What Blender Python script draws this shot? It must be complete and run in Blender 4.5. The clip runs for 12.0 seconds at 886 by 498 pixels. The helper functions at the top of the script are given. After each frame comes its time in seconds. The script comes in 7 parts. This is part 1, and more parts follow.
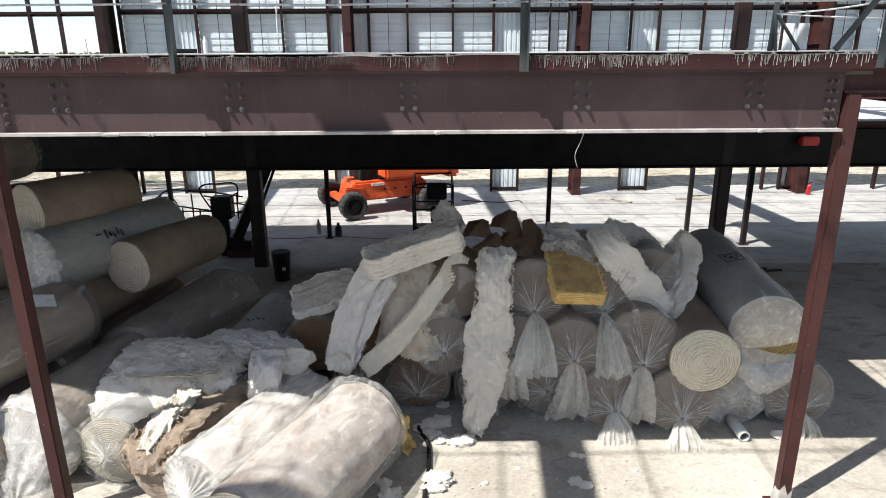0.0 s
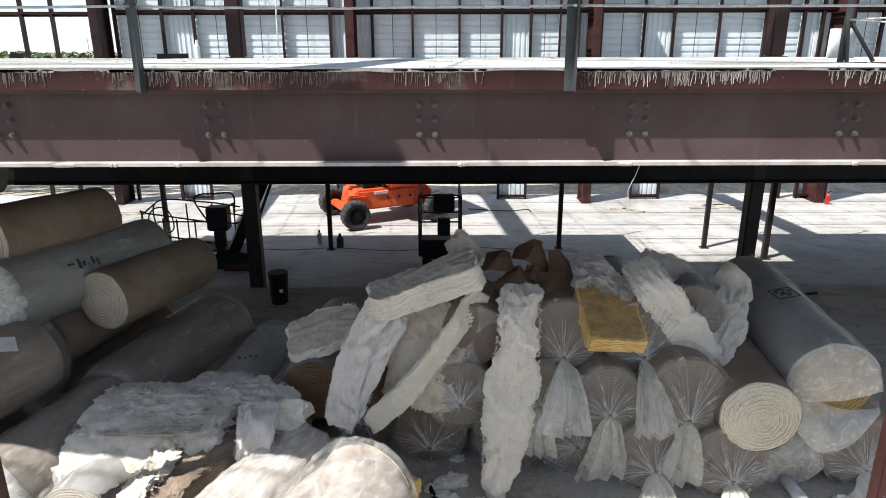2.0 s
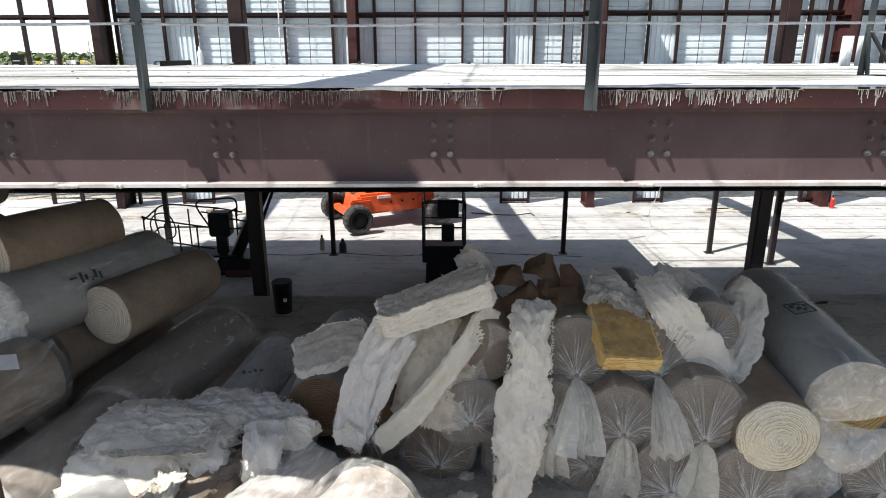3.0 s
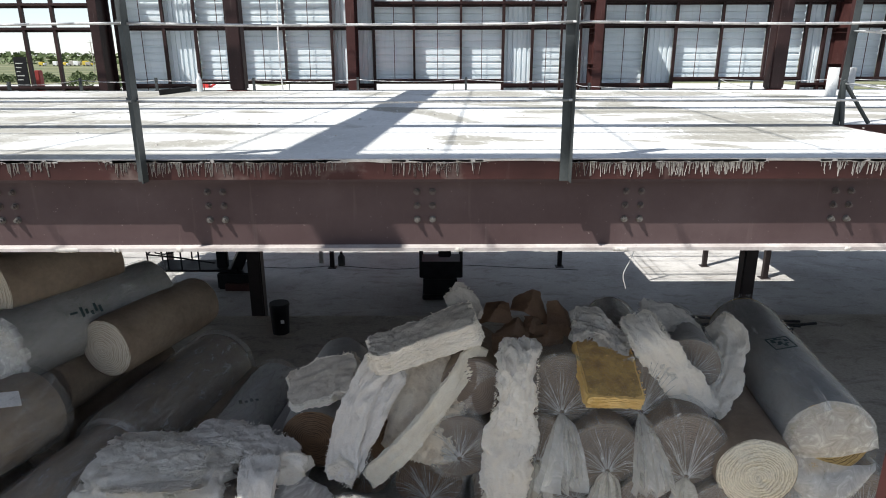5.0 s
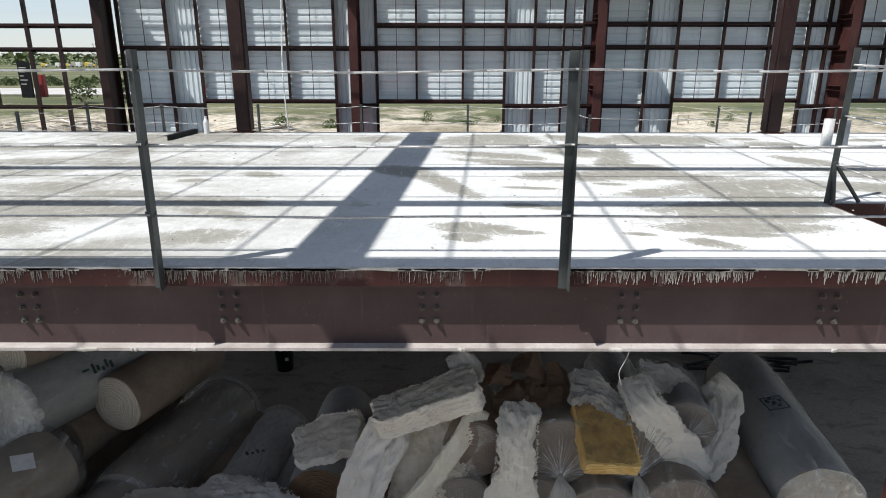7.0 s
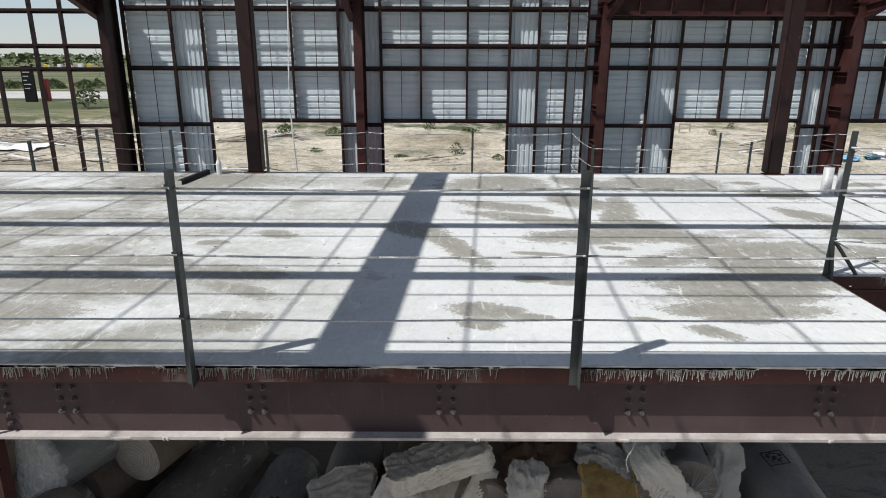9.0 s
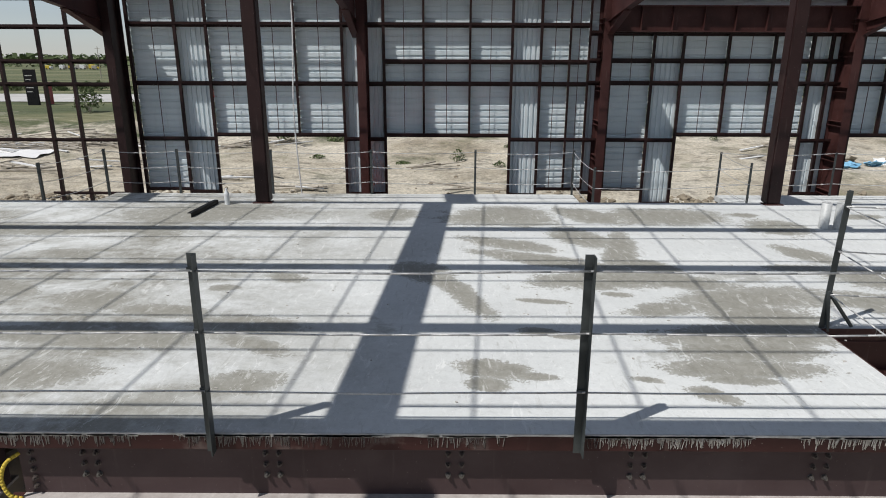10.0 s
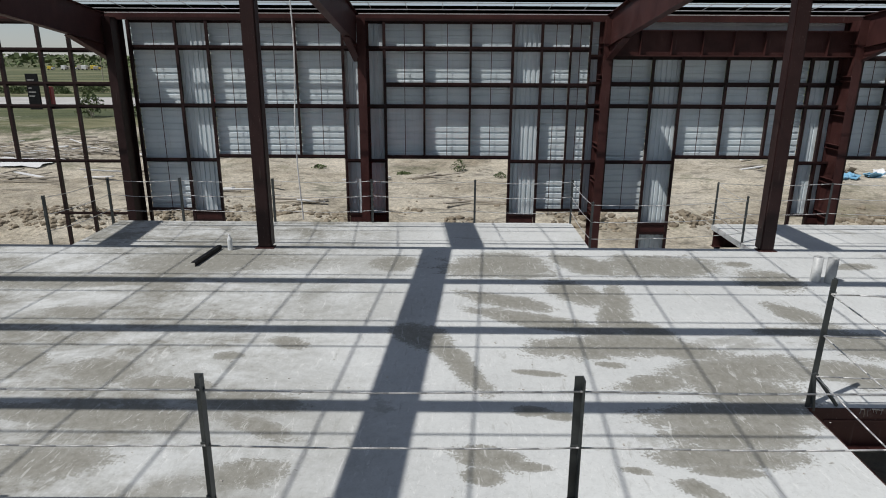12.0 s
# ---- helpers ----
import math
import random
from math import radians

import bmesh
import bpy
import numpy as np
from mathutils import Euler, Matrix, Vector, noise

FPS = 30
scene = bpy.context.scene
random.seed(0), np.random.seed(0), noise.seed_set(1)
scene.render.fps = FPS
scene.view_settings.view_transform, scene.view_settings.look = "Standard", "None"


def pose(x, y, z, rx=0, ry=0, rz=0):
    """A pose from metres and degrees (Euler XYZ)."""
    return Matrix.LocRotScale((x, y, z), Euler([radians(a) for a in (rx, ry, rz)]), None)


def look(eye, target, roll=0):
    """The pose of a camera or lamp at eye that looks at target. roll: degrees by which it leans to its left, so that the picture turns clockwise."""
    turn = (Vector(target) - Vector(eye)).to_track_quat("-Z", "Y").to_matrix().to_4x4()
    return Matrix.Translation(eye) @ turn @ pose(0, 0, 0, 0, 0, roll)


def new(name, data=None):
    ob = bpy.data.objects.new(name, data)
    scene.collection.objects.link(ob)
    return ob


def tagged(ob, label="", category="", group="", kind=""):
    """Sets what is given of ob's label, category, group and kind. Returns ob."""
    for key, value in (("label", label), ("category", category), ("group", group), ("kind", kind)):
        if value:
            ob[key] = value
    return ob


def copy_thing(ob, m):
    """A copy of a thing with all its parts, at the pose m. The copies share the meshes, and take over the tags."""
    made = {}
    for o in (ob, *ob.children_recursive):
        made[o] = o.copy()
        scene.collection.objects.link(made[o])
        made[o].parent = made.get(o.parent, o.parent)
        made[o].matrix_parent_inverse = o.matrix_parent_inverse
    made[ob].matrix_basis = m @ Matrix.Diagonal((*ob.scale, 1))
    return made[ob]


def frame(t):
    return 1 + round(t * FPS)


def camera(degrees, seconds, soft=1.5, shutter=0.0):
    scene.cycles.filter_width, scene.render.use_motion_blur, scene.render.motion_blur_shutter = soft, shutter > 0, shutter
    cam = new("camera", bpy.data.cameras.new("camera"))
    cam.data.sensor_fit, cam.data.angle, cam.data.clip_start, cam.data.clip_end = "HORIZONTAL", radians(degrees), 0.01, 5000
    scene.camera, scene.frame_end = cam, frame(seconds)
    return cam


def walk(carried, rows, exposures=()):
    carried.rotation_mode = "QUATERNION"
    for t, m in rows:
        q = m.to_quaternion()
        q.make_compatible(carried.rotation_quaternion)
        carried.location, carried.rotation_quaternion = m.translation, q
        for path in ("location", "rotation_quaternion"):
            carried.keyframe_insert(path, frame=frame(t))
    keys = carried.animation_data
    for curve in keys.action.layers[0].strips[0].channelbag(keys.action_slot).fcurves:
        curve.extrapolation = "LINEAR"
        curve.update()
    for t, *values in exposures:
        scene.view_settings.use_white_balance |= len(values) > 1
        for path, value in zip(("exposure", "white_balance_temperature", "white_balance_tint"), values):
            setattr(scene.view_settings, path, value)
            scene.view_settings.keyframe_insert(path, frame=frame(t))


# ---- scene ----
cam = camera(68.8, 12.0, 1.0)
PATH = [
    (0, (0.227, -4.297, 3.54), (0.241, -2.384, 2.955), -0.3),
    (0.5, (0.217, -4.309, 3.603), (0.231, -2.396, 3.019), -0.2),
    (1, (0.199, -4.25, 3.564), (0.21, -2.337, 2.981), -0.2),
    (1.5, (0.192, -3.892, 3.573), (0.202, -1.979, 2.99), -0.2),
    (2, (0.107, -3.495, 3.607), (0.117, -1.582, 3.024), -0.1),
    (2.5, (0.047, -3.359, 3.641), (0.057, -1.446, 3.059), -0.1),
    (3, (0.03, -3.356, 3.69), (0.039, -1.442, 3.108), -0.1),
    (3.2, (0.011, -3.373, 3.766), (0.023, -1.458, 3.191), -0.0),
    (4.8, (0.115, -3.405, 4.018), (0.123, -1.5, 3.41), 0.1),
    (5, (0.132, -3.411, 4.052), (0.136, -1.498, 3.47), -0.1),
    (5.5, (0.154, -3.391, 4.218), (0.157, -1.477, 3.638), -0.0),
    (6, (0.142, -3.377, 4.349), (0.144, -1.462, 3.77), -0.0),
    (6.5, (0.127, -3.39, 4.487), (0.13, -1.475, 3.909), 0.1),
    (7, (0.117, -3.398, 4.629), (0.118, -1.483, 4.051), 0.1),
    (9, (0.024, -3.422, 5.219), (0.022, -1.506, 4.643), 0.2),
    (9.5, (-0.031, -3.452, 5.491), (-0.034, -1.537, 4.915), 0.2),
    (10, (-0.027, -3.446, 5.679), (-0.032, -1.53, 5.103), 0.2),
    (10.5, (-0.049, -3.435, 5.833), (-0.055, -1.519, 5.258), 0.2),
    (11, (-0.034, -3.412, 6.031), (-0.04, -1.497, 5.454), 0.3),
    (11.5, (-0.021, -3.407, 6.235), (-0.028, -1.491, 5.659), 0.3),
    (12, (-0.003, -3.411, 6.386), (-0.011, -1.496, 5.81), 0.3),
]
EXPOSURES = [(0, 0.70), (1.5, 0.73), (3, 0.86), (5, 0.66), (5.5, 0.58), (7, 0.22), (9, -0.13), (10, -0.34), (12, -0.58)]
walk(cam, [(t, look(eye, target, roll)) for t, eye, target, roll in PATH], EXPOSURES)

# ---- world, sun ----
world = bpy.data.worlds.new("daylight")
scene.world = world
world.use_nodes = True
wn = world.node_tree.nodes
sky = wn.new("ShaderNodeTexSky")
sky.sky_type, sky.sun_disc = "NISHITA", False
sky.sun_elevation, sky.sun_rotation = radians(57.1), radians(238.7)
sky.air_density, sky.dust_density, sky.ozone_density = 1.0, 0.1, 5.0
wn["Background"].inputs["Strength"].default_value = 0.106
haze = wn.new("ShaderNodeHueSaturation")
haze.inputs["Saturation"].default_value = 0.44
world.node_tree.links.new(sky.outputs[0], haze.inputs["Color"])
cool = wn.new("ShaderNodeMix")
cool.data_type, cool.blend_type = "RGBA", "MULTIPLY"
cool.inputs[0].default_value, cool.inputs[7].default_value = 1.0, (0.955, 1.0, 1.06, 1)
world.node_tree.links.new(haze.outputs[0], cool.inputs[6])
world.node_tree.links.new(cool.outputs[2], wn["Background"].inputs["Color"])
sun = new("sun", bpy.data.lights.new("sun", "SUN"))
sun.data.energy, sun.data.angle, sun.data.color = 5.5, radians(0.53), (1.0, 0.97, 0.93)
sun.matrix_world = look((-0.553 * 30, -0.336 * 30, 30), (0, 0, 0))

# ---- levels and lines of the plan ----
SLAB = 3.527          # top of the front mezzanine
FLOOR = 0.08          # floor under the front mezzanine
REAR = -1.1           # ground floor behind it
REAR_SLAB = 2.42      # top of the rear mezzanine
GROUND = -1.25
BACK = 6.2            # line of the interior columns
WALL = 17.6           # inner face of the far wall's girts
BAYS = (-10.4, -2.77, 4.91, 12.55)


def roof_z(y):
    return 8.87 - 0.13 * abs(y - 7.0)


# damp patches on the slab: x, y, half length, half width, turn
STAINS = ((0.76, 5.32, 0.75, 0.52, 5), (1.94, 5.4, 0.53, 0.29, -50), (3.03, 5.32, 0.88, 0.43, 1), (1.65, 4.21, 0.52, 0.26, -57), (2.01, 3.76, 0.7, 0.17, -104), (2.12, 3.14, 0.36, 0.18, -39),
          (0.74, 3.92, 0.57, 0.18, -26), (1.05, 3.31, 0.83, 0.17, -25), (1.54, 2.65, 0.71, 0.25, 3), (2.34, 2.64, 0.56, 0.21, -21), (2.74, 2.13, 0.73, 0.27, 9), (1.89, 1.89, 0.35, 0.13, 12),
          (2.76, 1.75, 0.47, 0.28, -4), (2.38, 1.33, 0.71, 0.2, 1), (2.28, 1.05, 0.52, 0.18, 1), (2.11, 0.76, 0.59, 0.13, -1), (2.05, 0.59, 0.25, 0.07, -7), (1.77, 0.37, 0.18, 0.08, -36))
SPLASHES = ((0.16, 2.21, 0.55, 0.13, -67), (0.86, 2.07, 0.23, 0.05, -11), (1.6, 2.25, 0.14, 0.06, -6), (4.29, 4.72, 0.47, 0.34, -73), (4.03, 3.59, 0.35, 0.18, -57), (4.27, 2.81, 0.42, 0.33, -23),
            (3.87, 2.09, 0.37, 0.21, -14), (0.32, 0.73, 0.27, 0.12, -13), (0.26, 0.52, 0.15, 0.09, -18), (0.62, 0.63, 0.16, 0.05, -8), (0.74, 1.39, 0.14, 0.07, -8), (0.96, 1.31, 0.14, 0.06, 1),
            (1.38, 0.59, 0.12, 0.04, -16), (3.73, 3.06, 0.36, 0.1, -4), (4.18, 5.4, 0.19, 0.12, 1), (5.78, 5.35, 0.29, 0.13, 8))
WEATHERED = ((-3.38, 5.45, 1.01, 0.54, 1), (-4.9, 4.52, 0.94, 0.23, 6), (-4.2, 3.43, 0.41, 0.16, -19), (-4.2, 2.36, 0.42, 0.15, -29), (-3.24, 2.09, 0.39, 0.21, -21), (-2.92, 0.64, 0.4, 0.21, 1),
             (-2.36, 1.24, 0.33, 0.16, -6), (-1.69, 1.52, 0.43, 0.17, -10), (-1.52, 1.14, 0.37, 0.1, -28), (-1.41, 0.5, 0.29, 0.16, 7), (-2.51, 1.81, 0.39, 0.12, -6), (-1.59, 2.69, 0.23, 0.11, -26),
             (-2.15, 2.39, 0.14, 0.08, 1), (-0.72, 5.37, 0.33, 0.31, -9), (-0.25, 2.88, 0.35, 0.21, -45), (-3.37, 1.31, 0.44, 0.13, -9))

# ---- materials ----
def mat(name):
    m = bpy.data.materials.new(name)
    m.use_nodes = True
    return m, m.node_tree.nodes, m.node_tree.links, m.node_tree.nodes["Principled BSDF"]


def coords(n, l, scale=(1, 1, 1), kind="Object"):
    tc = n.new("ShaderNodeTexCoord")
    mp = n.new("ShaderNodeMapping")
    mp.inputs["Scale"].default_value = scale
    l.new(tc.outputs[kind], mp.inputs["Vector"])
    return mp.outputs[0]


def noise_node(n, l, vec, scale, detail=4.0, rough=0.55, distort=0.0):
    t = n.new("ShaderNodeTexNoise")
    t.inputs["Scale"].default_value, t.inputs["Detail"].default_value = scale, detail
    t.inputs["Roughness"].default_value, t.inputs["Distortion"].default_value = rough, distort
    l.new(vec, t.inputs["Vector"])
    return t.outputs["Fac"]


def ramp(n, l, fac, stops):
    r = n.new("ShaderNodeValToRGB")
    e = r.color_ramp.elements
    while len(e) < len(stops):
        e.new(0.5)
    for el, (p, c) in zip(e, stops):
        el.position = p
        el.color = (*c, 1) if len(c) == 3 else c
    l.new(fac, r.inputs[0])
    return r.outputs[0]


def grey(v):
    return (v, v, v)


def mix(n, l, fac, a, b, mode="MIX"):
    m = n.new("ShaderNodeMix")
    m.data_type, m.blend_type = "RGBA", mode
    for sock, v in ((m.inputs[0], fac), (m.inputs[6], a), (m.inputs[7], b)):
        if isinstance(v, (int, float)):
            sock.default_value = v
        elif isinstance(v, tuple):
            sock.default_value = (*v, 1)
        else:
            l.new(v, sock)
    return m.outputs[2]


def bump(n, l, p, height, strength=0.3, dist=0.01):
    b = n.new("ShaderNodeBump")
    b.inputs["Strength"].default_value, b.inputs["Distance"].default_value = strength, dist
    l.new(height, b.inputs["Height"])
    l.new(b.outputs[0], p.inputs["Normal"])


def surface(name, dark, light, scale, rough=0.8, metal=0.0, grain=40.0, bumpy=0.25, dist=0.006, stretch=(1, 1, 1), spread=(0.3, 0.7), rnd=0.0, spec=0.5):
    """A plain worn surface: two colours mixed by broad noise, with fine grain and relief."""
    m, n, l, p = mat(name)
    v = coords(n, l, stretch)
    a = noise_node(n, l, v, scale, 5)
    g = noise_node(n, l, v, grain, 3)
    c = ramp(n, l, a, [(spread[0], dark), (spread[1], light)])
    c = mix(n, l, 0.35, c, ramp(n, l, g, [(0.3, grey(0.55)), (0.7, grey(1.0))]), "MULTIPLY")
    if rnd:
        oi = n.new("ShaderNodeObjectInfo")
        c = mix(n, l, 1.0, c, ramp(n, l, oi.outputs["Random"], [(0.0, grey(1 - rnd)), (1.0, grey(1.0))]), "MULTIPLY")
    l.new(c, p.inputs["Base Color"])
    p.inputs["Roughness"].default_value, p.inputs["Metallic"].default_value, p.inputs["Specular IOR Level"].default_value = rough, metal, spec
    bump(n, l, p, g, bumpy, dist)
    return m


def steel_primer(name="red_oxide_primer", tones=((0.036, 0.014, 0.013), (0.058, 0.023, 0.021), (0.082, 0.038, 0.035))):
    m, n, l, p = mat(name)
    v = coords(n, l)
    a = noise_node(n, l, v, 1.3, 6, 0.65)
    s = noise_node(n, l, coords(n, l, (9, 9, 0.7)), 2.0, 4)
    c = ramp(n, l, a, [(0.3, tones[0]), (0.55, tones[1]), (0.8, tones[2])])
    c = mix(n, l, ramp(n, l, s, [(0.62, grey(0)), (0.82, grey(0.3))]), c, (0.20, 0.16, 0.145))
    f = noise_node(n, l, v, 55, 2)
    c = mix(n, l, ramp(n, l, f, [(0.71, grey(0)), (0.78, grey(0.55))]), c, (0.36, 0.31, 0.28))
    l.new(c, p.inputs["Base Color"])
    p.inputs["Roughness"].default_value, p.inputs["Specular IOR Level"].default_value = 0.5, 0.22
    bump(n, l, p, noise_node(n, l, v, 120, 2), 0.12, 0.002)
    return m


def concrete_top():
    """Pale floor slab: dusty white cement with darker damp patches and scuffs."""
    m, n, l, p = mat("concrete_slab_top")
    v = coords(n, l)
    broad = noise_node(n, l, coords(n, l, (0.55, 0.9, 1)), 0.95, 7, 0.66, 0.6)
    edge = noise_node(n, l, v, 9, 5, 0.75)
    b2 = n.new("ShaderNodeMath")
    b2.operation = "MULTIPLY_ADD"
    l.new(edge, b2.inputs[0])
    b2.inputs[1].default_value = 0.16
    l.new(broad, b2.inputs[2])
    near = None
    for x, y, r0, r1, turn in STAINS + SPLASHES + WEATHERED:
        d = n.new("ShaderNodeMapping")
        d.vector_type = "TEXTURE"
        d.inputs["Location"].default_value = (x, y, SLAB)
        d.inputs["Rotation"].default_value = (0, 0, radians(turn))
        d.inputs["Scale"].default_value = (r0 * 1.06, r1 * 1.15, 1)
        l.new(v, d.inputs["Vector"])
        q = n.new("ShaderNodeVectorMath")
        q.operation = "LENGTH"
        l.new(d.outputs[0], q.inputs[0])
        far = q.outputs["Value"]
        if near is not None:
            k = n.new("ShaderNodeMath")
            k.operation = "MINIMUM"
            l.new(near, k.inputs[0])
            l.new(far, k.inputs[1])
            far = k.outputs[0]
        near = far
    grain = mix(n, l, 0.30, mix(n, l, 0.45, noise_node(n, l, coords(n, l, (0.8, 1.2, 1)), 1.9, 8, 0.66, 0.4), noise_node(n, l, coords(n, l, (1.0, 1.5, 1)), 6.5, 6, 0.75, 0.6)), noise_node(n, l, v, 38, 3, 0.7))
    rim = n.new("ShaderNodeMath")
    rim.operation, rim.inputs[1].default_value = "MULTIPLY_ADD", 3.7
    l.new(grain, rim.inputs[0])
    l.new(near, rim.inputs[2])
    sc = n.new("ShaderNodeMath")
    sc.operation, sc.inputs[1].default_value = "MULTIPLY", 0.275
    l.new(rim.outputs[0], sc.inputs[0])
    spot = ramp(n, l, sc.outputs[0], [(0.66, grey(1.0)), (0.775, grey(0.82)), (0.81, grey(0))])
    sepx = n.new("ShaderNodeSeparateXYZ")
    l.new(v, sepx.inputs[0])
    leftward = n.new("ShaderNodeMapRange")
    leftward.inputs[1].default_value, leftward.inputs[2].default_value = 0.0, -2.2
    l.new(sepx.outputs[0], leftward.inputs[0])
    worn = mix(n, l, leftward.outputs[0], (0, 0, 0), ramp(n, l, mix(n, l, 0.25, noise_node(n, l, coords(n, l, (0.6, 1.0, 1)), 1.2, 8, 0.68, 0.5), edge), [(0.40, grey(0.03)), (0.49, grey(0.5)), (0.57, grey(1.0))]))
    spot = mix(n, l, 1.0, spot, worn, "LIGHTEN")
    damp = mix(n, l, 1.0, spot, ramp(n, l, b2.outputs[0], [(0.69, grey(0)), (0.73, grey(0.5)), (0.88, grey(1))]), "LIGHTEN")
    fine = noise_node(n, l, v, 34, 4, 0.7)
    base = ramp(n, l, noise_node(n, l, v, 0.7, 4), [(0.3, (0.52, 0.535, 0.53)), (0.7, (0.625, 0.642, 0.635))])
    base = mix(n, l, 0.18, base, ramp(n, l, fine, [(0.3, grey(0.6)), (0.7, grey(1))]), "MULTIPLY")
    mott = noise_node(n, l, coords(n, l, (1.0, 0.8, 1)), 13, 9, 0.82, 0.6)
    base = mix(n, l, 0.22, base, ramp(n, l, mott, [(0.36, grey(0.45)), (0.52, grey(1.0))]), "MULTIPLY")
    c = mix(n, l, damp, base, mix(n, l, ramp(n, l, mott, [(0.4, grey(0)), (0.62, grey(1))]), (0.205, 0.20, 0.172), (0.285, 0.28, 0.25)))
    scuff = noise_node(n, l, coords(n, l, (5.0, 0.9, 1)), 2.2, 8, 0.75, 0.8)
    c = mix(n, l, ramp(n, l, scuff, [(0.58, grey(0)), (0.65, grey(0.5))]), c, (0.30, 0.30, 0.275))
    pit = noise_node(n, l, v, 75, 3, 0.6)
    c = mix(n, l, ramp(n, l, pit, [(0.66, grey(0)), (0.71, grey(0.55))]), c, (0.24, 0.235, 0.21))
    trowel = noise_node(n, l, coords(n, l, (2.2, 0.55, 1)), 5.0, 9, 0.8, 1.5)
    c = mix(n, l, ramp(n, l, trowel, [(0.57, grey(0)), (0.61, grey(0.35))]), c, (0.78, 0.785, 0.77))
    speck = noise_node(n, l, v, 60, 2, 0.5)
    c = mix(n, l, ramp(n, l, speck, [(0.70, grey(0)), (0.76, grey(0.5))]), c, (0.72, 0.72, 0.7))
    l.new(c, p.inputs["Base Color"])
    p.inputs["Roughness"].default_value = 0.82
    bump(n, l, p, fine, 0.15, 0.004)
    return m


def concrete_floor(name="dusty_concrete_floor", tones=((0.31, 0.277, 0.226), (0.43, 0.393, 0.332), (0.525, 0.487, 0.42)), worn=0.85):
    m, n, l, p = mat(name)
    v = coords(n, l)
    a = noise_node(n, l, v, 0.6, 6, 0.6, 0.4)
    f = noise_node(n, l, v, 28, 4, 0.7)
    c = ramp(n, l, a, [(0.3, tones[0]), (0.5, tones[1]), (0.75, tones[2])])
    c = mix(n, l, 0.5, c, ramp(n, l, f, [(0.32, grey(0.5)), (0.62, grey(1.05))]), "MULTIPLY")
    blot = noise_node(n, l, v, 7, 5, 0.7)
    c = mix(n, l, ramp(n, l, blot, [(0.60, grey(0)), (0.70, grey(0.6))]), c, (0.22, 0.205, 0.175))
    st = noise_node(n, l, coords(n, l, (1.0, 2.0, 1)), 1.7, 7, 0.75, 0.7)
    c = mix(n, l, ramp(n, l, st, [(0.52, grey(0)), (0.66, grey(worn))]), c, (0.17, 0.155, 0.13))
    l.new(c, p.inputs["Base Color"])
    p.inputs["Roughness"].default_value = 0.8
    bump(n, l, p, f, 0.2, 0.005)
    return m


def dirt():
    m, n, l, p = mat("dry_dirt")
    v = coords(n, l)
    a = noise_node(n, l, v, 0.12, 8, 0.62, 0.4)
    f = noise_node(n, l, v, 5.5, 8, 0.78)
    c = ramp(n, l, a, [(0.32, (0.34, 0.29, 0.21)), (0.5, (0.58, 0.52, 0.41)), (0.7, (0.72, 0.66, 0.55))])
    c = mix(n, l, 0.85, c, ramp(n, l, f, [(0.34, grey(0.38)), (0.6, grey(1.08))]), "MULTIPLY")
    lump = noise_node(n, l, v, 0.9, 6, 0.7)
    c = mix(n, l, 0.7, c, ramp(n, l, lump, [(0.36, grey(0.45)), (0.5, grey(1.0))]), "MULTIPLY")
    rut = noise_node(n, l, coords(n, l, (0.7, 1.5, 1)), 0.5, 9, 0.68, 1.6)
    c = mix(n, l, 0.75, c, ramp(n, l, rut, [(0.36, grey(0.38)), (0.43, grey(0.92)), (0.6, grey(1.14))]), "MULTIPLY")
    sep = n.new("ShaderNodeSeparateXYZ")
    l.new(v, sep.inputs[0])
    far = n.new("ShaderNodeMapRange")
    far.inputs[1].default_value, far.inputs[2].default_value = 46.0, 82.0
    l.new(sep.outputs[1], far.inputs[0])
    gn = noise_node(n, l, v, 0.16, 7, 0.7, 0.3)
    add = n.new("ShaderNodeMath")
    add.operation = "MULTIPLY_ADD"
    l.new(far.outputs[0], add.inputs[0])
    add.inputs[1].default_value = 0.36
    l.new(gn, add.inputs[2])
    g = ramp(n, l, add.outputs[0], [(0.56, grey(0)), (0.72, grey(1))])
    green = ramp(n, l, noise_node(n, l, coords(n, l, (0.25, 1.6, 1)), 0.06, 6, 0.7), [(0.36, (0.05, 0.068, 0.026)), (0.5, (0.105, 0.12, 0.05)), (0.64, (0.24, 0.225, 0.125))])
    green = mix(n, l, 0.55, green, ramp(n, l, f, [(0.3, grey(0.4)), (0.7, grey(1.1))]), "MULTIPLY")
    c = mix(n, l, g, c, green)
    l.new(c, p.inputs["Base Color"])
    p.inputs["Roughness"].default_value = 0.95
    bump(n, l, p, f, 0.9, 0.14)
    return m


def wall_sheet():
    m, n, l, p = mat("painted_wall_sheet")
    v = coords(n, l)
    c = ramp(n, l, noise_node(n, l, v, 1.4, 4), [(0.3, (0.60, 0.68, 0.715)), (0.7, (0.72, 0.785, 0.81))])
    d = noise_node(n, l, coords(n, l, (14, 1, 1.2)), 1.0, 4)
    c = mix(n, l, ramp(n, l, d, [(0.55, grey(0)), (0.75, grey(0.25))]), c, (0.46, 0.48, 0.47))
    l.new(c, p.inputs["Base Color"])
    p.inputs["Roughness"].default_value = 0.42
    bump(n, l, p, noise_node(n, l, v, 25, 2), 0.05, 0.003)
    return m


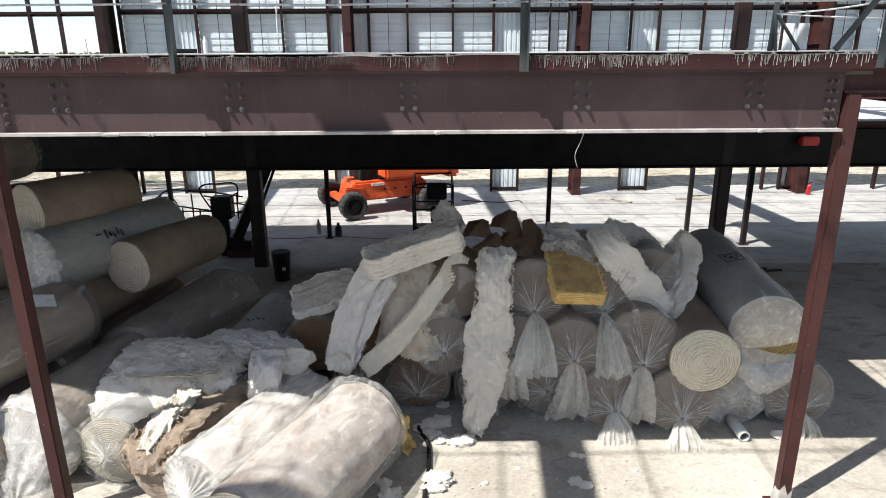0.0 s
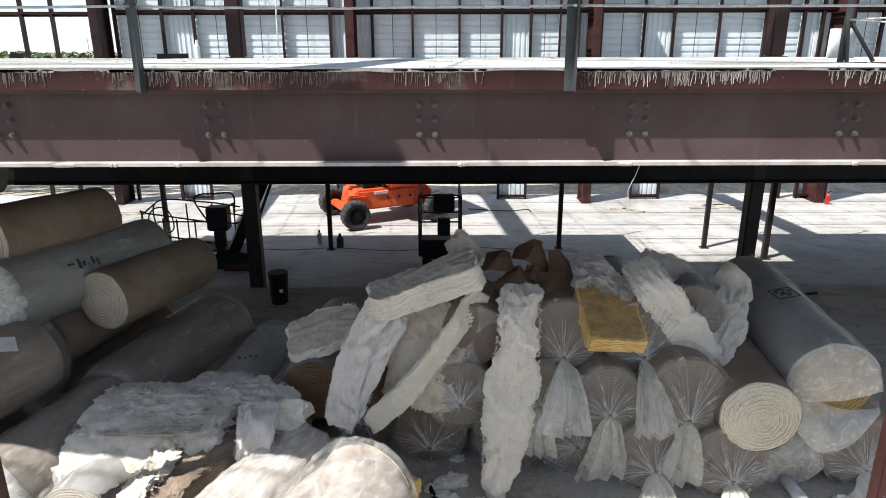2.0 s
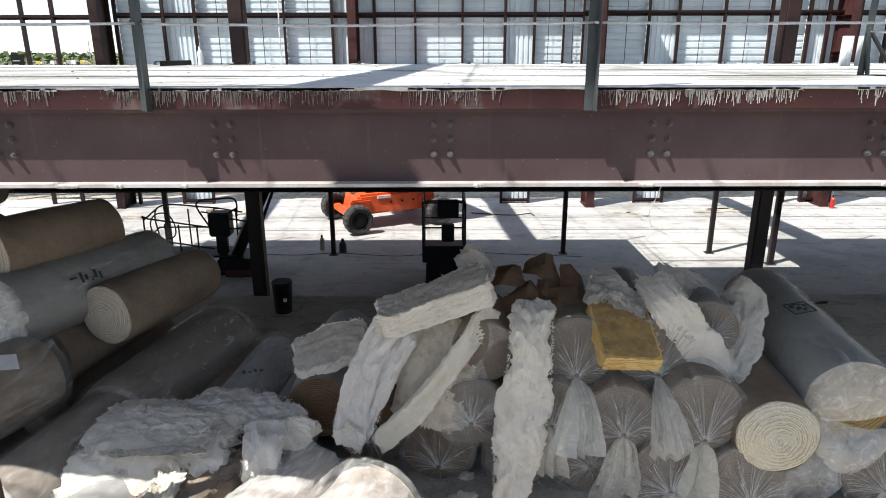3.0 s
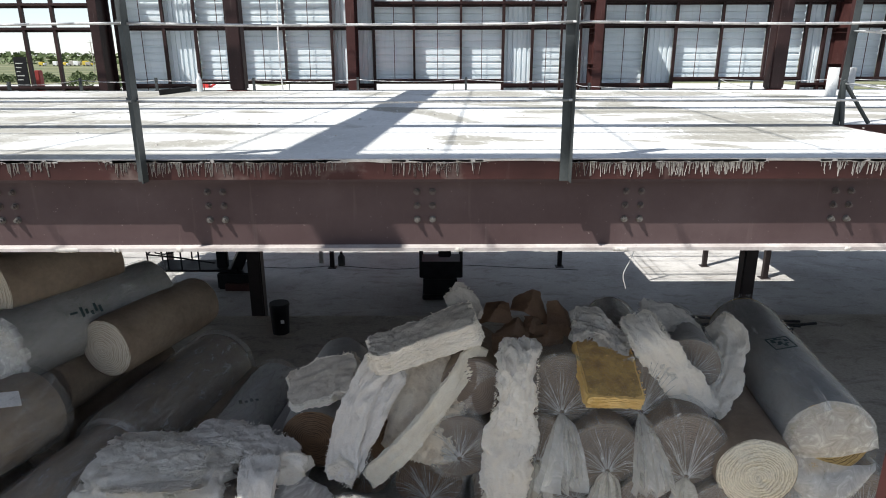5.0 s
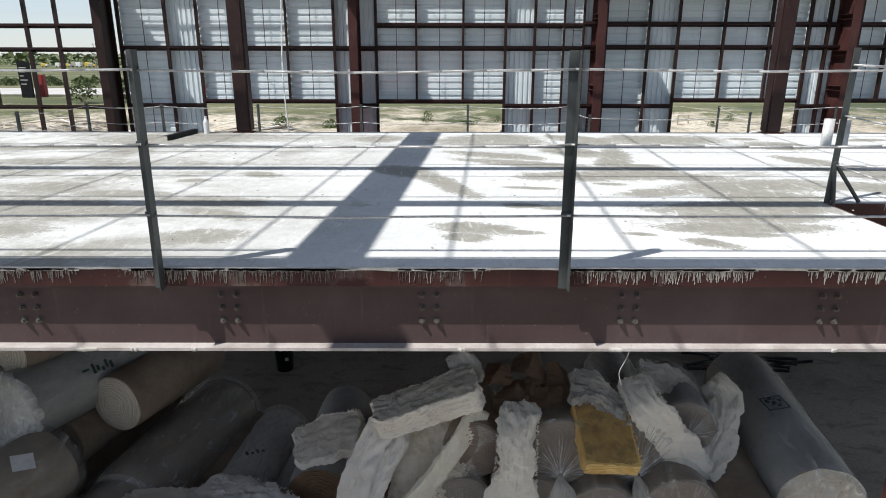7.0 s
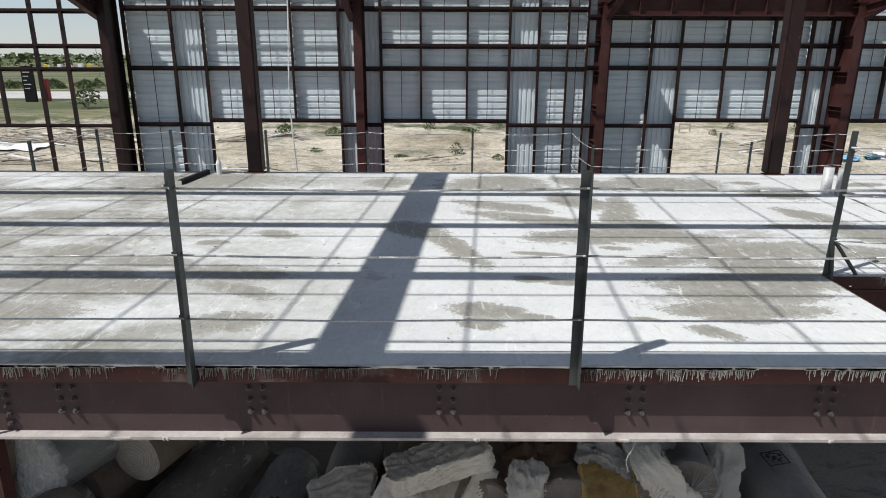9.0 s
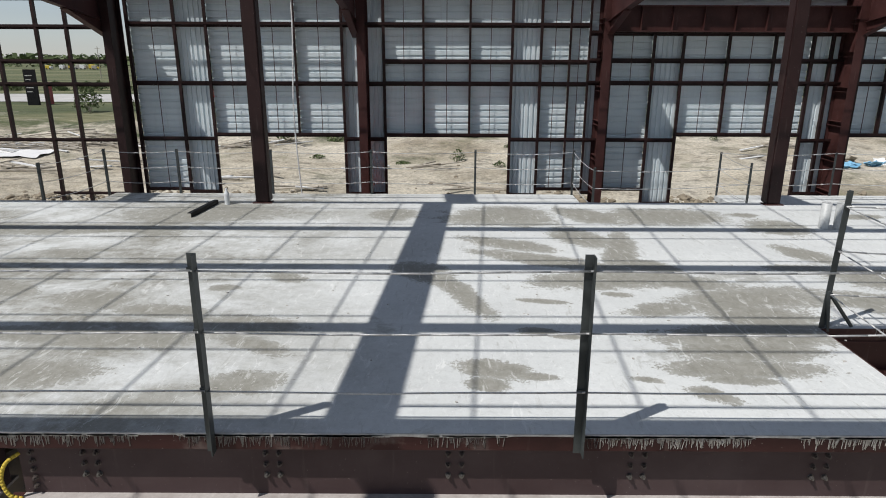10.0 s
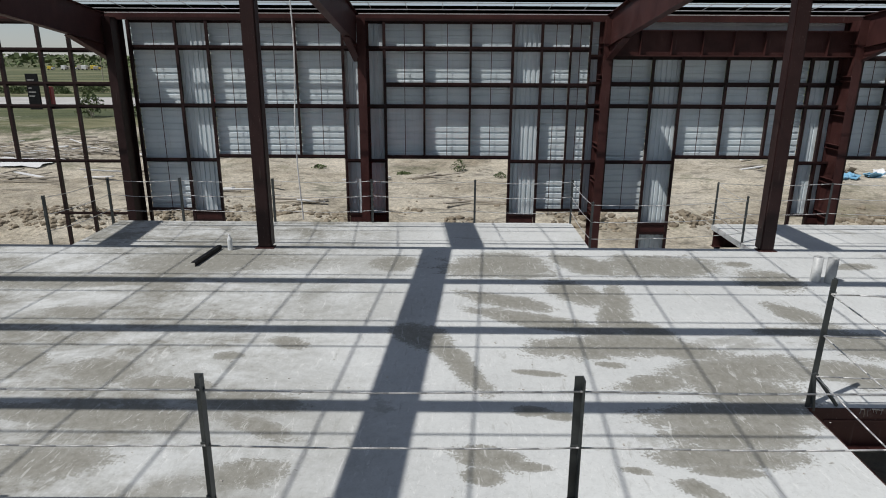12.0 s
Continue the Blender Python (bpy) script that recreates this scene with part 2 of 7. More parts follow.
def fleece(name, shade, pale, grime=(0.30, 0.27, 0.22), spots=(1.9, 0.60, 0.72)):
    """Matted glass wool, pale with dusty stains."""
    m, n, l, p = mat(name)
    v = coords(n, l)
    a = noise_node(n, l, v, 3.2, 7, 0.7, 0.8)
    f = noise_node(n, l, coords(n, l, (1.0, 1.0, 2.2)), 45, 6, 0.75, 1.5)
    c = ramp(n, l, a, [(0.28, shade), (0.62, pale)])
    c = mix(n, l, 0.5, c, ramp(n, l, f, [(0.32, grey(0.75)), (0.50, grey(1.08))]), "MULTIPLY")
    s = noise_node(n, l, v, spots[0], 6, 0.7)
    c = mix(n, l, ramp(n, l, s, [(spots[1], grey(0)), (spots[2], grey(0.55))]), c, grime)
    l.new(c, p.inputs["Base Color"])
    p.inputs["Roughness"].default_value = 0.97
    p.inputs["Sheen Weight"].default_value = 0.25
    h = noise_node(n, l, coords(n, l, (1.0, 1.0, 2.2)), 130, 4, 0.7, 2.0)
    g = noise_node(n, l, v, 15, 5, 0.7, 1.2)
    bump(n, l, p, mix(n, l, 0.45, mix(n, l, 0.4, f, h), g), 1.0, 0.036)
    return m


def coil(name, groove, ridge, rings=105.0, relief=0.6):
    """Cut end of a roll: a wound spiral of layers round the object's own z axis."""
    m, n, l, p = mat(name)
    v = coords(n, l)
    w = n.new("ShaderNodeTexWave")
    w.wave_type, w.rings_direction, w.wave_profile = "RINGS", "Z", "SIN"
    w.inputs["Scale"].default_value, w.inputs["Distortion"].default_value = rings / 6.0, 5.5
    w.inputs["Detail"].default_value, w.inputs["Detail Scale"].default_value, w.inputs["Detail Roughness"].default_value = 5.0, 1.1, 0.72
    l.new(v, w.inputs["Vector"])
    f = noise_node(n, l, v, 60, 5, 0.75, 1.0)
    c = mix(n, l, ramp(n, l, noise_node(n, l, v, 7, 5, 0.7), [(0.35, grey(0.05)), (0.56, grey(0.9))]), ridge, ramp(n, l, w.outputs["Fac"], [(0.1, groove), (0.6, ridge)]))
    c = mix(n, l, 0.6, c, ramp(n, l, f, [(0.3, grey(0.5)), (0.68, grey(1.1))]), "MULTIPLY")
    l.new(c, p.inputs["Base Color"])
    p.inputs["Roughness"].default_value = 0.95
    bump(n, l, p, mix(n, l, 0.5, w.outputs["Fac"], f), relief, 0.014)
    return m


def film(name, cover, tint=(0.84, 0.83, 0.79), mottle=1.0):
    """Milky polythene film: partly clear, glossy, creased."""
    m, n, l, p = mat(name)
    v = coords(n, l)
    out = n["Material Output"]
    cr = noise_node(n, l, coords(n, l, (1, 1, 0.35)), 9, 6, 0.65, 1.4)
    dust = noise_node(n, l, v, 2.6, 6, 0.7, 0.5)
    l.new(mix(n, l, ramp(n, l, dust, [(0.45, grey(0)), (0.75, grey(0.6 * mottle))]), tint, (0.52, 0.47, 0.40)), p.inputs["Base Color"])
    p.inputs["Roughness"].default_value = 0.24
    bump(n, l, p, cr, 0.2 + 0.35 * mottle, 0.02)
    tr = n.new("ShaderNodeBsdfTransparent")
    tr.inputs[0].default_value = (0.93, 0.94, 0.94, 1)
    fac = ramp(n, l, cr, [(0.35, grey(max(0.03, cover - 0.15 * mottle))), (0.55, grey(cover)), (0.74, grey(min(1.0, cover + (cover * 0.25 + 0.26) * mottle)))])
    mx = n.new("ShaderNodeMixShader")
    l.new(fac, mx.inputs[0])
    l.new(tr.outputs[0], mx.inputs[1])
    l.new(p.outputs[0], mx.inputs[2])
    l.new(mx.outputs[0], out.inputs[0])
    return m


PRIMER = steel_primer()
# darker copy of the red-oxide primer, with shade put into its tones
PRIMER_SHADED = steel_primer("shaded_red_oxide_primer", ((0.015, 0.007, 0.0065), (0.026, 0.012, 0.0115), (0.042, 0.021, 0.020)))
PRIMER_DUSTY = steel_primer("dusty_red_oxide_primer", ((0.050, 0.030, 0.030), (0.070, 0.046, 0.046), (0.096, 0.068, 0.067)))
SLAB_TOP = concrete_top()
CONCRETE = concrete_floor()
REAR_CONCRETE = concrete_floor("grey_concrete_floor", ((0.29, 0.28, 0.262), (0.39, 0.38, 0.36), (0.49, 0.48, 0.46)), 0.65)
DIRT = dirt()
SHEET = wall_sheet()
GALV = surface("dark_galvanised_steel", (0.035, 0.042, 0.043), (0.085, 0.095, 0.095), 3.0, 0.5, 0.35, 50, 0.1)
BRIGHT_BOLT = surface("bright_bolt", (0.10, 0.095, 0.09), (0.22, 0.21, 0.20), 30, 0.4, 0.7, 90, 0.1)
BOLT = surface("dull_bolt", (0.06, 0.045, 0.042), (0.13, 0.11, 0.10), 30, 0.5, 0.3, 90, 0.1)
CABLE = surface("wire_rope", (0.42, 0.42, 0.42), (0.62, 0.62, 0.61), 30, 0.45, 0.3, 120, 0.2)
FLANGE_DUST = surface("cement_dusted_steel", (0.30, 0.265, 0.25), (0.50, 0.47, 0.45), 6, 0.8, 0, 60, 0.2)
CEMENT = surface("cement_splash", (0.36, 0.34, 0.31), (0.60, 0.58, 0.54), 12, 0.9, 0, 60, 0.3)
# kept dark so that less light bounces about under the decks
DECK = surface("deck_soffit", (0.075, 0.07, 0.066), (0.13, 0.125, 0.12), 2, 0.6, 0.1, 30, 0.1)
WOOL = fleece("white_glass_wool", (0.90, 0.82, 0.69), (0.97, 0.915, 0.80))
WOOL_PALE = fleece("pale_grey_wool", (0.80, 0.745, 0.66), (0.95, 0.90, 0.82))
WOOL_GREY = fleece("dusty_glass_wool", (0.40, 0.365, 0.315), (0.66, 0.62, 0.55))
# top skins: dusty and mottled, with the slab's shade darkened into them
WOOL_DUST_SHADED = fleece("dusty_shaded_wool_top", (0.50, 0.44, 0.36), (0.74, 0.67, 0.565))
WOOL_OCHRE_SHADED = fleece("shaded_ochre_wool_top", (0.36, 0.19, 0.035), (0.68, 0.43, 0.12), (0.20, 0.10, 0.03), (9.0, 0.46, 0.62))
WOOL_CREAM = fleece("cream_glass_wool", (0.78, 0.70, 0.55), (0.95, 0.90, 0.76))
WOOL_STAIN = fleece("stained_wool_sheet", (0.60, 0.50, 0.37), (0.86, 0.78, 0.64), (0.28, 0.19, 0.11), (6.0, 0.52, 0.68))
WOOL_BLOT = fleece("mottled_wool", (0.46, 0.34, 0.27), (0.76, 0.67, 0.58), (0.30, 0.17, 0.11), (5.0, 0.44, 0.62))
WOOL_YELLOW = fleece("yellow_glass_wool", (0.70, 0.41, 0.09), (0.92, 0.63, 0.21), (0.36, 0.22, 0.07))
WOOL_BROWN = fleece("brown_glass_wool", (0.19, 0.135, 0.09), (0.38, 0.285, 0.195), (0.12, 0.08, 0.05))
ROLL_TAN = surface("tan_wrapped_wool", (0.20, 0.145, 0.10), (0.36, 0.285, 0.21), 2.2, 0.8, 0, 26, 0.4, 0.01, rnd=0.2)
ROLL_GREY = surface("grey_facing", (0.27, 0.26, 0.245), (0.41, 0.40, 0.38), 2.0, 0.55, 0, 22, 0.3, 0.01, rnd=0.2)
PALE_FACING = surface("pale_foil_facing", (0.40, 0.39, 0.365), (0.58, 0.57, 0.54), 2.4, 0.55, 0, 22, 0.3, 0.01)
KRAFT = surface("kraft_paper", (0.185, 0.115, 0.072), (0.32, 0.205, 0.13), 3.0, 0.7, 0, 60, 0.15, 0.004)
COIL_WHITE = coil("white_roll_end", (0.50, 0.43, 0.30), (0.84, 0.77, 0.61))
COIL_OCHRE = coil("ochre_roll_end", (0.10, 0.06, 0.02), (0.46, 0.33, 0.14))
# dusty copy of the white end, darkened for the shade in the heap
COIL_DUSTY_SHADED = coil("dusty_shaded_roll_end", (0.36, 0.305, 0.23), (0.60, 0.535, 0.43))
COIL_BROWN = coil("brown_roll_end", (0.035, 0.019, 0.011), (0.21, 0.125, 0.07))
COIL_TAN = coil("tan_roll_end", (0.15, 0.115, 0.09), (0.235, 0.188, 0.15), 105.0, 0.2)
FILM = film("clear_polythene", 0.13)
FILM_MILK = film("milky_polythene", 0.46)
FILM_THIN = film("thin_white_polythene", 0.36, (0.88, 0.87, 0.83), 0.6)
FILM_HAZE = film("hazy_polythene", 0.22)
FILM_TAIL = film("gathered_polythene", 0.34, (0.90, 0.87, 0.79), 0.35)
INK = surface("dark_green_ink", (0.015, 0.035, 0.035), (0.03, 0.06, 0.06), 20, 0.7, 0, 80, 0.05)
PAPER = surface("white_label_paper", (0.66, 0.66, 0.65), (0.8, 0.8, 0.79), 12, 0.6, 0, 60, 0.05)
ORANGE = surface("orange_machine_paint", (0.58, 0.075, 0.018), (0.74, 0.12, 0.03), 2.5, 0.38, 0, 40, 0.08)
TYRE = surface("black_rubber", (0.018, 0.018, 0.018), (0.05, 0.047, 0.043), 6, 0.85, 0, 50, 0.3)
# near-black tone for lower columns, rear posts and wheel rims
DARK_STEEL = surface("near_black_steel", (0.016, 0.012, 0.012), (0.034, 0.027, 0.026), 2, 0.55, 0, 40, 0.1, spec=0.2)
# black paint; on the rear beam the black stands in for shade
BLACK = surface("black_and_shaded_steel", (0.008, 0.008, 0.009), (0.018, 0.018, 0.019), 4, 0.5, 0, 40, 0.1, spec=0.12)
RIM = surface("pale_wheel_rim", (0.25, 0.23, 0.2), (0.45, 0.42, 0.38), 6, 0.6, 0, 40, 0.1)
RED = surface("red_paint", (0.45, 0.02, 0.015), (0.6, 0.035, 0.03), 6, 0.4, 0, 40, 0.05)
DARK_RED = surface("faded_red_paint", (0.22, 0.02, 0.018), (0.32, 0.04, 0.035), 6, 0.6, 0, 40, 0.05)
PVC = surface("grey_plastic_pipe", (0.42, 0.43, 0.43), (0.58, 0.59, 0.58), 5, 0.45, 0, 40, 0.05)
TIMBER = surface("weathered_timber", (0.36, 0.31, 0.24), (0.58, 0.53, 0.45), 3, 0.85, 0, 30, 0.4, rnd=0.35)
LEAF = surface("scrub_leaves", (0.05, 0.085, 0.025), (0.12, 0.15, 0.055), 4, 0.8, 0, 30, 0.1)
BLUE = surface("blue_tarpaulin", (0.12, 0.32, 0.50), (0.30, 0.55, 0.72), 3, 0.5, 0, 20, 0.2)
YELLOW = surface("yellow_strap", (0.5, 0.36, 0.03), (0.66, 0.5, 0.06), 8, 0.6, 0, 40, 0.1)
CLEAR = surface("clear_bottle", (0.66, 0.68, 0.68), (0.8, 0.82, 0.82), 8, 0.15, 0, 20, 0.05)
CLOD = surface("dug_soil", (0.13, 0.105, 0.075), (0.33, 0.28, 0.205), 1.5, 0.95, 0, 9, 0.6, 0.02)
ROADM = surface("pale_road", (0.40, 0.39, 0.37), (0.52, 0.51, 0.49), 0.4, 0.9, 0, 3, 0.2)

# ---- building helpers ----
ORIGIN = {}


def thing(name, at, label, category="", group="", kind=""):
    e = new(name)
    e.empty_display_size = 0.1
    e.location = at
    ORIGIN[e.name] = Vector(at)
    return tagged(e, label, category, group, kind)


def smooth(me):
    for poly in me.polygons:
        poly.use_smooth = True


def part(name, bm, material, parent=None, label="", soft=False, at=None):
    """Links a bmesh that is given in world places as one mesh object under parent; its own origin is at."""
    base = ORIGIN[parent.name] if parent is not None else Vector((0, 0, 0))
    spot = Vector(at) if at is not None else base
    bmesh.ops.translate(bm, verts=bm.verts, vec=-spot)
    me = bpy.data.meshes.new(name)
    bm.to_mesh(me)
    bm.free()
    me.materials.append(material)
    if soft:
        smooth(me)
    ob = new(name, me)
    ob.location = spot - base
    if parent is not None:
        ob.parent = parent
    ORIGIN[ob.name] = spot
    if label:
        ob["label"] = label
    return ob


def piece(name, me, parent, m):
    """One more object on a shared mesh, under parent, at the pose m relative to it."""
    ob = new(name, me)
    ob.parent = parent
    ob.matrix_basis = m
    return ob


def mesh_of(name, bm, material, soft=False):
    me = bpy.data.meshes.new(name)
    bm.to_mesh(me)
    bm.free()
    me.materials.append(material)
    if soft:
        smooth(me)
    return me


def box(bm, x0, x1, y0, y1, z0, z1, m=None):
    r = bmesh.ops.create_cube(bm, size=1)
    k = Matrix.Translation(((x0 + x1) / 2, (y0 + y1) / 2, (z0 + z1) / 2)) @ Matrix.Diagonal((x1 - x0, y1 - y0, z1 - z0, 1))
    bmesh.ops.transform(bm, matrix=(m @ k) if m else k, verts=r["verts"])
    return r["verts"]


def boxes(*specs):
    bm = bmesh.new()
    for s in specs:
        box(bm, *s)
    return bm


def along(a, b):
    """A pose at a whose z axis points to b, and the length."""
    a, b = Vector(a), Vector(b)
    d = b - a
    return Matrix.Translation(a) @ d.to_track_quat("Z", "Y").to_matrix().to_4x4(), d.length


def rod(bm, a, b, r, seg=8, r2=None):
    m, ln = along(a, b)
    c = bmesh.ops.create_cone(bm, cap_ends=True, segments=seg, radius1=r, radius2=r if r2 is None else r2, depth=ln)
    bmesh.ops.transform(bm, matrix=m @ Matrix.Translation((0, 0, ln / 2)), verts=c["verts"])
    return bm


def tube_path(bm, pts, r, seg=8):
    for a, b in zip(pts, pts[1:]):
        rod(bm, a, b, r, seg)
    return bm


def bevelled(bm, w=0.005, seg=1):
    bmesh.ops.bevel(bm, geom=bm.edges[:], offset=w, segments=seg, affect="EDGES", clamp_overlap=True)
    return bm


def grid_mesh(rows, closed=False):
    """A bmesh from rows of points; closed joins each row's end to its start."""
    bm = bmesh.new()
    vs = [[bm.verts.new(p) for p in row] for row in rows]
    for a, b in zip(vs, vs[1:]):
        k = len(a)
        for i in range(k if closed else k - 1):
            j = (i + 1) % k
            bm.faces.new((a[i], a[j], b[j], b[i]))
    return bm


def wob(p, scale, seed=0.0):
    return noise.noise(Vector(p) * scale + Vector((seed * 7.13, seed * 3.7, seed * 1.9)))


# ---- ground, floors ----
def terrain():
    xs = [-900, -500, -300, -200, -140, -100, -85, -70, -60, -52, -46] + [-42 + 0.8 * i for i in range(100)] + [40, 48, 60, 80, 120, 200, 320, 500, 900]
    ys = [-300, -120, -60, -30, -15, -6.6, -6.3, 0, 10, 16] + [18.5 + 0.5 * i for i in range(60)] + [48.5 + i for i in range(14)] + [64, 70, 80, 95, 115, 140, 180, 240, 330, 460, 700, 1100, 1800, 3000]
    rows = []
    for y in ys:
        row = []
        for x in xs:
            z = GROUND if y > -6.4 else FLOOR - 0.12
            if y > 18.4:
                k = min(1.0, (y - 18.4) / 8.0) * max(0.12, 1 - max(0.0, y - 68) / 25)
                z += k * (0.55 * wob((x, y, 0), 0.11) + 0.22 * wob((x, y, 3), 0.45) + 0.10 * wob((x, y, 5), 1.3))
                z += (0.75 * math.exp(-((y - 25.6) / 1.4) ** 2) * (0.45 + 0.85 * wob((x, 0, 1), 0.5)) + 0.16 * abs(wob((x * 0.4 + y, y * 1.6 - x * 0.5, 7), 0.35)) * min(1.0, (y - 18.4) / 3)) if -60 < x < 40 else 0
                z -= 0.005 * max(0.0, y - 60) if y < 400 else 1.7
            row.append((x, y, z))
        rows.append(row)
    ob = part("ground", grid_mesh(rows), DIRT, soft=True)
    return tagged(ob, "dry churned dirt ground with scrub grass and green fields beyond", kind="structure")


terrain()
bm = boxes((-24, 30, BACK - 0.15, 18.35, REAR - 0.4, REAR))
tagged(part("floor_rear", bm, REAR_CONCRETE), "sunlit dusty concrete ground floor at the lower level", kind="structure")
bm = boxes((-24, 30, -6.5, BACK - 0.155, REAR - 0.4, FLOOR))
tagged(part("floor_front", bm, CONCRETE), "raised dusty concrete floor under the mezzanine", kind="structure")


# unseen wall added behind the camera to hold back low sky light
bm = boxes((-40, 44, -18.3, -18.0, FLOOR - 0.2, 3.4))
tagged(part("wall_south", bm, surface("sky_blocker_tan", (0.34, 0.29, 0.23), (0.46, 0.40, 0.33), 1.2, 0.8)), "plain dull tan wall across the yard", kind="structure")


# ---- steel sections ----
def i_beam(name, a, b, depth, width, tw, tf, label, group="steel frame beams", up=(0, 0, 1), material=None):
    """A rolled section whose top runs from a to b (top of the upper flange), as web and two flanges."""
    a, b = Vector(a), Vector(b)
    ob = thing(name, a, label, "beam", group)
    d = (b - a).normalized()
    side = d.cross(Vector(up)).normalized()
    vert = side.cross(d).normalized()
    m = Matrix.Translation(a) @ Matrix((side, d, vert)).transposed().to_4x4()
    ln = (b - a).length
    for nm, s in (("top_flange", (-width / 2, width / 2, 0, ln, -tf, 0)), ("bottom_flange", (-width / 2, width / 2, 0, ln, -depth, -depth + tf)), ("web", (-tw / 2, tw / 2, 0, ln, -depth + tf, -tf))):
        k = bmesh.new()
        box(k, *s, m)
        part(nm, k, material or PRIMER, ob)
    return ob


def tube_column(name, x, y, z0, z1, w, label, group="steel columns", plate=True, material=None):
    ob = thing(name, (x, y, z0), label, "column", group)
    k = bevelled(boxes((x - w / 2, x + w / 2, y - w / 2, y + w / 2, z0 + 0.012, z1)), w * 0.09, 2)
    part("shaft", k, material or PRIMER, ob)
    if plate:
        part("base_plate", boxes((x - w * 0.95, x + w * 0.95, y - w * 0.95, y + w * 0.95, z0, z0 + 0.014)), material or PRIMER, ob)
    return ob


def h_column(name, x, y, z0, z1, depth, width, label, group="frame columns", material=None):
    """A built-up column with its web across the wall line."""
    ob = thing(name, (x, y, z0), label, "column", group)
    part("front_flange", boxes((x - width / 2, x + width / 2, y, y + 0.012, z0 + 0.015, z1)), material or PRIMER, ob)
    part("back_flange", boxes((x - width / 2, x + width / 2, y + depth - 0.012, y + depth, z0 + 0.015, z1)), material or PRIMER, ob)
    part("web", boxes((x - 0.006, x + 0.006, y + 0.012, y + depth - 0.012, z0 + 0.015, z1)), material or PRIMER, ob)
    part("base_plate", boxes((x - width * 0.6, x + width * 0.6, y - 0.05, y + depth + 0.05, z0, z0 + 0.015)), material or PRIMER, ob)
    return ob


# ---- front mezzanine ----
RIGHT, NOTCH = 3.07, 1.48      # the stair well's corner
LEFT = -16.0
k = bmesh.new()
box(k, LEFT, RIGHT, -0.088, BACK, SLAB - 0.10, SLAB)
box(k, RIGHT, 20.0, NOTCH, BACK, SLAB - 0.10, SLAB)
tagged(part("mezzanine_slab", k, SLAB_TOP), "pale poured concrete mezzanine slab with damp patches and shadows", kind="structure")
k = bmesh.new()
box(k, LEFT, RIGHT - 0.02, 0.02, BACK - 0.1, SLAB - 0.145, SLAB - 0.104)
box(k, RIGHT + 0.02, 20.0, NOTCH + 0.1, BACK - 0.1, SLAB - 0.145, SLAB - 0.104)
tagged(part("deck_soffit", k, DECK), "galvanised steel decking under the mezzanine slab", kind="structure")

i_beam("front_beam", (LEFT, 0.040, SLAB - 0.105), (-2.80, 0.040, SLAB - 0.105), 0.395, 0.24, 0.104, 0.018, "deep red-oxide steel edge beam beyond the column", "edge beams", material=PRIMER_DUSTY)
front = i_beam("front_beam", (-2.64, 0.040, SLAB - 0.105), (2.855, 0.040, SLAB - 0.105), 0.395, 0.24, 0.104, 0.018,
               "deep red-oxide steel edge beam with bolted joist ends", "edge beams", material=PRIMER_DUSTY)
for ob in scene.objects:
    if ob.parent is not None and ob.parent.name.startswith("front_beam") and ob.name.startswith("bottom_flange"):
        ob.data.materials[0] = FLANGE_DUST
k = bmesh.new()
box(k, LEFT, RIGHT, -0.100, -0.089, SLAB - 0.105, SLAB - 0.010)
box(k, RIGHT + 0.001, RIGHT + 0.010, -0.09, NOTCH - 0.012, SLAB - 0.105, SLAB + 0.002)
box(k, RIGHT, 20.0, NOTCH - 0.011, NOTCH, SLAB - 0.105, SLAB + 0.002)
SPATTER = steel_primer("spattered_red_oxide_primer", ((0.030, 0.012, 0.011), (0.052, 0.020, 0.018), (0.30, 0.27, 0.24)))
edge = part("slab_edge_angle", k, SPATTER)
tagged(edge, "red-oxide steel pour stop along the slab edge", kind="structure")


rows = []
for i in range(561):
    x = -7.5 + (RIGHT + 7.5) * i / 560
    low = 0.006 + 0.012 * max(0.0, 0.2 + wob((x, 0, 0), 2.1, 6)) + 0.010 * max(0.0, wob((x, 0, 0), 9.0, 8))
    rows.append([(x, -0.0885, SLAB + 0.002), (x, -0.1025, SLAB + 0.0015), (x, -0.1035, SLAB - low), (x, -0.1002, SLAB - low - 0.003)])
part("cement_lip", grid_mesh(rows), CEMENT, edge, "pale cement crust along the slab edge")


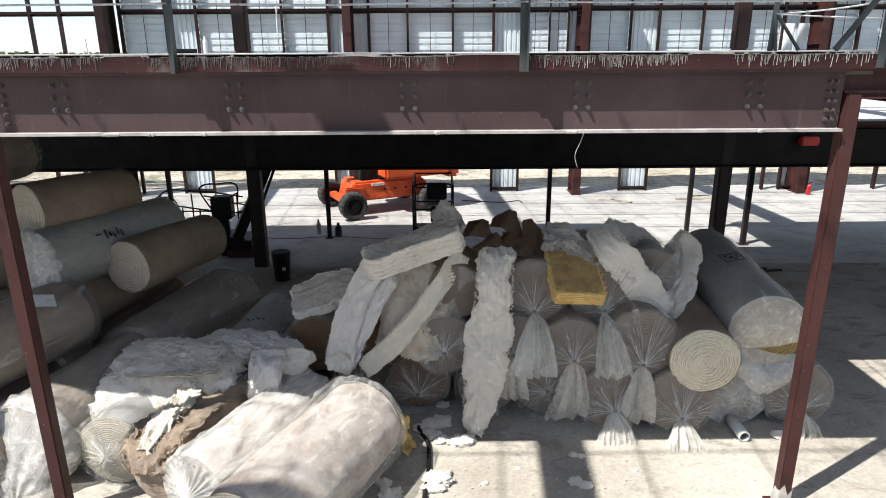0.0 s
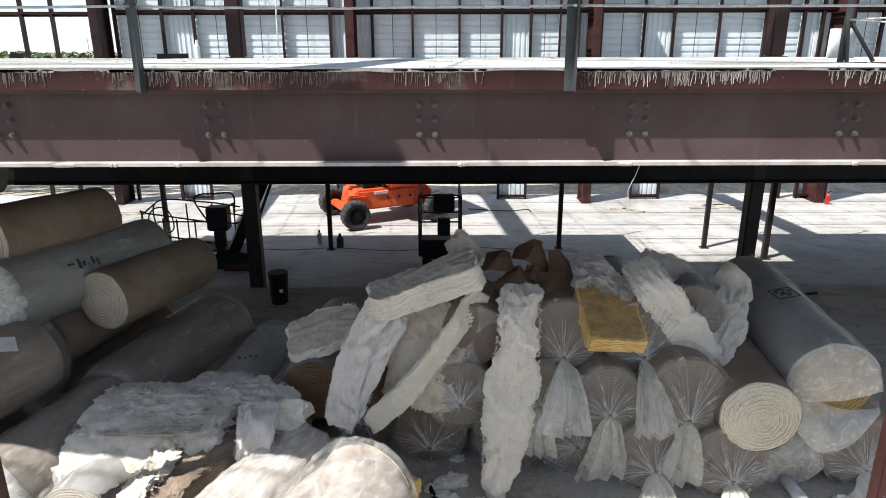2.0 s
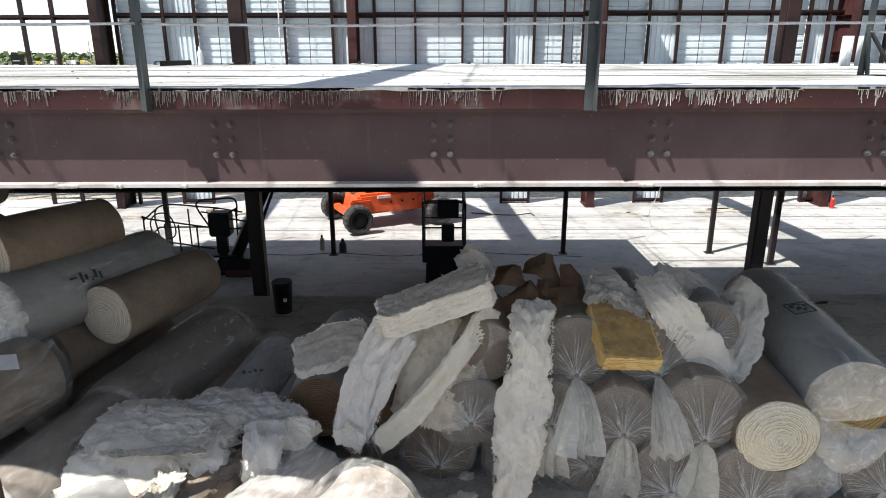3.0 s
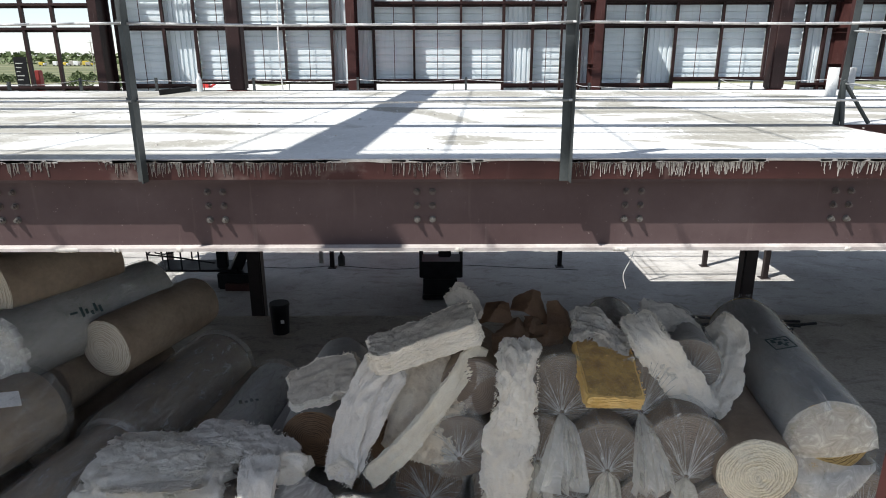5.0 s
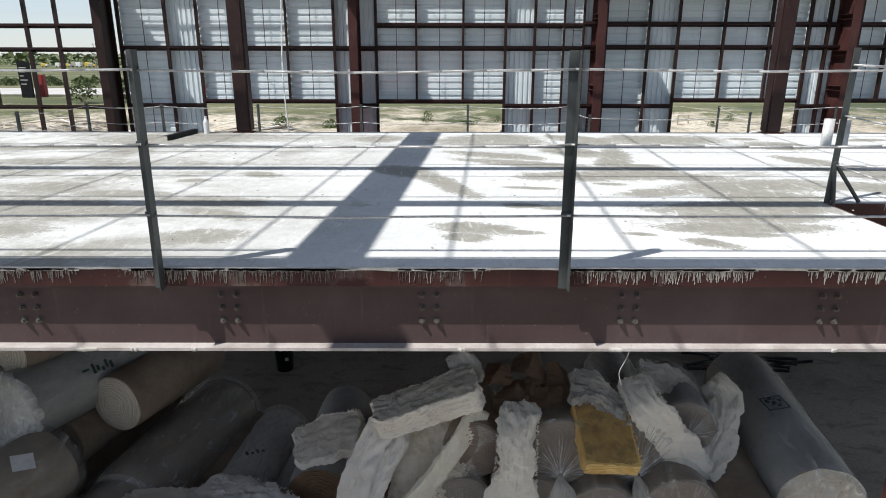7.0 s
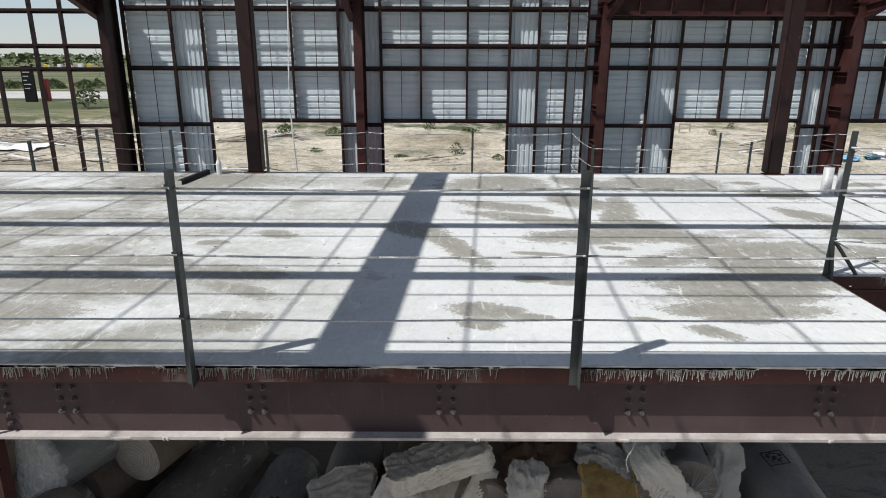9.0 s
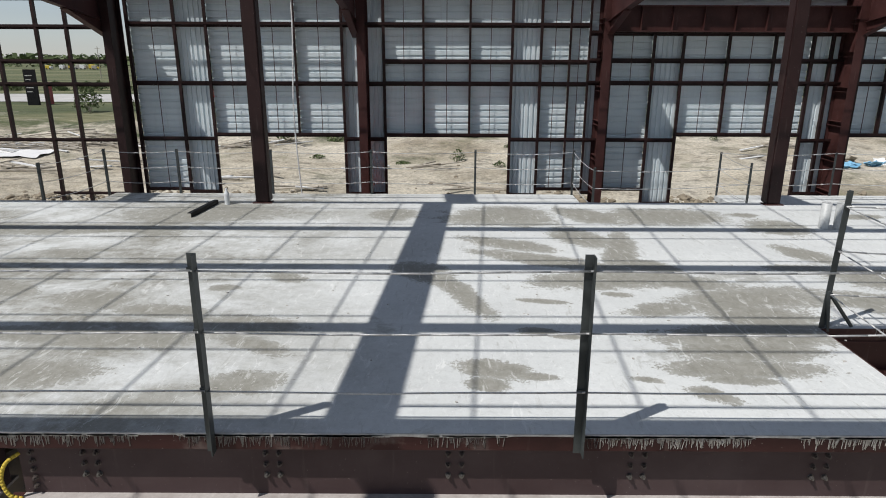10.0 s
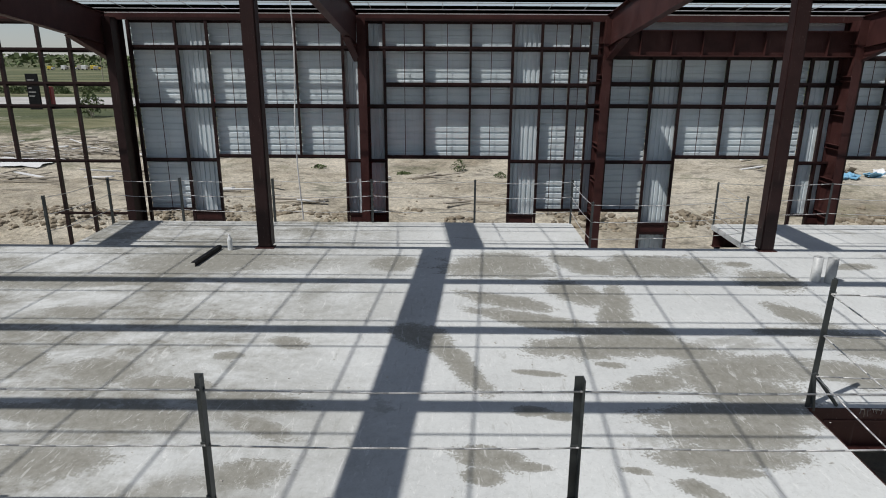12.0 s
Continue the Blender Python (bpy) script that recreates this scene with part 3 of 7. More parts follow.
def drips(parent, x0, x1, y, z, count, seed):
    """Cement that ran over the pour stop: short uneven runs with blobs."""
    rnd = random.Random(seed)
    bm = bmesh.new()
    for _ in range(count):
        c = x0 + (x1 - x0) * rnd.random()
        thick_ = wob((c, 0, 0), 1.9, seed)
        if thick_ < -0.12 or rnd.random() < 0.55 - 1.9 * thick_:
            continue
        for _ in range(rnd.randint(1, 4)):
            a = c + rnd.uniform(-0.05, 0.05)
            w, h = rnd.uniform(0.0003, 0.0013) * (2.2 if rnd.random() < 0.1 else 1.0), 0.004 + 0.085 * rnd.random() ** 2.0
            s = rnd.gauss(0, 0.09) * h
            vs = [bm.verts.new(p) for p in ((a - w, y, z), (a + w, y, z), (a + w * 0.7 + s, y, z - h), (a - w * 0.7 + s, y, z - h),
                                            (a, y - 0.006, z), (a + s, y - 0.005, z - h * 0.97))]
            for f in ((0, 4, 5, 3), (4, 1, 2, 5), (3, 5, 2), (0, 1, 4)):
                bm.faces.new([vs[i] for i in f])
        box(bm, c - rnd.uniform(0.005, 0.03), c + rnd.uniform(0.005, 0.03), y - 0.006, y + 0.003, z - rnd.uniform(0.003, 0.012), z + 0.003)
    tagged(part("cement_drips", bm, CEMENT, parent, "pale cement runs over the red steel"), kind="stuff")


drips(edge, -7.5, RIGHT, -0.100, SLAB - 0.006, 1900, 3)
drips(edge, RIGHT, 8.0, NOTCH - 0.011, SLAB, 80, 8)


def bolt_mesh(material):
    bm = bmesh.new()
    for r, z0, z1, s in ((0.019, 0, 0.004, 12), (0.0155, 0.004, 0.018, 6), (0.009, 0.018, 0.031, 10)):
        c = bmesh.ops.create_cone(bm, cap_ends=True, segments=s, radius1=r, radius2=r * 0.96, depth=z1 - z0)
        bmesh.ops.translate(bm, verts=c["verts"], vec=(0, 0, (z0 + z1) / 2))
    bmesh.ops.rotate(bm, verts=bm.verts, cent=(0, 0, 0), matrix=Matrix.Rotation(radians(90), 3, "X"))
    return mesh_of("bolt", bm, material)


# the lowest bolt row gets the brighter metal
BOLT_MESH, BRIGHT_MESH = bolt_mesh(BOLT), bolt_mesh(BRIGHT_BOLT)
web_face = -0.012
for j in range(-2, 3):
    for dx in (0.0, 0.083):
        for row in range(3):
            at = Vector((j * 1.12 + dx, web_face, 3.187 + 0.076 * row))
            piece("bolt", BOLT_MESH if row else BRIGHT_MESH, front, Matrix.Translation(at - ORIGIN[front.name]) @ pose(0, 0, 0, 0, 37 * j + 61 * row, 0))

for x in (2.76, 2.80, -2.56):
    for row in range(5):
        at = Vector((x, web_face, 3.10 + 0.06 * row))
        piece("bolt", BOLT_MESH, front, Matrix.Translation(at - ORIGIN[front.name]))

for i, x in enumerate([-1.88, -1.62, -1.28, 0.23, 1.09, 2.32]):
    k = bmesh.new()
    w = (0.045, 0.018, 0.012, 0.02, 0.03, 0.015)[i]
    for q in range(5):
        c = bmesh.ops.create_icosphere(k, subdivisions=2, radius=1)
        for v in c["verts"]:
            g = 1 + 0.4 * wob(v.co, 1.8, i * 5 + q)
            v.co = Vector((x + w * (q - 2) * 0.45 + v.co.x * w * 0.5 * g, -0.081 + 0.004 * v.co.y + 0.01 * wob((q, i, 0), 1.3), 3.036 + v.co.z * 0.012 * g))
    part("cement_splash", k, CEMENT, front, "pale cement splash on the flange", True)

# joists under the slab
joist = i_beam("joist", (LEFT, 0.12, SLAB - 0.15), (LEFT, BACK - 0.12, SLAB - 0.15), 0.31, 0.13, 0.008, 0.012,
               "red-oxide steel floor joist under the mezzanine", "floor joists")
for j in range(-9, 6):
    x = j * 1.12 + 0.04
    if x < RIGHT - 0.1:
        copy_thing(joist, Matrix.Translation((x, 0.12, SLAB - 0.15)))
joist.location = (LEFT + 0.5, 0.12, SLAB - 0.15)
for x in (3.4, 4.5, 5.6, 6.7):
    i_beam("joist", (x, NOTCH + 0.1, SLAB - 0.15), (x, BACK - 0.12, SLAB - 0.15), 0.31, 0.13, 0.008, 0.012, "red-oxide steel floor joist under the mezzanine", "floor joists")
i_beam("edge_beam", (LEFT, BACK - 0.07, SLAB - 0.105), (20, BACK - 0.07, SLAB - 0.105), 0.395, 0.18, 0.01, 0.016, "red-oxide steel beam under the slab's rear edge", "edge beams")
i_beam("well_beam", (RIGHT + 0.16, NOTCH + 0.06, SLAB - 0.105), (20, NOTCH + 0.06, SLAB - 0.105), 0.30, 0.16, 0.01, 0.014, "red-oxide steel beam along the stair well", "edge beams")
i_beam("well_beam", (2.86, 0.04, SLAB - 0.107), (9, 0.04, SLAB - 0.107), 0.15, 0.14, 0.01, 0.014, "shallow red-oxide steel beam across the stair well", "edge beams")

for x, y, z1, label in ((2.92, 0.0, SLAB - 0.26, "red-oxide square steel column with scuffed foot"), (-2.70, -0.02, 3.02, "red-oxide square steel column beside the insulation rolls")):
    ob = tube_column("front_column", x, y, FLOOR, z1, 0.098, label, "front columns")
    if x > 0:
        k = bmesh.new()
        rows = []
        for j in range(12):
            top = FLOOR + 0.16 + 0.10 * wob((j, 0, 0), 0.9, 4) + 0.05 * wob((j, 0, 0), 2.3, 5)
            cx, cy = (((-1 + 2 * j / 3, -1) if j < 3 else (1, -1 + 2 * (j - 3) / 3) if j < 6 else (1 - 2 * (j - 6) / 3, 1) if j < 9 else (-1, 1 - 2 * (j - 9) / 3)))
            rows.append([(x + cx * 0.0505, y + cy * 0.0505, FLOOR + 0.015), (x + cx * 0.0505, y + cy * 0.0505, top)])
        rows.append(rows[0])
        part("cement_smear", grid_mesh(rows), CEMENT, ob, "pale cement smeared round the foot")
tube_column("front_column", -8.4, -0.07, FLOOR, 3.02, 0.105, "red-oxide square steel column under the edge beam", "front columns")
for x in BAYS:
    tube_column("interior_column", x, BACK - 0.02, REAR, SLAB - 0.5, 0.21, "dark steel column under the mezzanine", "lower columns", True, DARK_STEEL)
    ob = tube_column("interior_column", x, BACK - 0.02, SLAB, roof_z(BACK) - 0.45, 0.21, "tall red-oxide column standing on the slab to the ridge", "ridge columns", False, PRIMER_SHADED)
    part("base_plate", boxes((x - 0.14, x + 0.14, BACK - 0.16, BACK + 0.01, SLAB, SLAB + 0.012)), PRIMER, ob)

# ---- rear mezzanine, one step lower ----
k = bmesh.new()
box(k, -8.05, 3.08, BACK + 0.12, 12.05, REAR_SLAB - 0.13, REAR_SLAB)
box(k, 3.08, 6.54, BACK + 0.12, 9.7, REAR_SLAB - 0.13, REAR_SLAB)
box(k, 6.54, 20.0, BACK + 0.12, 12.05, REAR_SLAB - 0.13, REAR_SLAB)
box(k, -24.0, -8.05, BACK + 0.12, 9.6, REAR_SLAB - 0.13, REAR_SLAB)
bmesh.ops.remove_doubles(k, verts=k.verts, dist=0.0001)
# unseen dark sheets added beneath the rear slab to swallow bounced light
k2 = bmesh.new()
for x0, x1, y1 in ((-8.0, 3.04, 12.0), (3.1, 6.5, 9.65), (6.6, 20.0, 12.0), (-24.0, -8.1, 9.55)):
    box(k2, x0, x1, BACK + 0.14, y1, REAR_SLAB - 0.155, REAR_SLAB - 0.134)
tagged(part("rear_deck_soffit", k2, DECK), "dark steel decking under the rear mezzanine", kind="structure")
tagged(part("rear_mezzanine_slab", k, SLAB_TOP), "pale concrete rear mezzanine slab one level lower", kind="structure")
# web and bottom flange get black as painted-in shade, not as paint
rear_edge = thing("rear_beam", (0, BACK + 0.02, REAR_SLAB), "dark deep steel beam carrying the rear mezzanine", "beam", "edge beams")
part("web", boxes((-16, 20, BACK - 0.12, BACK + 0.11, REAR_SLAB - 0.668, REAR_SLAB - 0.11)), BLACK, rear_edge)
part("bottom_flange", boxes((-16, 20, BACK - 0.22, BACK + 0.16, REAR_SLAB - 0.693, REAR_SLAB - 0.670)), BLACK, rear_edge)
part("pour_stop", boxes((-16, 20, BACK + 0.02, BACK + 0.118, REAR_SLAB - 0.108, REAR_SLAB + 0.002)), PRIMER, rear_edge)
for x0, x1 in ((-8.05, 3.06), (6.56, 20.0)):
    i_beam("rear_edge_beam", (x0, 11.93, REAR_SLAB - 0.135), (x1, 11.93, REAR_SLAB - 0.135), 0.4, 0.18, 0.01, 0.016, "red-oxide steel beam at the rear mezzanine's far edge", "edge beams")
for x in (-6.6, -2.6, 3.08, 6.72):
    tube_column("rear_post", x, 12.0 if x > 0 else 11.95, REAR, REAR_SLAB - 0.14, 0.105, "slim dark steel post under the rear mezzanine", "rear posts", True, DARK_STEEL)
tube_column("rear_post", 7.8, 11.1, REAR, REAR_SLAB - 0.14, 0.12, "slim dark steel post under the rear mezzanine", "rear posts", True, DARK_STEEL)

# ---- guard rails ----
CABLE_Z = (0.30, 0.665, 1.03)


def rail_post(x, y, z, low=0.10, h=1.12, lean=0.0, w=0.048, out_leg=False):
    ob = thing("guard_post", (x, y, z), "dark steel angle guard post bolted to the slab edge", "guard post", "guard posts")
    m = Matrix.Translation((x, y, z)) @ pose(0, 0, 0, 0, lean, 0)
    k = bmesh.new()
    box(k, -w / 2, w / 2, -0.004, 0.004, -low, h, m)
    if out_leg:
        box(k, w / 2 - 0.006, w / 2, -0.062, -0.004, -low, h, m)
    else:
        box(k, w / 2 - 0.008, w / 2, 0.004, w, -low, h, m)
    angle = part("angle", k, GALV, ob)
    for cz in CABLE_Z:
        k = bmesh.new()
        box(k, -w / 2 - 0.004, w / 2 + 0.004, -0.013, -0.004, cz - 0.012, cz + 0.012, m)
        part("clip", k, GALV, angle)
    return ob


POSTS = (-5.76, -3.585, -1.405, 0.765)
for x in POSTS:
    rail_post(x, -0.108, SLAB, 0.112, 1.12, -0.3 if x > 0 else 0.3, 0.05, True)
k = rail_post(3.0, -0.108, SLAB, 0.10, 1.12)
b = bmesh.new()
rod(b, (3.0, -0.10, SLAB + 0.42), (2.72, -0.08, SLAB + 0.01), 0.02, 6)
part("brace", b, GALV, k)
corner = rail_post(3.09, NOTCH + 0.02, SLAB, 0.0, 1.15, 1.5)
b = bmesh.new()
rod(b, (3.09, NOTCH + 0.01, SLAB + 0.32), (3.34, NOTCH + 0.03, SLAB + 0.01), 0.016, 6)
part("brace", b, GALV, corner)
b = bmesh.new()
rod(b, (3.09, NOTCH + 0.01, SLAB + 0.32), (3.13, NOTCH - 0.0, SLAB - 0.02), 0.016, 6)
part("brace", b, GALV, corner)


def cable(pts, r=0.0062, sag=0.012, seed=1, label="slack galvanised wire rope of the guard rail", group="guard cables"):
    ob = thing("guard_cable", pts[0], label, "cable", group)
    bm = bmesh.new()
    for n_, (a, b_) in enumerate(zip(pts, pts[1:])):
        a, b_ = Vector(a), Vector(b_)
        steps = 10
        line = []
        for i in range(steps + 1):
            t = i / steps
            q = a.lerp(b_, t)
            q.z -= sag * 4 * t * (1 - t) - 0.006 * wob((q.x, q.y, q.z), 1.7, seed + n_)
            line.append(q)
        tube_path(bm, line, r, 6)
    part("rope", bm, CABLE, ob, soft=True)
    return ob


for n_, cz in enumerate(CABLE_Z):
    cable([(x, -0.125, SLAB + cz + 0.006 * ((i * 7 + n_ * 3) % 3 - 1)) for i, x in enumerate((-8.0,) + POSTS + (3.0,))], seed=n_)
    cable([(3.0, -0.125, SLAB + cz), (3.10, NOTCH, SLAB + cz)], seed=10 + n_)
    cable([(3.10, NOTCH, SLAB + cz), (5.4, NOTCH + 0.02, SLAB + cz - 0.03), (8.2, NOTCH + 0.02, SLAB + cz)], seed=20 + n_, sag=0.03)
REAR_POSTS = ((-8.5, 9.9), (-8.2, 12.0), (-6.45, 12.0), (-4.2, 12.0), (-1.8, 12.0), (0.7, 12.0), (3.05, 12.0))
for x, y in REAR_POSTS:
    rail_post(x, y, REAR_SLAB, 0.1, 1.08, 0, 0.05)
for x, y in ((6.56, 12.0), (6.56, 10.4), (9.3, 12.0)):
    rail_post(x, y, REAR_SLAB, 0.1, 1.05, 0, 0.05)
rail_post(3.05, 9.75, REAR_SLAB, 0.1, 1.05, 0, 0.05)
for n_, cz in enumerate(CABLE_Z):
    cable([(x, y + 0.01, REAR_SLAB + cz) for x, y in REAR_POSTS] + [(3.05, 9.75, REAR_SLAB + cz - 0.05), (6.56, 10.4, REAR_SLAB + cz - 0.08), (6.56, 12.0, REAR_SLAB + cz), (9.3, 12.0, REAR_SLAB + cz), (14, 12.0, REAR_SLAB + cz)], 0.007, 0.05, 30 + n_)

# ---- roof frame ----
for x in BAYS:
    for y0, y1 in ((-3.5, 6.98), (17.35, 7.02)):
        i_beam("rafter", (x, y0, roof_z(y0)), (x, y1, roof_z(y1)), 0.48 if y0 < 7 else 0.92, 0.2, 0.012, 0.016, "red-oxide built-up roof rafter", "roof rafters")
    b = bmesh.new()
    outline = ((17.35, roof_z(17.35) - 1.35), (17.35, roof_z(17.35) - 0.93), (15.2, roof_z(15.2) - 0.93), (15.2, roof_z(15.2) - 0.95))
    near_, far_ = ([b.verts.new((x + dx, y, z)) for y, z in outline] for dx in (-0.012, 0.012))
    b.faces.new(near_)
    b.faces.new(far_[::-1])
    for q in range(4):
        b.faces.new((near_[q], far_[q], far_[(q + 1) % 4], near_[(q + 1) % 4]))
    m_, ln = along((x, 17.35, roof_z(17.35) - 1.36), (x, 15.2, roof_z(15.2) - 0.96))
    box(b, -0.1, 0.1, -0.008, 0.008, 0, ln, m_)
    knee = thing("rafter_knee", (x, 17.3, roof_z(17.3) - 1.2), "tapered red-oxide knee plate under the rafter", "beam", "rafter knees")
    part("plate", b, PRIMER, knee)


def purlin(x0, x1, y, z, up):
    """A cold-formed Z section along the roof."""
    ob = thing("purlin", ((x0 + x1) / 2, y, z), "red-oxide Z-section roof purlin", "purlin", "roof purlins")
    b = bmesh.new()
    prof = [(-0.065, 0.0), (0.0, 0.0), (0.0, 0.20), (0.065, 0.20)]
    rows = [[(x, y + p * up, z + q) for p, q in prof] for x in (x0, x1)]
    b.free()
    b = grid_mesh(rows)
    bmesh.ops.solidify(b, geom=b.faces[:], thickness=0.004)
    part("section", b, PRIMER, ob)


PURLIN_Y = [-3.04, -1.475, -0.06, 1.46, 2.96, 4.46, 5.96]
for y in PURLIN_Y + [14 - v for v in PURLIN_Y]:
    purlin(-19, 21, y, roof_z(y), 1 if y < 7 else -1)
for y in (6.7, 7.3):
    purlin(-19, 21, y, roof_z(y), 1 if y < 7 else -1)
ROD_X = [-17.4, -16.3, -15.2, -14.1, -13.0, -11.9, -10.8, -9.6, -8.6, -7.57, -6.56, -5.58, -4.60, -3.51, -2.26, -1.19, -0.13, 0.88, 1.93, 3.0, 4.05, 5.42, 6.49, 7.55, 8.56, 9.6, 10.7, 11.8, 13.1, 14.2, 15.2, 16.3, 17.4, 18.4]
for y0, y1 in ((-3.2, 7.0), (17.2, 7.0)):
    for x in ROD_X:
        b = bmesh.new()
        rod(b, (x, y0, roof_z(y0) + 0.11), (x, y1, roof_z(y1) + 0.11), 0.010, 6)
        ob = thing("sag_rod", (x, y0, roof_z(y0) + 0.11), "thin steel sag rod between purlins", "rod", "roof sag rods")
        part("rod", b, CABLE, ob)
for y in PURLIN_Y + [14 - v for v in PURLIN_Y]:
    for dy in (-0.38, 0.26):
        b = bmesh.new()
        rod(b, (-19, y + dy, roof_z(y + dy) + 0.02), (21, y + dy, roof_z(y + dy) + 0.02), 0.012, 6)
        part("strap", b, CABLE, thing("roof_strap", (0, y + dy, roof_z(y) - 0.02), "thin steel banding strap under the roof", "strap", "roof straps"))

# ---- far wall ----
wall = thing("wall_north", (0, WALL, REAR), "far steel stud wall of red-oxide girts and pale ribbed sheets", kind="structure")
FACE = WALL + 0.205


def ribbed(x0, x1, z0, z1, upright=False):
    """A ribbed sheet behind the girts; ribs run level, or upright where it is turned."""
    lo, hi = (x0, x1) if upright else (z0, z1)
    pitch, prof, q = (0.16, [], lo) if upright else (0.205, [], lo)
    while q < hi:
        for d, dep in ((0.0, 0), (0.60, 0), (0.67, 0.036), (0.93, 0.036)):
            v = q + d * pitch
            if v < hi:
                prof.append((v, dep))
        q += pitch
    prof.append((hi, 0))
    if upright:
        return grid_mesh([[(v, FACE + d, z) for v, d in prof] for z in (z1, z0)])
    return grid_mesh([[(x, FACE + d, v) for v, d in prof] for x in (x0, x1)])


def girt(x0, x1, z, h=0.075, depth=0.2):
    b = bmesh.new()
    box(b, x0, x1, WALL, WALL + depth, z - 0.004, z + 0.004)
    box(b, x0, x1, WALL, WALL + 0.006, z, z + h)
    box(b, x0, x1, WALL + depth - 0.006, WALL + depth, z - h, z)
    part("girt", b, PRIMER_SHADED, wall)


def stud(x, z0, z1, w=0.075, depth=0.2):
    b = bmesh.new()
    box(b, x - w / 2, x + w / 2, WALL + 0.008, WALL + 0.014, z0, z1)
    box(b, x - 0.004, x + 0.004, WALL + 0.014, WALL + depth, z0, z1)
    part("stud", b, PRIMER_SHADED, wall)


# sheeted fields: x edges, how the sheet is turned, and the lowest edge of each
FIELDS = (
    (-9.87, -8.42, False, 1.38), (-8.42, -7.45, True, 1.30), (-7.45, -6.1, False, 3.17), (-6.1, -4.72, False, 3.17), (-4.72, -3.25, False, 3.17),
    (-3.25, -1.95, True, 1.24), (-1.95, -0.71, False, 3.17), (-0.71, 0.74, False, 3.17), (0.74, 2.05, False, 3.17), (2.05, 2.95, True, 1.22),
    (2.95, 3.85, False, 1.42), (3.85, 4.45, False, 1.42), (5.15, 6.46, False, 1.42), (6.46, 7.38, True, 0.95), (7.38, 8.80, False, 3.22),
    (8.80, 10.24, False, 3.22), (10.24, 11.41, False, 3.22), (11.41, 12.0, True, 1.3), (12.0, 12.9, True, 1.3), (4.45, 5.15, True, 1.3), (12.9, 13.87, False, 3.22), (13.87, 15.3, False, 3.22), (15.3, 16.8, False, 3.22))
for x0, x1, upright, z0 in FIELDS:
    top = 7.36 if x1 < 4.6 else 6.33
    levels = [6.55, 4.78] if x1 < -1.9 else ([6.55, 5.46, 4.79] if x1 < 4.6 else [5.51, 4.83])
    cuts = [top] + [v for v in levels] + [3.17 if x1 < 4.6 else 3.22]
    if z0 < 3.1:
        cuts[-1] = 3.04
        cuts.append(z0)
    for hi, lo in zip(cuts, cuts[1:]):
        part("wall_sheet", ribbed(x0 + 0.005, x1 - 0.005, lo + 0.003, hi - 0.003, upright), SHEET, wall)
        if not upright:
            b = bmesh.new()
            rod(b, ((x0 + x1) / 2, WALL + 0.10, lo), ((x0 + x1) / 2, WALL + 0.10, hi), 0.011, 6)
            part("sag_rod", b, PRIMER, wall)
    if upright and round(x0, 2) in (-8.42, -3.25, 2.05, 6.46, 12.0):
        part("wall_sheet", ribbed(x0 + 0.005, x1 - 0.005, REAR + 0.10, z0 - 0.30, True), SHEET, wall)
        part("panel_base", boxes((x0 + 0.05, x1 - 0.05, WALL + 0.03, WALL + 0.16, z0 - 0.28, z0 - 0.02)), PRIMER, wall)
        girt(x0, x1, REAR + 0.09)
        girt(x0, x1, z0 - 0.31)
    for z in cuts[1:]:
        girt(x0, x1, z)
    girt(x0, x1, top)
for x, z0 in ((-9.87, REAR), (-8.42, REAR), (-7.45, REAR), (-6.1, 3.17), (-4.72, 3.17), (-3.25, REAR), (-1.95, REAR), (-0.71, 3.17), (0.74, 3.17), (2.05, REAR),
              (2.95, REAR), (3.85, 1.42), (4.45, 1.42), (5.15, 1.42), (6.46, REAR), (7.38, REAR), (8.80, 3.22), (10.24, 3.22), (11.41, REAR), (12.0, REAR), (12.95, REAR), (13.87, 3.22), (15.3, REAR)):
    stud(x, z0, 7.36 if x < 4.6 else 6.33, 0.09 if z0 == REAR else 0.07)
for x in (-15.4, -14.0, -12.72, -11.78):
    stud(x, 2.99 if x < -13 else REAR, 7.3, 0.09)
for x0, x1, z in ((-24, -10.3, 6.46), (-24, -10.3, 5.43), (-24, -10.3, 4.73), (-16, -10.3, 2.98), (-13, -10.3, 1.22), (-24, -10.3, 7.3)):
    girt(x0, x1, z, 0.07)
for x in (-16.8, -18.2, -19.8, -21.4):
    stud(x, REAR, 7.3, 0.09)
# only the leftmost column takes the shade-darkened primer
for x in (-10.2, -2.58, 4.86, 12.42):
    col = h_column("wall_column", x, WALL - 0.62, REAR, roof_z(17.35) - 0.1, 0.8, 0.26, "red-oxide built-up column in the far wall", "wall columns", PRIMER_SHADED if x < -5 else None)
    for z in (1.35, 1.49, 2.45, 2.59, 3.55, 3.69, 4.6, 4.74, 5.65, 5.79, 6.6, 6.74):
        if x > 0:
            part("stiffener", boxes((x - 0.13, x - 0.007, WALL - 0.60, WALL + 0.16, z, z + 0.012)), PRIMER, col)
head = thing("header_beam", (8.7, WALL - 0.25, 6.36), "deep red-oxide header beam with stiffeners over the bay", "beam", "header beams")
part("web", boxes((5.05, 12.4, WALL - 0.2, WALL - 0.188, 6.4, 7.1)), PRIMER, head)
part("bottom_flange", boxes((5.05, 12.4, WALL - 0.34, WALL - 0.05, 6.36, 6.4)), PRIMER, head)
part("wall_sheet", ribbed(4.5, 16.8, 6.34, 7.62), SHEET, wall)
part("top_flange", boxes((5.05, 12.4, WALL - 0.34, WALL - 0.05, 7.1, 7.125)), PRIMER, head)
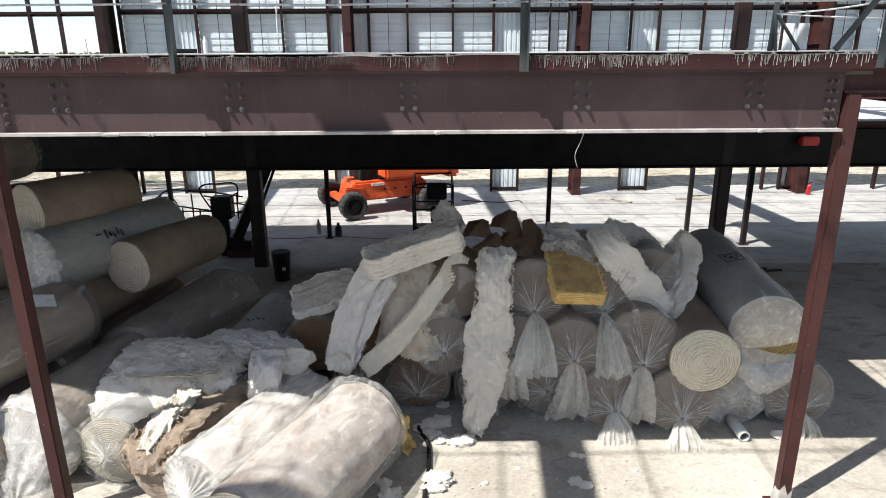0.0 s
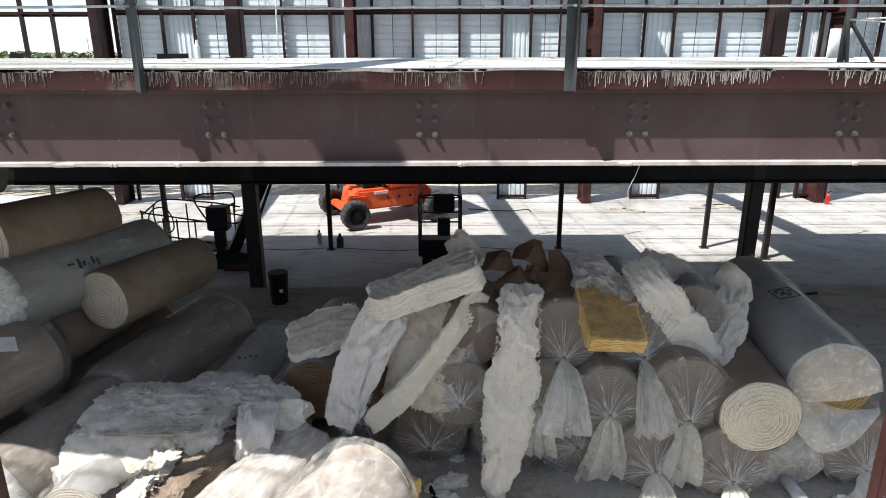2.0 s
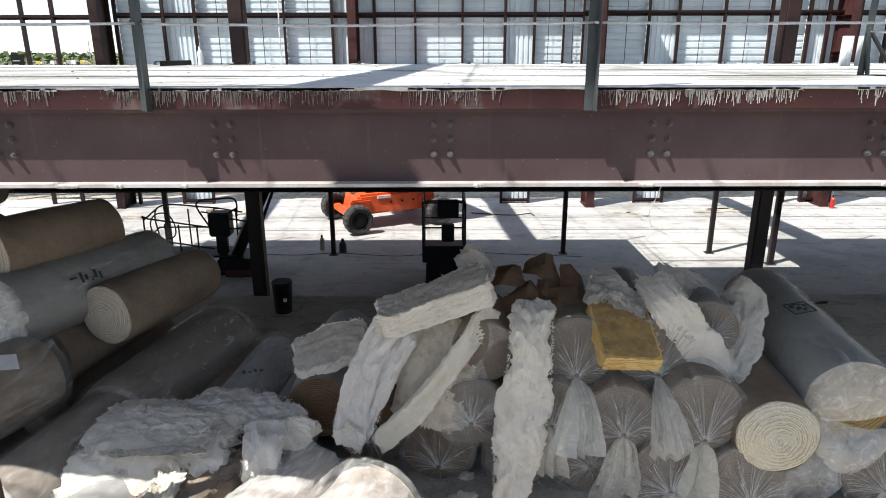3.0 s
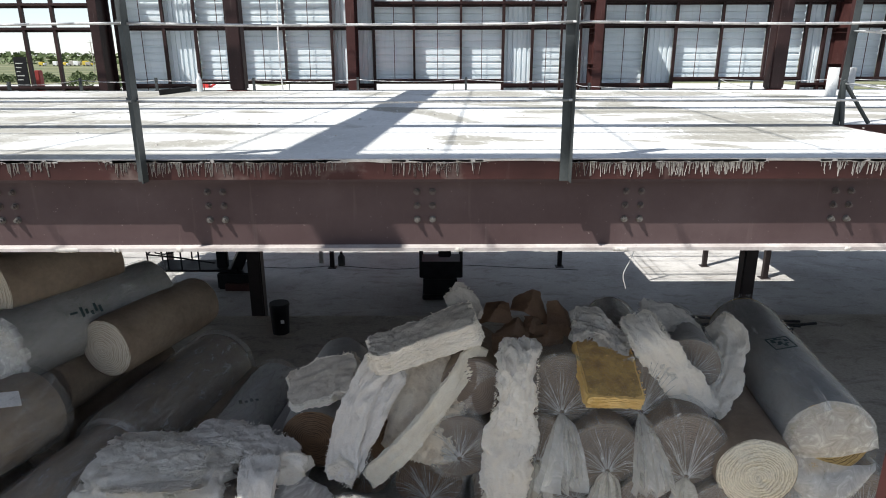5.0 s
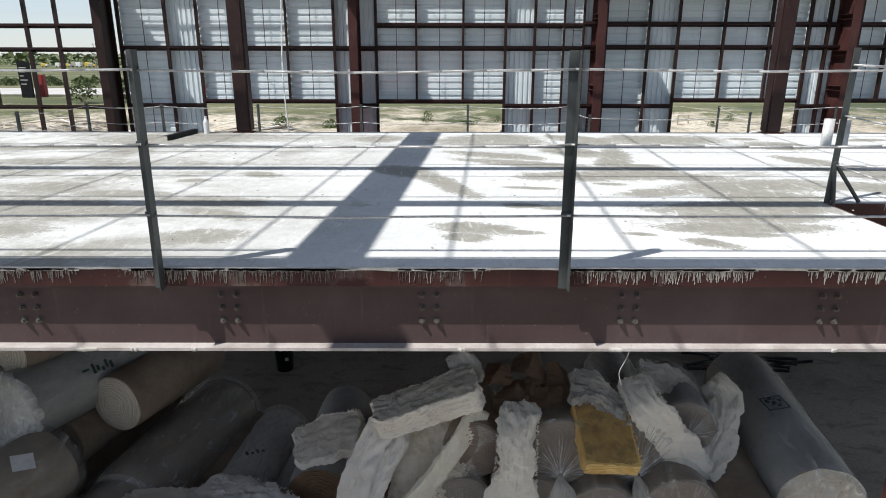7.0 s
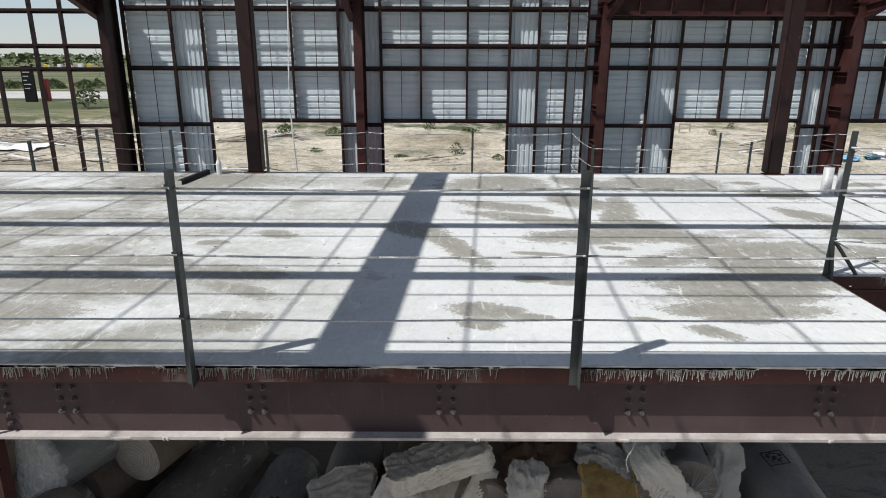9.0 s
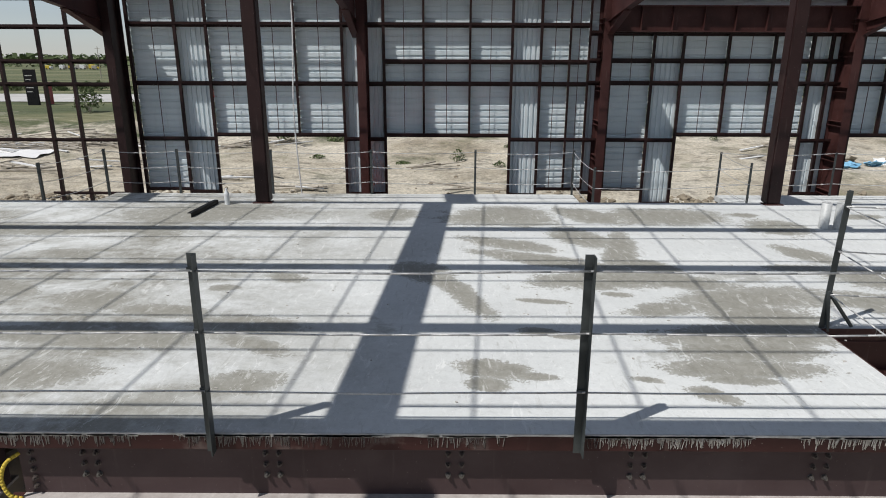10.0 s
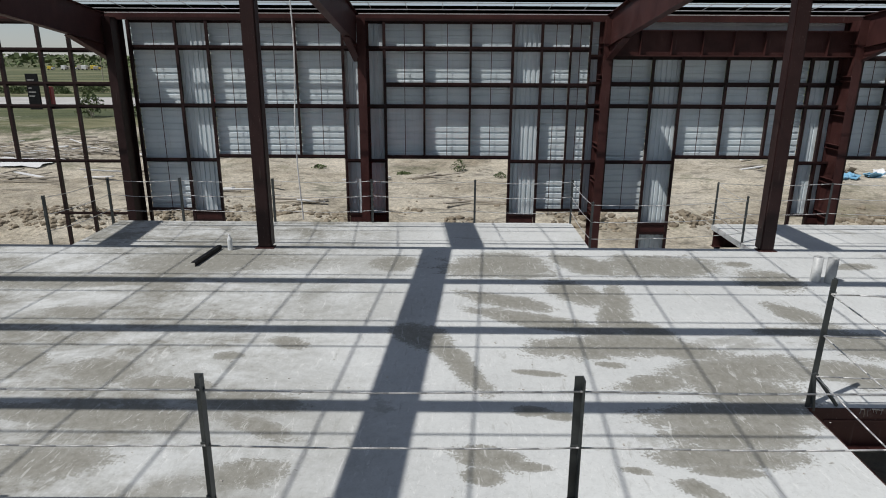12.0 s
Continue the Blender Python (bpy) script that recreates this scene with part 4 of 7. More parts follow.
for i in range(7):
    part("stiffener", boxes((5.9 + i * 0.95, 5.912 + i * 0.95, WALL - 0.33, WALL - 0.2, 6.4, 7.1)), PRIMER, head)
eave = thing("eave_strut", (0, WALL, 7.4), "red-oxide eave strut along the far wall", "beam", "eave struts")
part("bottom_flange", boxes((-24, 21, WALL + 0.02, WALL + 0.2, 7.37, 7.39)), PRIMER, eave)
part("web", boxes((-24, 21, WALL + 0.02, WALL + 0.03, 7.39, 7.62)), PRIMER, eave)
b = bmesh.new()
tube_path(b, [(-4.0 + 0.05 * math.sin(i * 0.6), 14.04, roof_z(14.04) + 0.02 - 0.5 * i) for i in range(13)], 0.018, 6)
part("rope", b, PAPER, thing("hanging_rope", (-4.0, 14.04, 2.0), "white rope hanging from the roof", "rope"))


# ---- insulation rolls ----
ORDER = []

def local_thing(name, m, label, category, group=""):
    e = new(name)
    e.empty_display_size = 0.1
    e.matrix_basis = m
    ORDER.append(e.name)
    return tagged(e, label, category, group)


def local_part(name, bm, material, parent, label="", soft=True):
    ob = new(name, mesh_of(name, bm, material, soft))
    ob.parent = parent
    if label:
        ob["label"] = label
    return ob


def roll_frame(near, far):
    """Origin in the near end's middle, z out of that end."""
    m, ln = along(far, near)
    return Matrix.Translation(Vector(near)) @ m.to_quaternion().to_matrix().to_4x4(), ln


def barrel(r, ln, seed, around=36, rough=0.03, lap=0.0, z_top=0.0, rows=16, crease=0.0):
    out = []
    for i in range(rows + 1):
        t = i / rows
        z = z_top - ln * t
        end = min(t, 1 - t) * rows
        rr = r * (0.955 if end < 0.5 else 0.99 if end < 1.5 else 1.0)
        row = []
        for j in range(around):
            a = 2 * math.pi * j / around
            c, s = math.cos(a), math.sin(a)
            q = rr * (1 + rough * wob((c * 1.2, s * 1.2, z * 1.8), 1.6, seed) + rough * 0.5 * wob((c * 3, s * 3, z * 5), 1.5, seed + 3))
            if crease:
                q += crease * (0.5 - abs(wob((c * 4.5, s * 4.5, z * 1.6), 1.5, seed + 5))) ** 3 * 4
            row.append((c * q, s * q, z))
        out.append(row)
    return grid_mesh(out, True)


def end_cap(r, seed, z=0.0, around=40, rings=13, dome=0.02, ragged=0.012):
    """Wound end: rings stepped in and out, with a ragged rim."""
    bm = bmesh.new()
    prev = None
    for i in range(rings + 1):
        t = i / rings
        ring = []
        for j in range(around):
            a = 2 * math.pi * j / around
            c, s = math.cos(a), math.sin(a)
            rr = max(0.004, r * t * (1 + 0.03 * wob((c, s, t), 1.5, seed)))
            zz = z + dome * (1 - t * t) + ragged * (0.55 * (i % 2) + 0.8 * wob((c * rr * 12, s * rr * 12, 0), 1.4, seed))
            ring.append(bm.verts.new((c * rr, s * rr, zz if t < 1 else z - 0.006)))
        if prev:
            for j in range(around):
                k_ = (j + 1) % around
                bm.faces.new((prev[j], ring[j], ring[k_], prev[k_]))
        else:
            bm.faces.new(ring)
        prev = ring
    return bm


def bag_end(r, seed, pleats=30, knot=(0, 0), reach=0.09):
    """Film drawn over the end into a knot, in radial pleats; knot is its offset in the end's plane."""
    around, rows = pleats * 4, 9
    out = []
    for i in range(rows + 1):
        v = i / rows
        row = []
        for j in range(around):
            a = 2 * math.pi * j / around
            c, s = math.cos(a), math.sin(a)
            fold = math.sin(a * pleats + 2.2 * wob((c * 2, s * 2, 0), 1.5, seed)) * (0.5 + 0.9 * wob((c * 3, s * 3, 1), 2, seed))
            rr = r * (1 - v) ** 0.85 + 0.020 + 0.010 * fold * math.sin(math.pi * min(1, v * 1.1))
            k_ = v ** 1.3
            z = 0.012 + reach * v ** 2.2 + 0.016 * fold * math.sin(math.pi * v)
            row.append((c * rr + knot[0] * k_, s * rr + knot[1] * k_, z))
        out.append(row)
    out.append([(knot[0] + 0.007 * math.cos(2 * math.pi * j / around), knot[1] + 0.007 * math.sin(2 * math.pi * j / around), 0.035 + reach) for j in range(around)])
    out.append([(knot[0] + 0.001 * math.cos(2 * math.pi * j / around), knot[1] + 0.001 * math.sin(2 * math.pi * j / around), 0.03 + reach) for j in range(around)])
    return grid_mesh(out, True)


def bag_tail(down, start, drop, width, seed, out_=0.04, pleats=7, spread=0.0):
    """Loose film below the knot: a fan of flat sheet in a few crisp folds, two layers deep, cut straight at the hem."""
    axis = Vector((0, 0, 1))
    side = axis.cross(down).normalized()
    rnd_ = random.Random(seed * 17 + 3)
    bm = bmesh.new()
    for layer in range(2):
        folds = rnd_.randint(6, 9)
        us = sorted([-1.0, 1.0] + [rnd_.uniform(-0.92, 0.92) for _ in range(folds)])
        deep = [rnd_.uniform(0.25, 1.0) * (1 if k_ % 2 else -1) for k_ in range(len(us))]
        skew, cut = rnd_.uniform(-0.12, 0.12), rnd_.uniform(-0.06, 0.06)
        prev = None
        for i in range(11):
            s = i / 10
            row = []
            for u, dp in zip(us, deep):
                wa = 0.016 + (width - 0.016) * s ** (0.42 + 0.12 * layer)
                d = drop * (1 - 0.10 * layer) * s * (1 + cut * u - 0.05 * abs(u))
                c = Vector(start) + down * d + axis * (out_ * math.sin(math.pi * min(1, s * 0.8)) + spread * s ** 0.6 * 1.2 - 0.03 * layer * s)
                c += side * (skew * drop * s * s + u * wa + 0.02 * wob((s * 3, u * 2, seed + layer), 1.4))
                c += axis * (dp * (0.010 + 0.048 * s ** 0.6) + 0.02 * wob((s * 2.5, u * 1.5, seed), 1.3) * s)
                row.append(bm.verts.new(c))
            if prev:
                for k_ in range(len(us) - 1):
                    bm.faces.new((prev[k_], prev[k_ + 1], row[k_ + 1], row[k_]))
            prev = row
    return bm


TAIL_ROLL = "fibreglass roll in clear polythene tied off in a pleated tail"


def bagged(near, far, r, seed, label=TAIL_ROLL, core=None, end=None, tail=0.46, wide=0.20, knot=0.0, cover=None, group="stacked rolls", spread=0.0, rough=0.035, crease=0.03):
    m, ln = roll_frame(near, far)
    ob = local_thing("insulation_roll", m, label, "insulation roll", group)
    down = m.to_3x3().inverted() @ Vector((0, 0, -1))
    down.z = 0
    down.normalize()
    local_part("core", barrel(r * 0.95, ln, seed, 48, rough, rows=28), core or ROLL_TAN, ob)
    local_part("core_end", end_cap(r * 0.95, seed), end or COIL_TAN, ob)
    local_part("wrapper", barrel(r * (1 + rough), ln + 0.02, seed + 1, 60, 0.03 + 0.6 * rough, z_top=0.012, rows=36, crease=crease), cover or FILM, ob, "clear creased polythene film")
    back = end_cap(r * 0.95, seed + 5, rings=7)
    bmesh.ops.rotate(back, verts=back.verts, cent=(0, 0, 0), matrix=Matrix.Rotation(math.pi, 3, "X"))
    bmesh.ops.translate(back, verts=back.verts, vec=(0, 0, -ln))
    local_part("far_end", back, end or COIL_TAN, ob)
    kx = (down.x * knot, down.y * knot)
    tied = local_part("gathered_end", bag_end(r, seed, 26 + seed % 7, kx), cover or FILM, ob, "film drawn into radial pleats")
    rnd_ = random.Random(seed * 13)
    fb = bmesh.new()
    for _ in range(64):
        a, r0 = rnd_.uniform(0, 6.283), r * rnd_.uniform(0.55, 1.03)
        line = []
        for i_ in range(8):
            v = i_ / 7
            rr = 0.02 + (r0 - 0.02) * v
            q_ = 1 - min(1.0, rr / r)
            aa = a + 0.10 * wob((v * 2, a, seed), 1.3)
            line.append((Vector((math.cos(aa) * rr + kx[0] * q_ ** 1.3, math.sin(aa) * rr + kx[1] * q_ ** 1.3, 0.026 + 0.09 * q_ ** 2.2)), aa, (0.0019 if rnd_.random() < 0.9 else 0.007) * (1 - 0.7 * v)))
        for (p0, a0, w0), (p1, a1, w1) in zip(line, line[1:]):
            t0, t1 = Vector((-math.sin(a0), math.cos(a0), 0)), Vector((-math.sin(a1), math.cos(a1), 0))
            up = Vector((0, 0, 0.005))
            v0, v1, v2 = fb.verts.new(p0 - t0 * w0), fb.verts.new(p0 + up), fb.verts.new(p0 + t0 * w0)
            v3, v4, v5 = fb.verts.new(p1 - t1 * w1), fb.verts.new(p1 + up * 0.6), fb.verts.new(p1 + t1 * w1)
            fb.faces.new((v0, v1, v4, v3))
            fb.faces.new((v1, v2, v5, v4))
    local_part("pleat", fb, FILM_MILK, tied, "bunched film drawn into the knot")
    if tail:
        local_part("tail", bag_tail(down, (kx[0], kx[1], 0.10), tail * 1.02, wide * 0.84, seed, spread=spread), FILM_TAIL, tied, "loose milky film tail", False)
    return ob


def bare(near, far, r, seed, label, body, end, group="stacked rolls", rough=0.025, dome=0.02, ragged=0.014):
    m, ln = roll_frame(near, far)
    ob = local_thing("insulation_roll", m, label, "insulation roll", group)
    local_part("body", barrel(r, ln, seed, rough=rough), body, ob)
    local_part("wound_end", end_cap(r * 0.957, seed, dome=dome, rings=17, ragged=ragged), end, ob)
    back = end_cap(r * 0.97, seed + 5, rings=5)
    bmesh.ops.rotate(back, verts=back.verts, cent=(0, 0, 0), matrix=Matrix.Rotation(math.pi, 3, "X"))
    bmesh.ops.translate(back, verts=back.verts, vec=(0, 0, -ln))
    local_part("far_end", back, end, ob)
    return ob


def sheathed(near, far, r, seed, label, body, end, cover, over=0.12, group="stacked rolls", limp=0.06):
    """A roll in a loose film sleeve that runs on past its end, sagging open."""
    ob = bare(near, far, r, seed, label, body, end, group)
    m, ln = roll_frame(near, far)
    down = m.to_3x3().inverted() @ Vector((0, 0, -1))
    down.z = 0
    down.normalize()
    rows, around, res = 52, 72, []
    for i in range(rows + 1):
        t = i / rows
        z = over - (ln + over + 0.05) * t
        row = []
        for j in range(around):
            a = 2 * math.pi * j / around
            c, s = math.cos(a), math.sin(a)
            past = max(0.0, z / over) if over > 0 else 0
            low = max(0.0, c * down.x + s * down.y)
            q = r * 1.035 * (1 + 0.035 * wob((c * 2, s * 2, z * 3), 1.5, seed + 9) + 0.22 * max(0.0, 0.28 - abs(wob((c * 2.2 + z * 2.0, s * 2.2, z * 3.4), 1.6, seed + 4))) ** 1.5 - 0.10 * past * (1 - low))
            p = Vector((c * q, s * q, z + over * 0.5 * past * wob((c * 2, s * 2, 0), 1.6, seed)))
            p += down * (limp * past * low * 1.5)
            row.append(p)
        res.append(row)
    local_part("film_sleeve", grid_mesh(res, True), cover, ob, "milky polythene sleeve, open at the end")
    return ob


def end_flaps(ob, r, wedges, seed):
    """Torn triangles of film stuck across the end of a roll; each wedge is its mid angle and half spread in degrees."""
    for k_, (mid, half) in enumerate(wedges):
        rows = []
        for i in range(7):
            v = i / 6
            row = []
            for j in range(7):
                a = radians(mid + half * (2 * j / 6 - 1) * (0.25 + 0.75 * v))
                q = r * (0.08 + 0.9 * v) * (1 - 0.12 * abs(wob((j, v * 3, seed), 0.9, k_)))
                row.append((q * math.cos(a), q * math.sin(a), 0.06 - 0.02 * v + 0.012 * wob((j, i, 0), 0.7, seed + k_)))
            rows.append(row)
        local_part("film_flap", grid_mesh(rows), FILM_HAZE, ob, "torn triangle of film")


def loose_bag(ob, r, seed, reach=0.34):
    """A limp polythene sack pulled over the near end of a roll, sagging past it."""
    down = ob.matrix_basis.to_3x3().inverted() @ Vector((0, 0, -1))
    down.z = 0
    down.normalize()
    res = []
    for z, k_, sag in ((-0.16, 1.08, 0), (-0.10, 1.09, 0.0), (-0.02, 1.07, 0.01), (0.04, 1.02, 0.05), (0.10, 0.94, 0.12), (0.18, 0.86, 0.19), (0.26, 0.80, 0.25), (0.33, 0.74, 0.30), (0.39, 0.62, 0.34), (0.43, 0.42, 0.37), (0.44, 0.22, 0.39), (0.44, 0.04, 0.40)):
        row = []
        for j in range(64):
            a = 2 * math.pi * j / 64
            c, s = math.cos(a), math.sin(a)
            q = r * (k_ - 0.06 * (z > 0)) * (1 + 0.14 * (abs(wob((c * 2.4, s * 2.4, z * 5), 1.5, seed)) - 0.2) + 0.07 * wob((c * 5, s * 5, z * 9), 1.6, seed + 2))
            row.append(Vector((c * q, s * q, z * reach / 0.44 + 0.05 * wob((c * 2, s * 2, z), 1.6, seed + 1) * (1 if z < -0.15 else 0.4))) + down * sag)
        res.append(row)
    return local_part("loose_bag", grid_mesh(res, True), FILM_MILK, ob, "limp white polythene sack over the end")


# stack in the middle, lowest row first
bagged((-0.575, 1.72, FLOOR + 0.30), (-0.50, 3.2, FLOOR + 0.30), 0.29, 1, "dark fibreglass roll in dusty polythene at the foot of the stack", WOOL_BROWN, COIL_BROWN, 0)
bagged((0.014, 1.5, FLOOR + 0.31), (0.05, 3.1, FLOOR + 0.31), 0.31, 2, "brown fibreglass roll in polythene with twisted end", WOOL_BROWN, COIL_BROWN, 0, knot=0.1)
bagged((0.70, 1.42, FLOOR + 0.31), (0.72, 3.0, FLOOR + 0.31), 0.31, 3, tail=0.28, wide=0.16)
bagged((1.27, 1.35, FLOOR + 0.325), (1.30, 3.0, FLOOR + 0.325), 0.32, 4, "fibreglass roll in loose grey polythene in the lowest row", tail=0)
bagged((1.86, 1.1, FLOOR + 0.335), (1.90, 2.8, FLOOR + 0.335), 0.333, 5, tail=0.31, wide=0.22, knot=0.09, spread=0.12)
bagged((2.46, 1.02, FLOOR + 0.335), (2.52, 2.7, FLOOR + 0.335), 0.330, 6, tail=0.28, wide=0.22, knot=0.13, spread=0.14)
bagged((3.05, 1.2, FLOOR + 0.325), (3.09, 2.8, FLOOR + 0.325), 0.32, 7, "fibreglass roll in loose folded polythene beside the white roll", ROLL_TAN, COIL_TAN, 0, cover=FILM_MILK)
bagged((3.62, 1.15, FLOOR + 0.33), (3.68, 2.8, FLOOR + 0.33), 0.325, 8, tail=0.26, wide=0.20, knot=0.12, spread=0.10)
# second row
bare((-1.02, 1.64, 0.73), (-0.96, 3.2, 0.73), 0.30, 11, "brown fibreglass roll with dark coiled end", ROLL_GREY, COIL_BROWN)
bare((-0.28, 1.6, 0.76), (-0.24, 3.2, 0.76), 0.29, 12, "brown fibreglass roll with dark coiled end", ROLL_TAN, COIL_BROWN)
bagged((0.28, 1.33, 0.86), (0.33, 3.0, 0.86), 0.305, 13, "pale brown fibreglass roll in tight clear film", ROLL_TAN, COIL_TAN, 0, knot=0.04)
end_flaps(scene.objects[ORDER[-1]], 0.305, ((-150, 26), (20, 34)), 3)
bagged((0.92, 1.28, 0.88), (0.96, 3.0, 0.88), 0.31, 14, tail=0.44, wide=0.17, knot=0.06)
bagged((1.47, 1.18, 0.87), (1.50, 2.9, 0.87), 0.315, 15, tail=0.58, wide=0.23, knot=0.07)
bagged((2.09, 1.12, 0.95), (2.14, 2.8, 0.95), 0.345, 16, tail=0.56, wide=0.20, knot=0.17)
bare((2.63, 0.98, 0.845), (2.82, 2.75, 0.86), 0.325, 17, "tan fibreglass roll with white coiled end", ROLL_TAN, COIL_WHITE, dome=0.05, ragged=0.03)
# top row
bare((0.39, 1.42, 1.37), (0.42, 2.2, 1.34), 0.275, 18, "pale brown fibreglass roll with torn film on its end", ROLL_TAN, COIL_TAN)
end_flaps(scene.objects[ORDER[-1]], 0.275, ((60, 28), (-110, 36)), 4)
bagged((1.12, 1.40, 1.36), (1.14, 2.2, 1.32), 0.315, 19, tail=0.47, wide=0.25, knot=0.16, spread=0.32)
bagged((1.78, 1.42, 1.32), (1.79, 2.2, 1.30), 0.32, 20, tail=0.43, wide=0.20, knot=0.13, spread=0.40)
bagged((2.26, 1.62, 1.44), (2.34, 2.45, 1.44), 0.28, 21, "grey fibreglass roll in clear film near the top of the stack", ROLL_GREY, COIL_TAN, 0)
bagged((1.93, 2.45, 1.20), (1.98, 3.3, 1.20), 0.265, 23, "grey fibreglass roll in clear film behind the stack", ROLL_GREY, COIL_TAN, 0, cover=FILM_HAZE)
bagged((1.25, 2.3, 0.86), (1.28, 3.3, 0.86), 0.30, 24, "fibreglass roll in clear film at the back of the stack", ROLL_GREY, COIL_TAN, 0, cover=FILM)
big = sheathed((3.22, 1.10, 1.08), (3.42, 3.15, 1.15), 0.355, 22, "long grey foil-faced roll in a polythene sleeve open at one end", ROLL_GREY, COIL_OCHRE, FILM, 0.10)
dn = (big.matrix_basis.to_3x3().inverted() @ Vector((0, 0, -1)))
dn = Vector((dn.x, dn.y, 0)).normalized()
across = Vector((0, 0, 1)).cross(dn)
rows = []
for i in range(13):
    v = i / 12
    row = []
    for j in range(25):
        u = -1 + j / 12
        top, low = 0.365 * math.sqrt(max(0.0, 1 - u * u)), -0.11 + 0.05 * u + 0.03 * u * u
        h = top + (min(low, top) - top) * v
        row.append(across * (0.365 * u) - dn * h + Vector((0, 0, 0.03 + 0.085 * math.sin(math.pi * 0.75 * v) * (1 - 0.7 * u * u) + 0.018 * wob((u * 2, v * 2, 0), 1.5))))
    rows.append(row)
local_part("end_flap", grid_mesh(rows), FILM_MILK, big, "dusty milky film folded over the roll end")
rows = []
for i in range(13):
    v = i / 12
    row = []
    for j in range(25):
        u = -1 + j / 12
        top, low = -0.10 + 0.05 * u + 0.03 * u * u - 0.20 * max(0.0, (u + 0.5) / 1.5) * (1 - 0.35 * u * u), -0.56 + 0.30 * u * u
        h = top + (low - top) * v
        row.append(across * (0.36 * u * (1 - 0.10 * v)) - dn * h + Vector((0, 0, 0.07 + 0.13 * math.sin(math.pi * 0.8 * v) * (1 - 0.6 * u * u) + 0.022 * wob((u * 2.4, v * 2, 3), 1.5))))
    rows.append(row)
local_part("loose_flap", grid_mesh(rows), FILM_THIN, big, "slack milky film hanging from the end")

# heap on the other side, rolls lying askew
LEFT_GROUP = "heaped rolls"
bagged((-3.52, 0.10, FLOOR + 0.31), (-3.80, 1.55, FLOOR + 0.31), 0.305, 31, "brown fibreglass roll in polythene under the heap", ROLL_TAN, COIL_TAN, 0, group=LEFT_GROUP)
bagged((-2.46, 0.33, FLOOR + 0.33), (-2.30, 1.75, FLOOR + 0.33), 0.32, 32, "white fibreglass roll in polythene tied in at its end", ROLL_GREY, COIL_DUSTY_SHADED, 0.14, 0.10, cover=FILM, group=LEFT_GROUP)
bagged((-4.40, 0.5, FLOOR + 0.33), (-4.50, 1.9, FLOOR + 0.33), 0.325, 33, "brown fibreglass roll in polythene under the heap", ROLL_TAN, COIL_TAN, 0, group=LEFT_GROUP)
bare((-2.30, 2.0, FLOOR + 0.22), (-2.10, 3.5, FLOOR + 0.22), 0.215, 34, "brown fibreglass roll on the floor behind the heap", ROLL_TAN, COIL_TAN, LEFT_GROUP)
sacked = sheathed((-3.14, 0.36, FLOOR + 0.39), (-2.82, 2.0, FLOOR + 0.39), 0.38, 35, "tan fibreglass roll in a loose white polythene sleeve", ROLL_TAN, COIL_TAN, FILM_HAZE, 0.05, LEFT_GROUP)
loose_bag(sacked, 0.37, 3, 0.26)
sheathed((-2.86, 1.72, FLOOR + 0.43), (-2.50, 3.55, FLOOR + 0.42), 0.415, 36, "brown fibreglass roll in dusty creased polythene", ROLL_TAN, COIL_TAN, FILM_HAZE, 0.06, LEFT_GROUP)
sheathed((-3.90, 0.25, 1.08), (-3.41, 1.62, 1.10), 0.345, 37, "tan fibreglass roll with white paper label in clear film", ROLL_TAN, COIL_TAN, FILM, 0.05, LEFT_GROUP)
bare((-3.62, 2.05, 1.02), (-3.3, 3.4, 1.02), 0.32, 38, "brown fibreglass roll in the middle of the heap", ROLL_TAN, COIL_TAN, LEFT_GROUP)
bare((-3.02, 2.12, 1.40), (-2.62, 3.40, 1.37), 0.29, 39, "brown fibreglass roll with pale coiled end on the heap", ROLL_TAN, COIL_DUSTY_SHADED, LEFT_GROUP, dome=0.035)
logo_roll = sheathed((-3.75, 1.75, 1.55), (-3.02, 3.25, 1.58), 0.33, 40, "pale grey roll in polythene printed with a green mark", ROLL_GREY, COIL_DUSTY_SHADED, FILM, 0.10, LEFT_GROUP)
loose_bag(logo_roll, 0.33, 8, 0.12)
bare((-3.90, 2.05, 2.01), (-3.36, 3.02, 2.0), 0.30, 41, "brown fibreglass roll with pale coiled end on top of the heap", ROLL_TAN, COIL_DUSTY_SHADED, LEFT_GROUP, dome=0.035)
for k_, z_ in ((51, FLOOR + 0.32), (52, 1.03), (53, 1.70)):
    bare((-5.25, 2.5, z_), (-4.86, 3.6, z_), 0.325, k_, "brown fibreglass roll deep in the heap", ROLL_TAN, COIL_TAN, LEFT_GROUP)
sheathed((-5.25, 2.5, 2.33), (-4.86, 3.6, 2.4), 0.31, 42, "dark roll in clear film at the top of the heap", ROLL_TAN, COIL_TAN, FILM, 0.10, LEFT_GROUP)
bare((-4.45, 1.6, 1.55), (-3.9, 3.0, 1.55), 0.33, 43, "brown fibreglass roll deep in the heap", ROLL_TAN, COIL_TAN, LEFT_GROUP)
bare((-4.45, 0.9, 0.95), (-3.9, 2.4, 0.95), 0.33, 44, "brown fibreglass roll deep in the heap", ROLL_TAN, COIL_TAN, LEFT_GROUP)
bare((-3.9, 2.4, FLOOR + 0.33), (-3.3, 3.8, FLOOR + 0.33), 0.32, 45, "brown fibreglass roll deep in the heap", ROLL_TAN, COIL_TAN, LEFT_GROUP)
marked = sheathed((-1.96, 1.35, FLOOR + 0.31), (-1.76, 3.25, FLOOR + 0.31), 0.305, 46, "pale grey roll in dusty film with a printed mark", PALE_FACING, COIL_TAN, FILM_HAZE, 0.06, LEFT_GROUP)
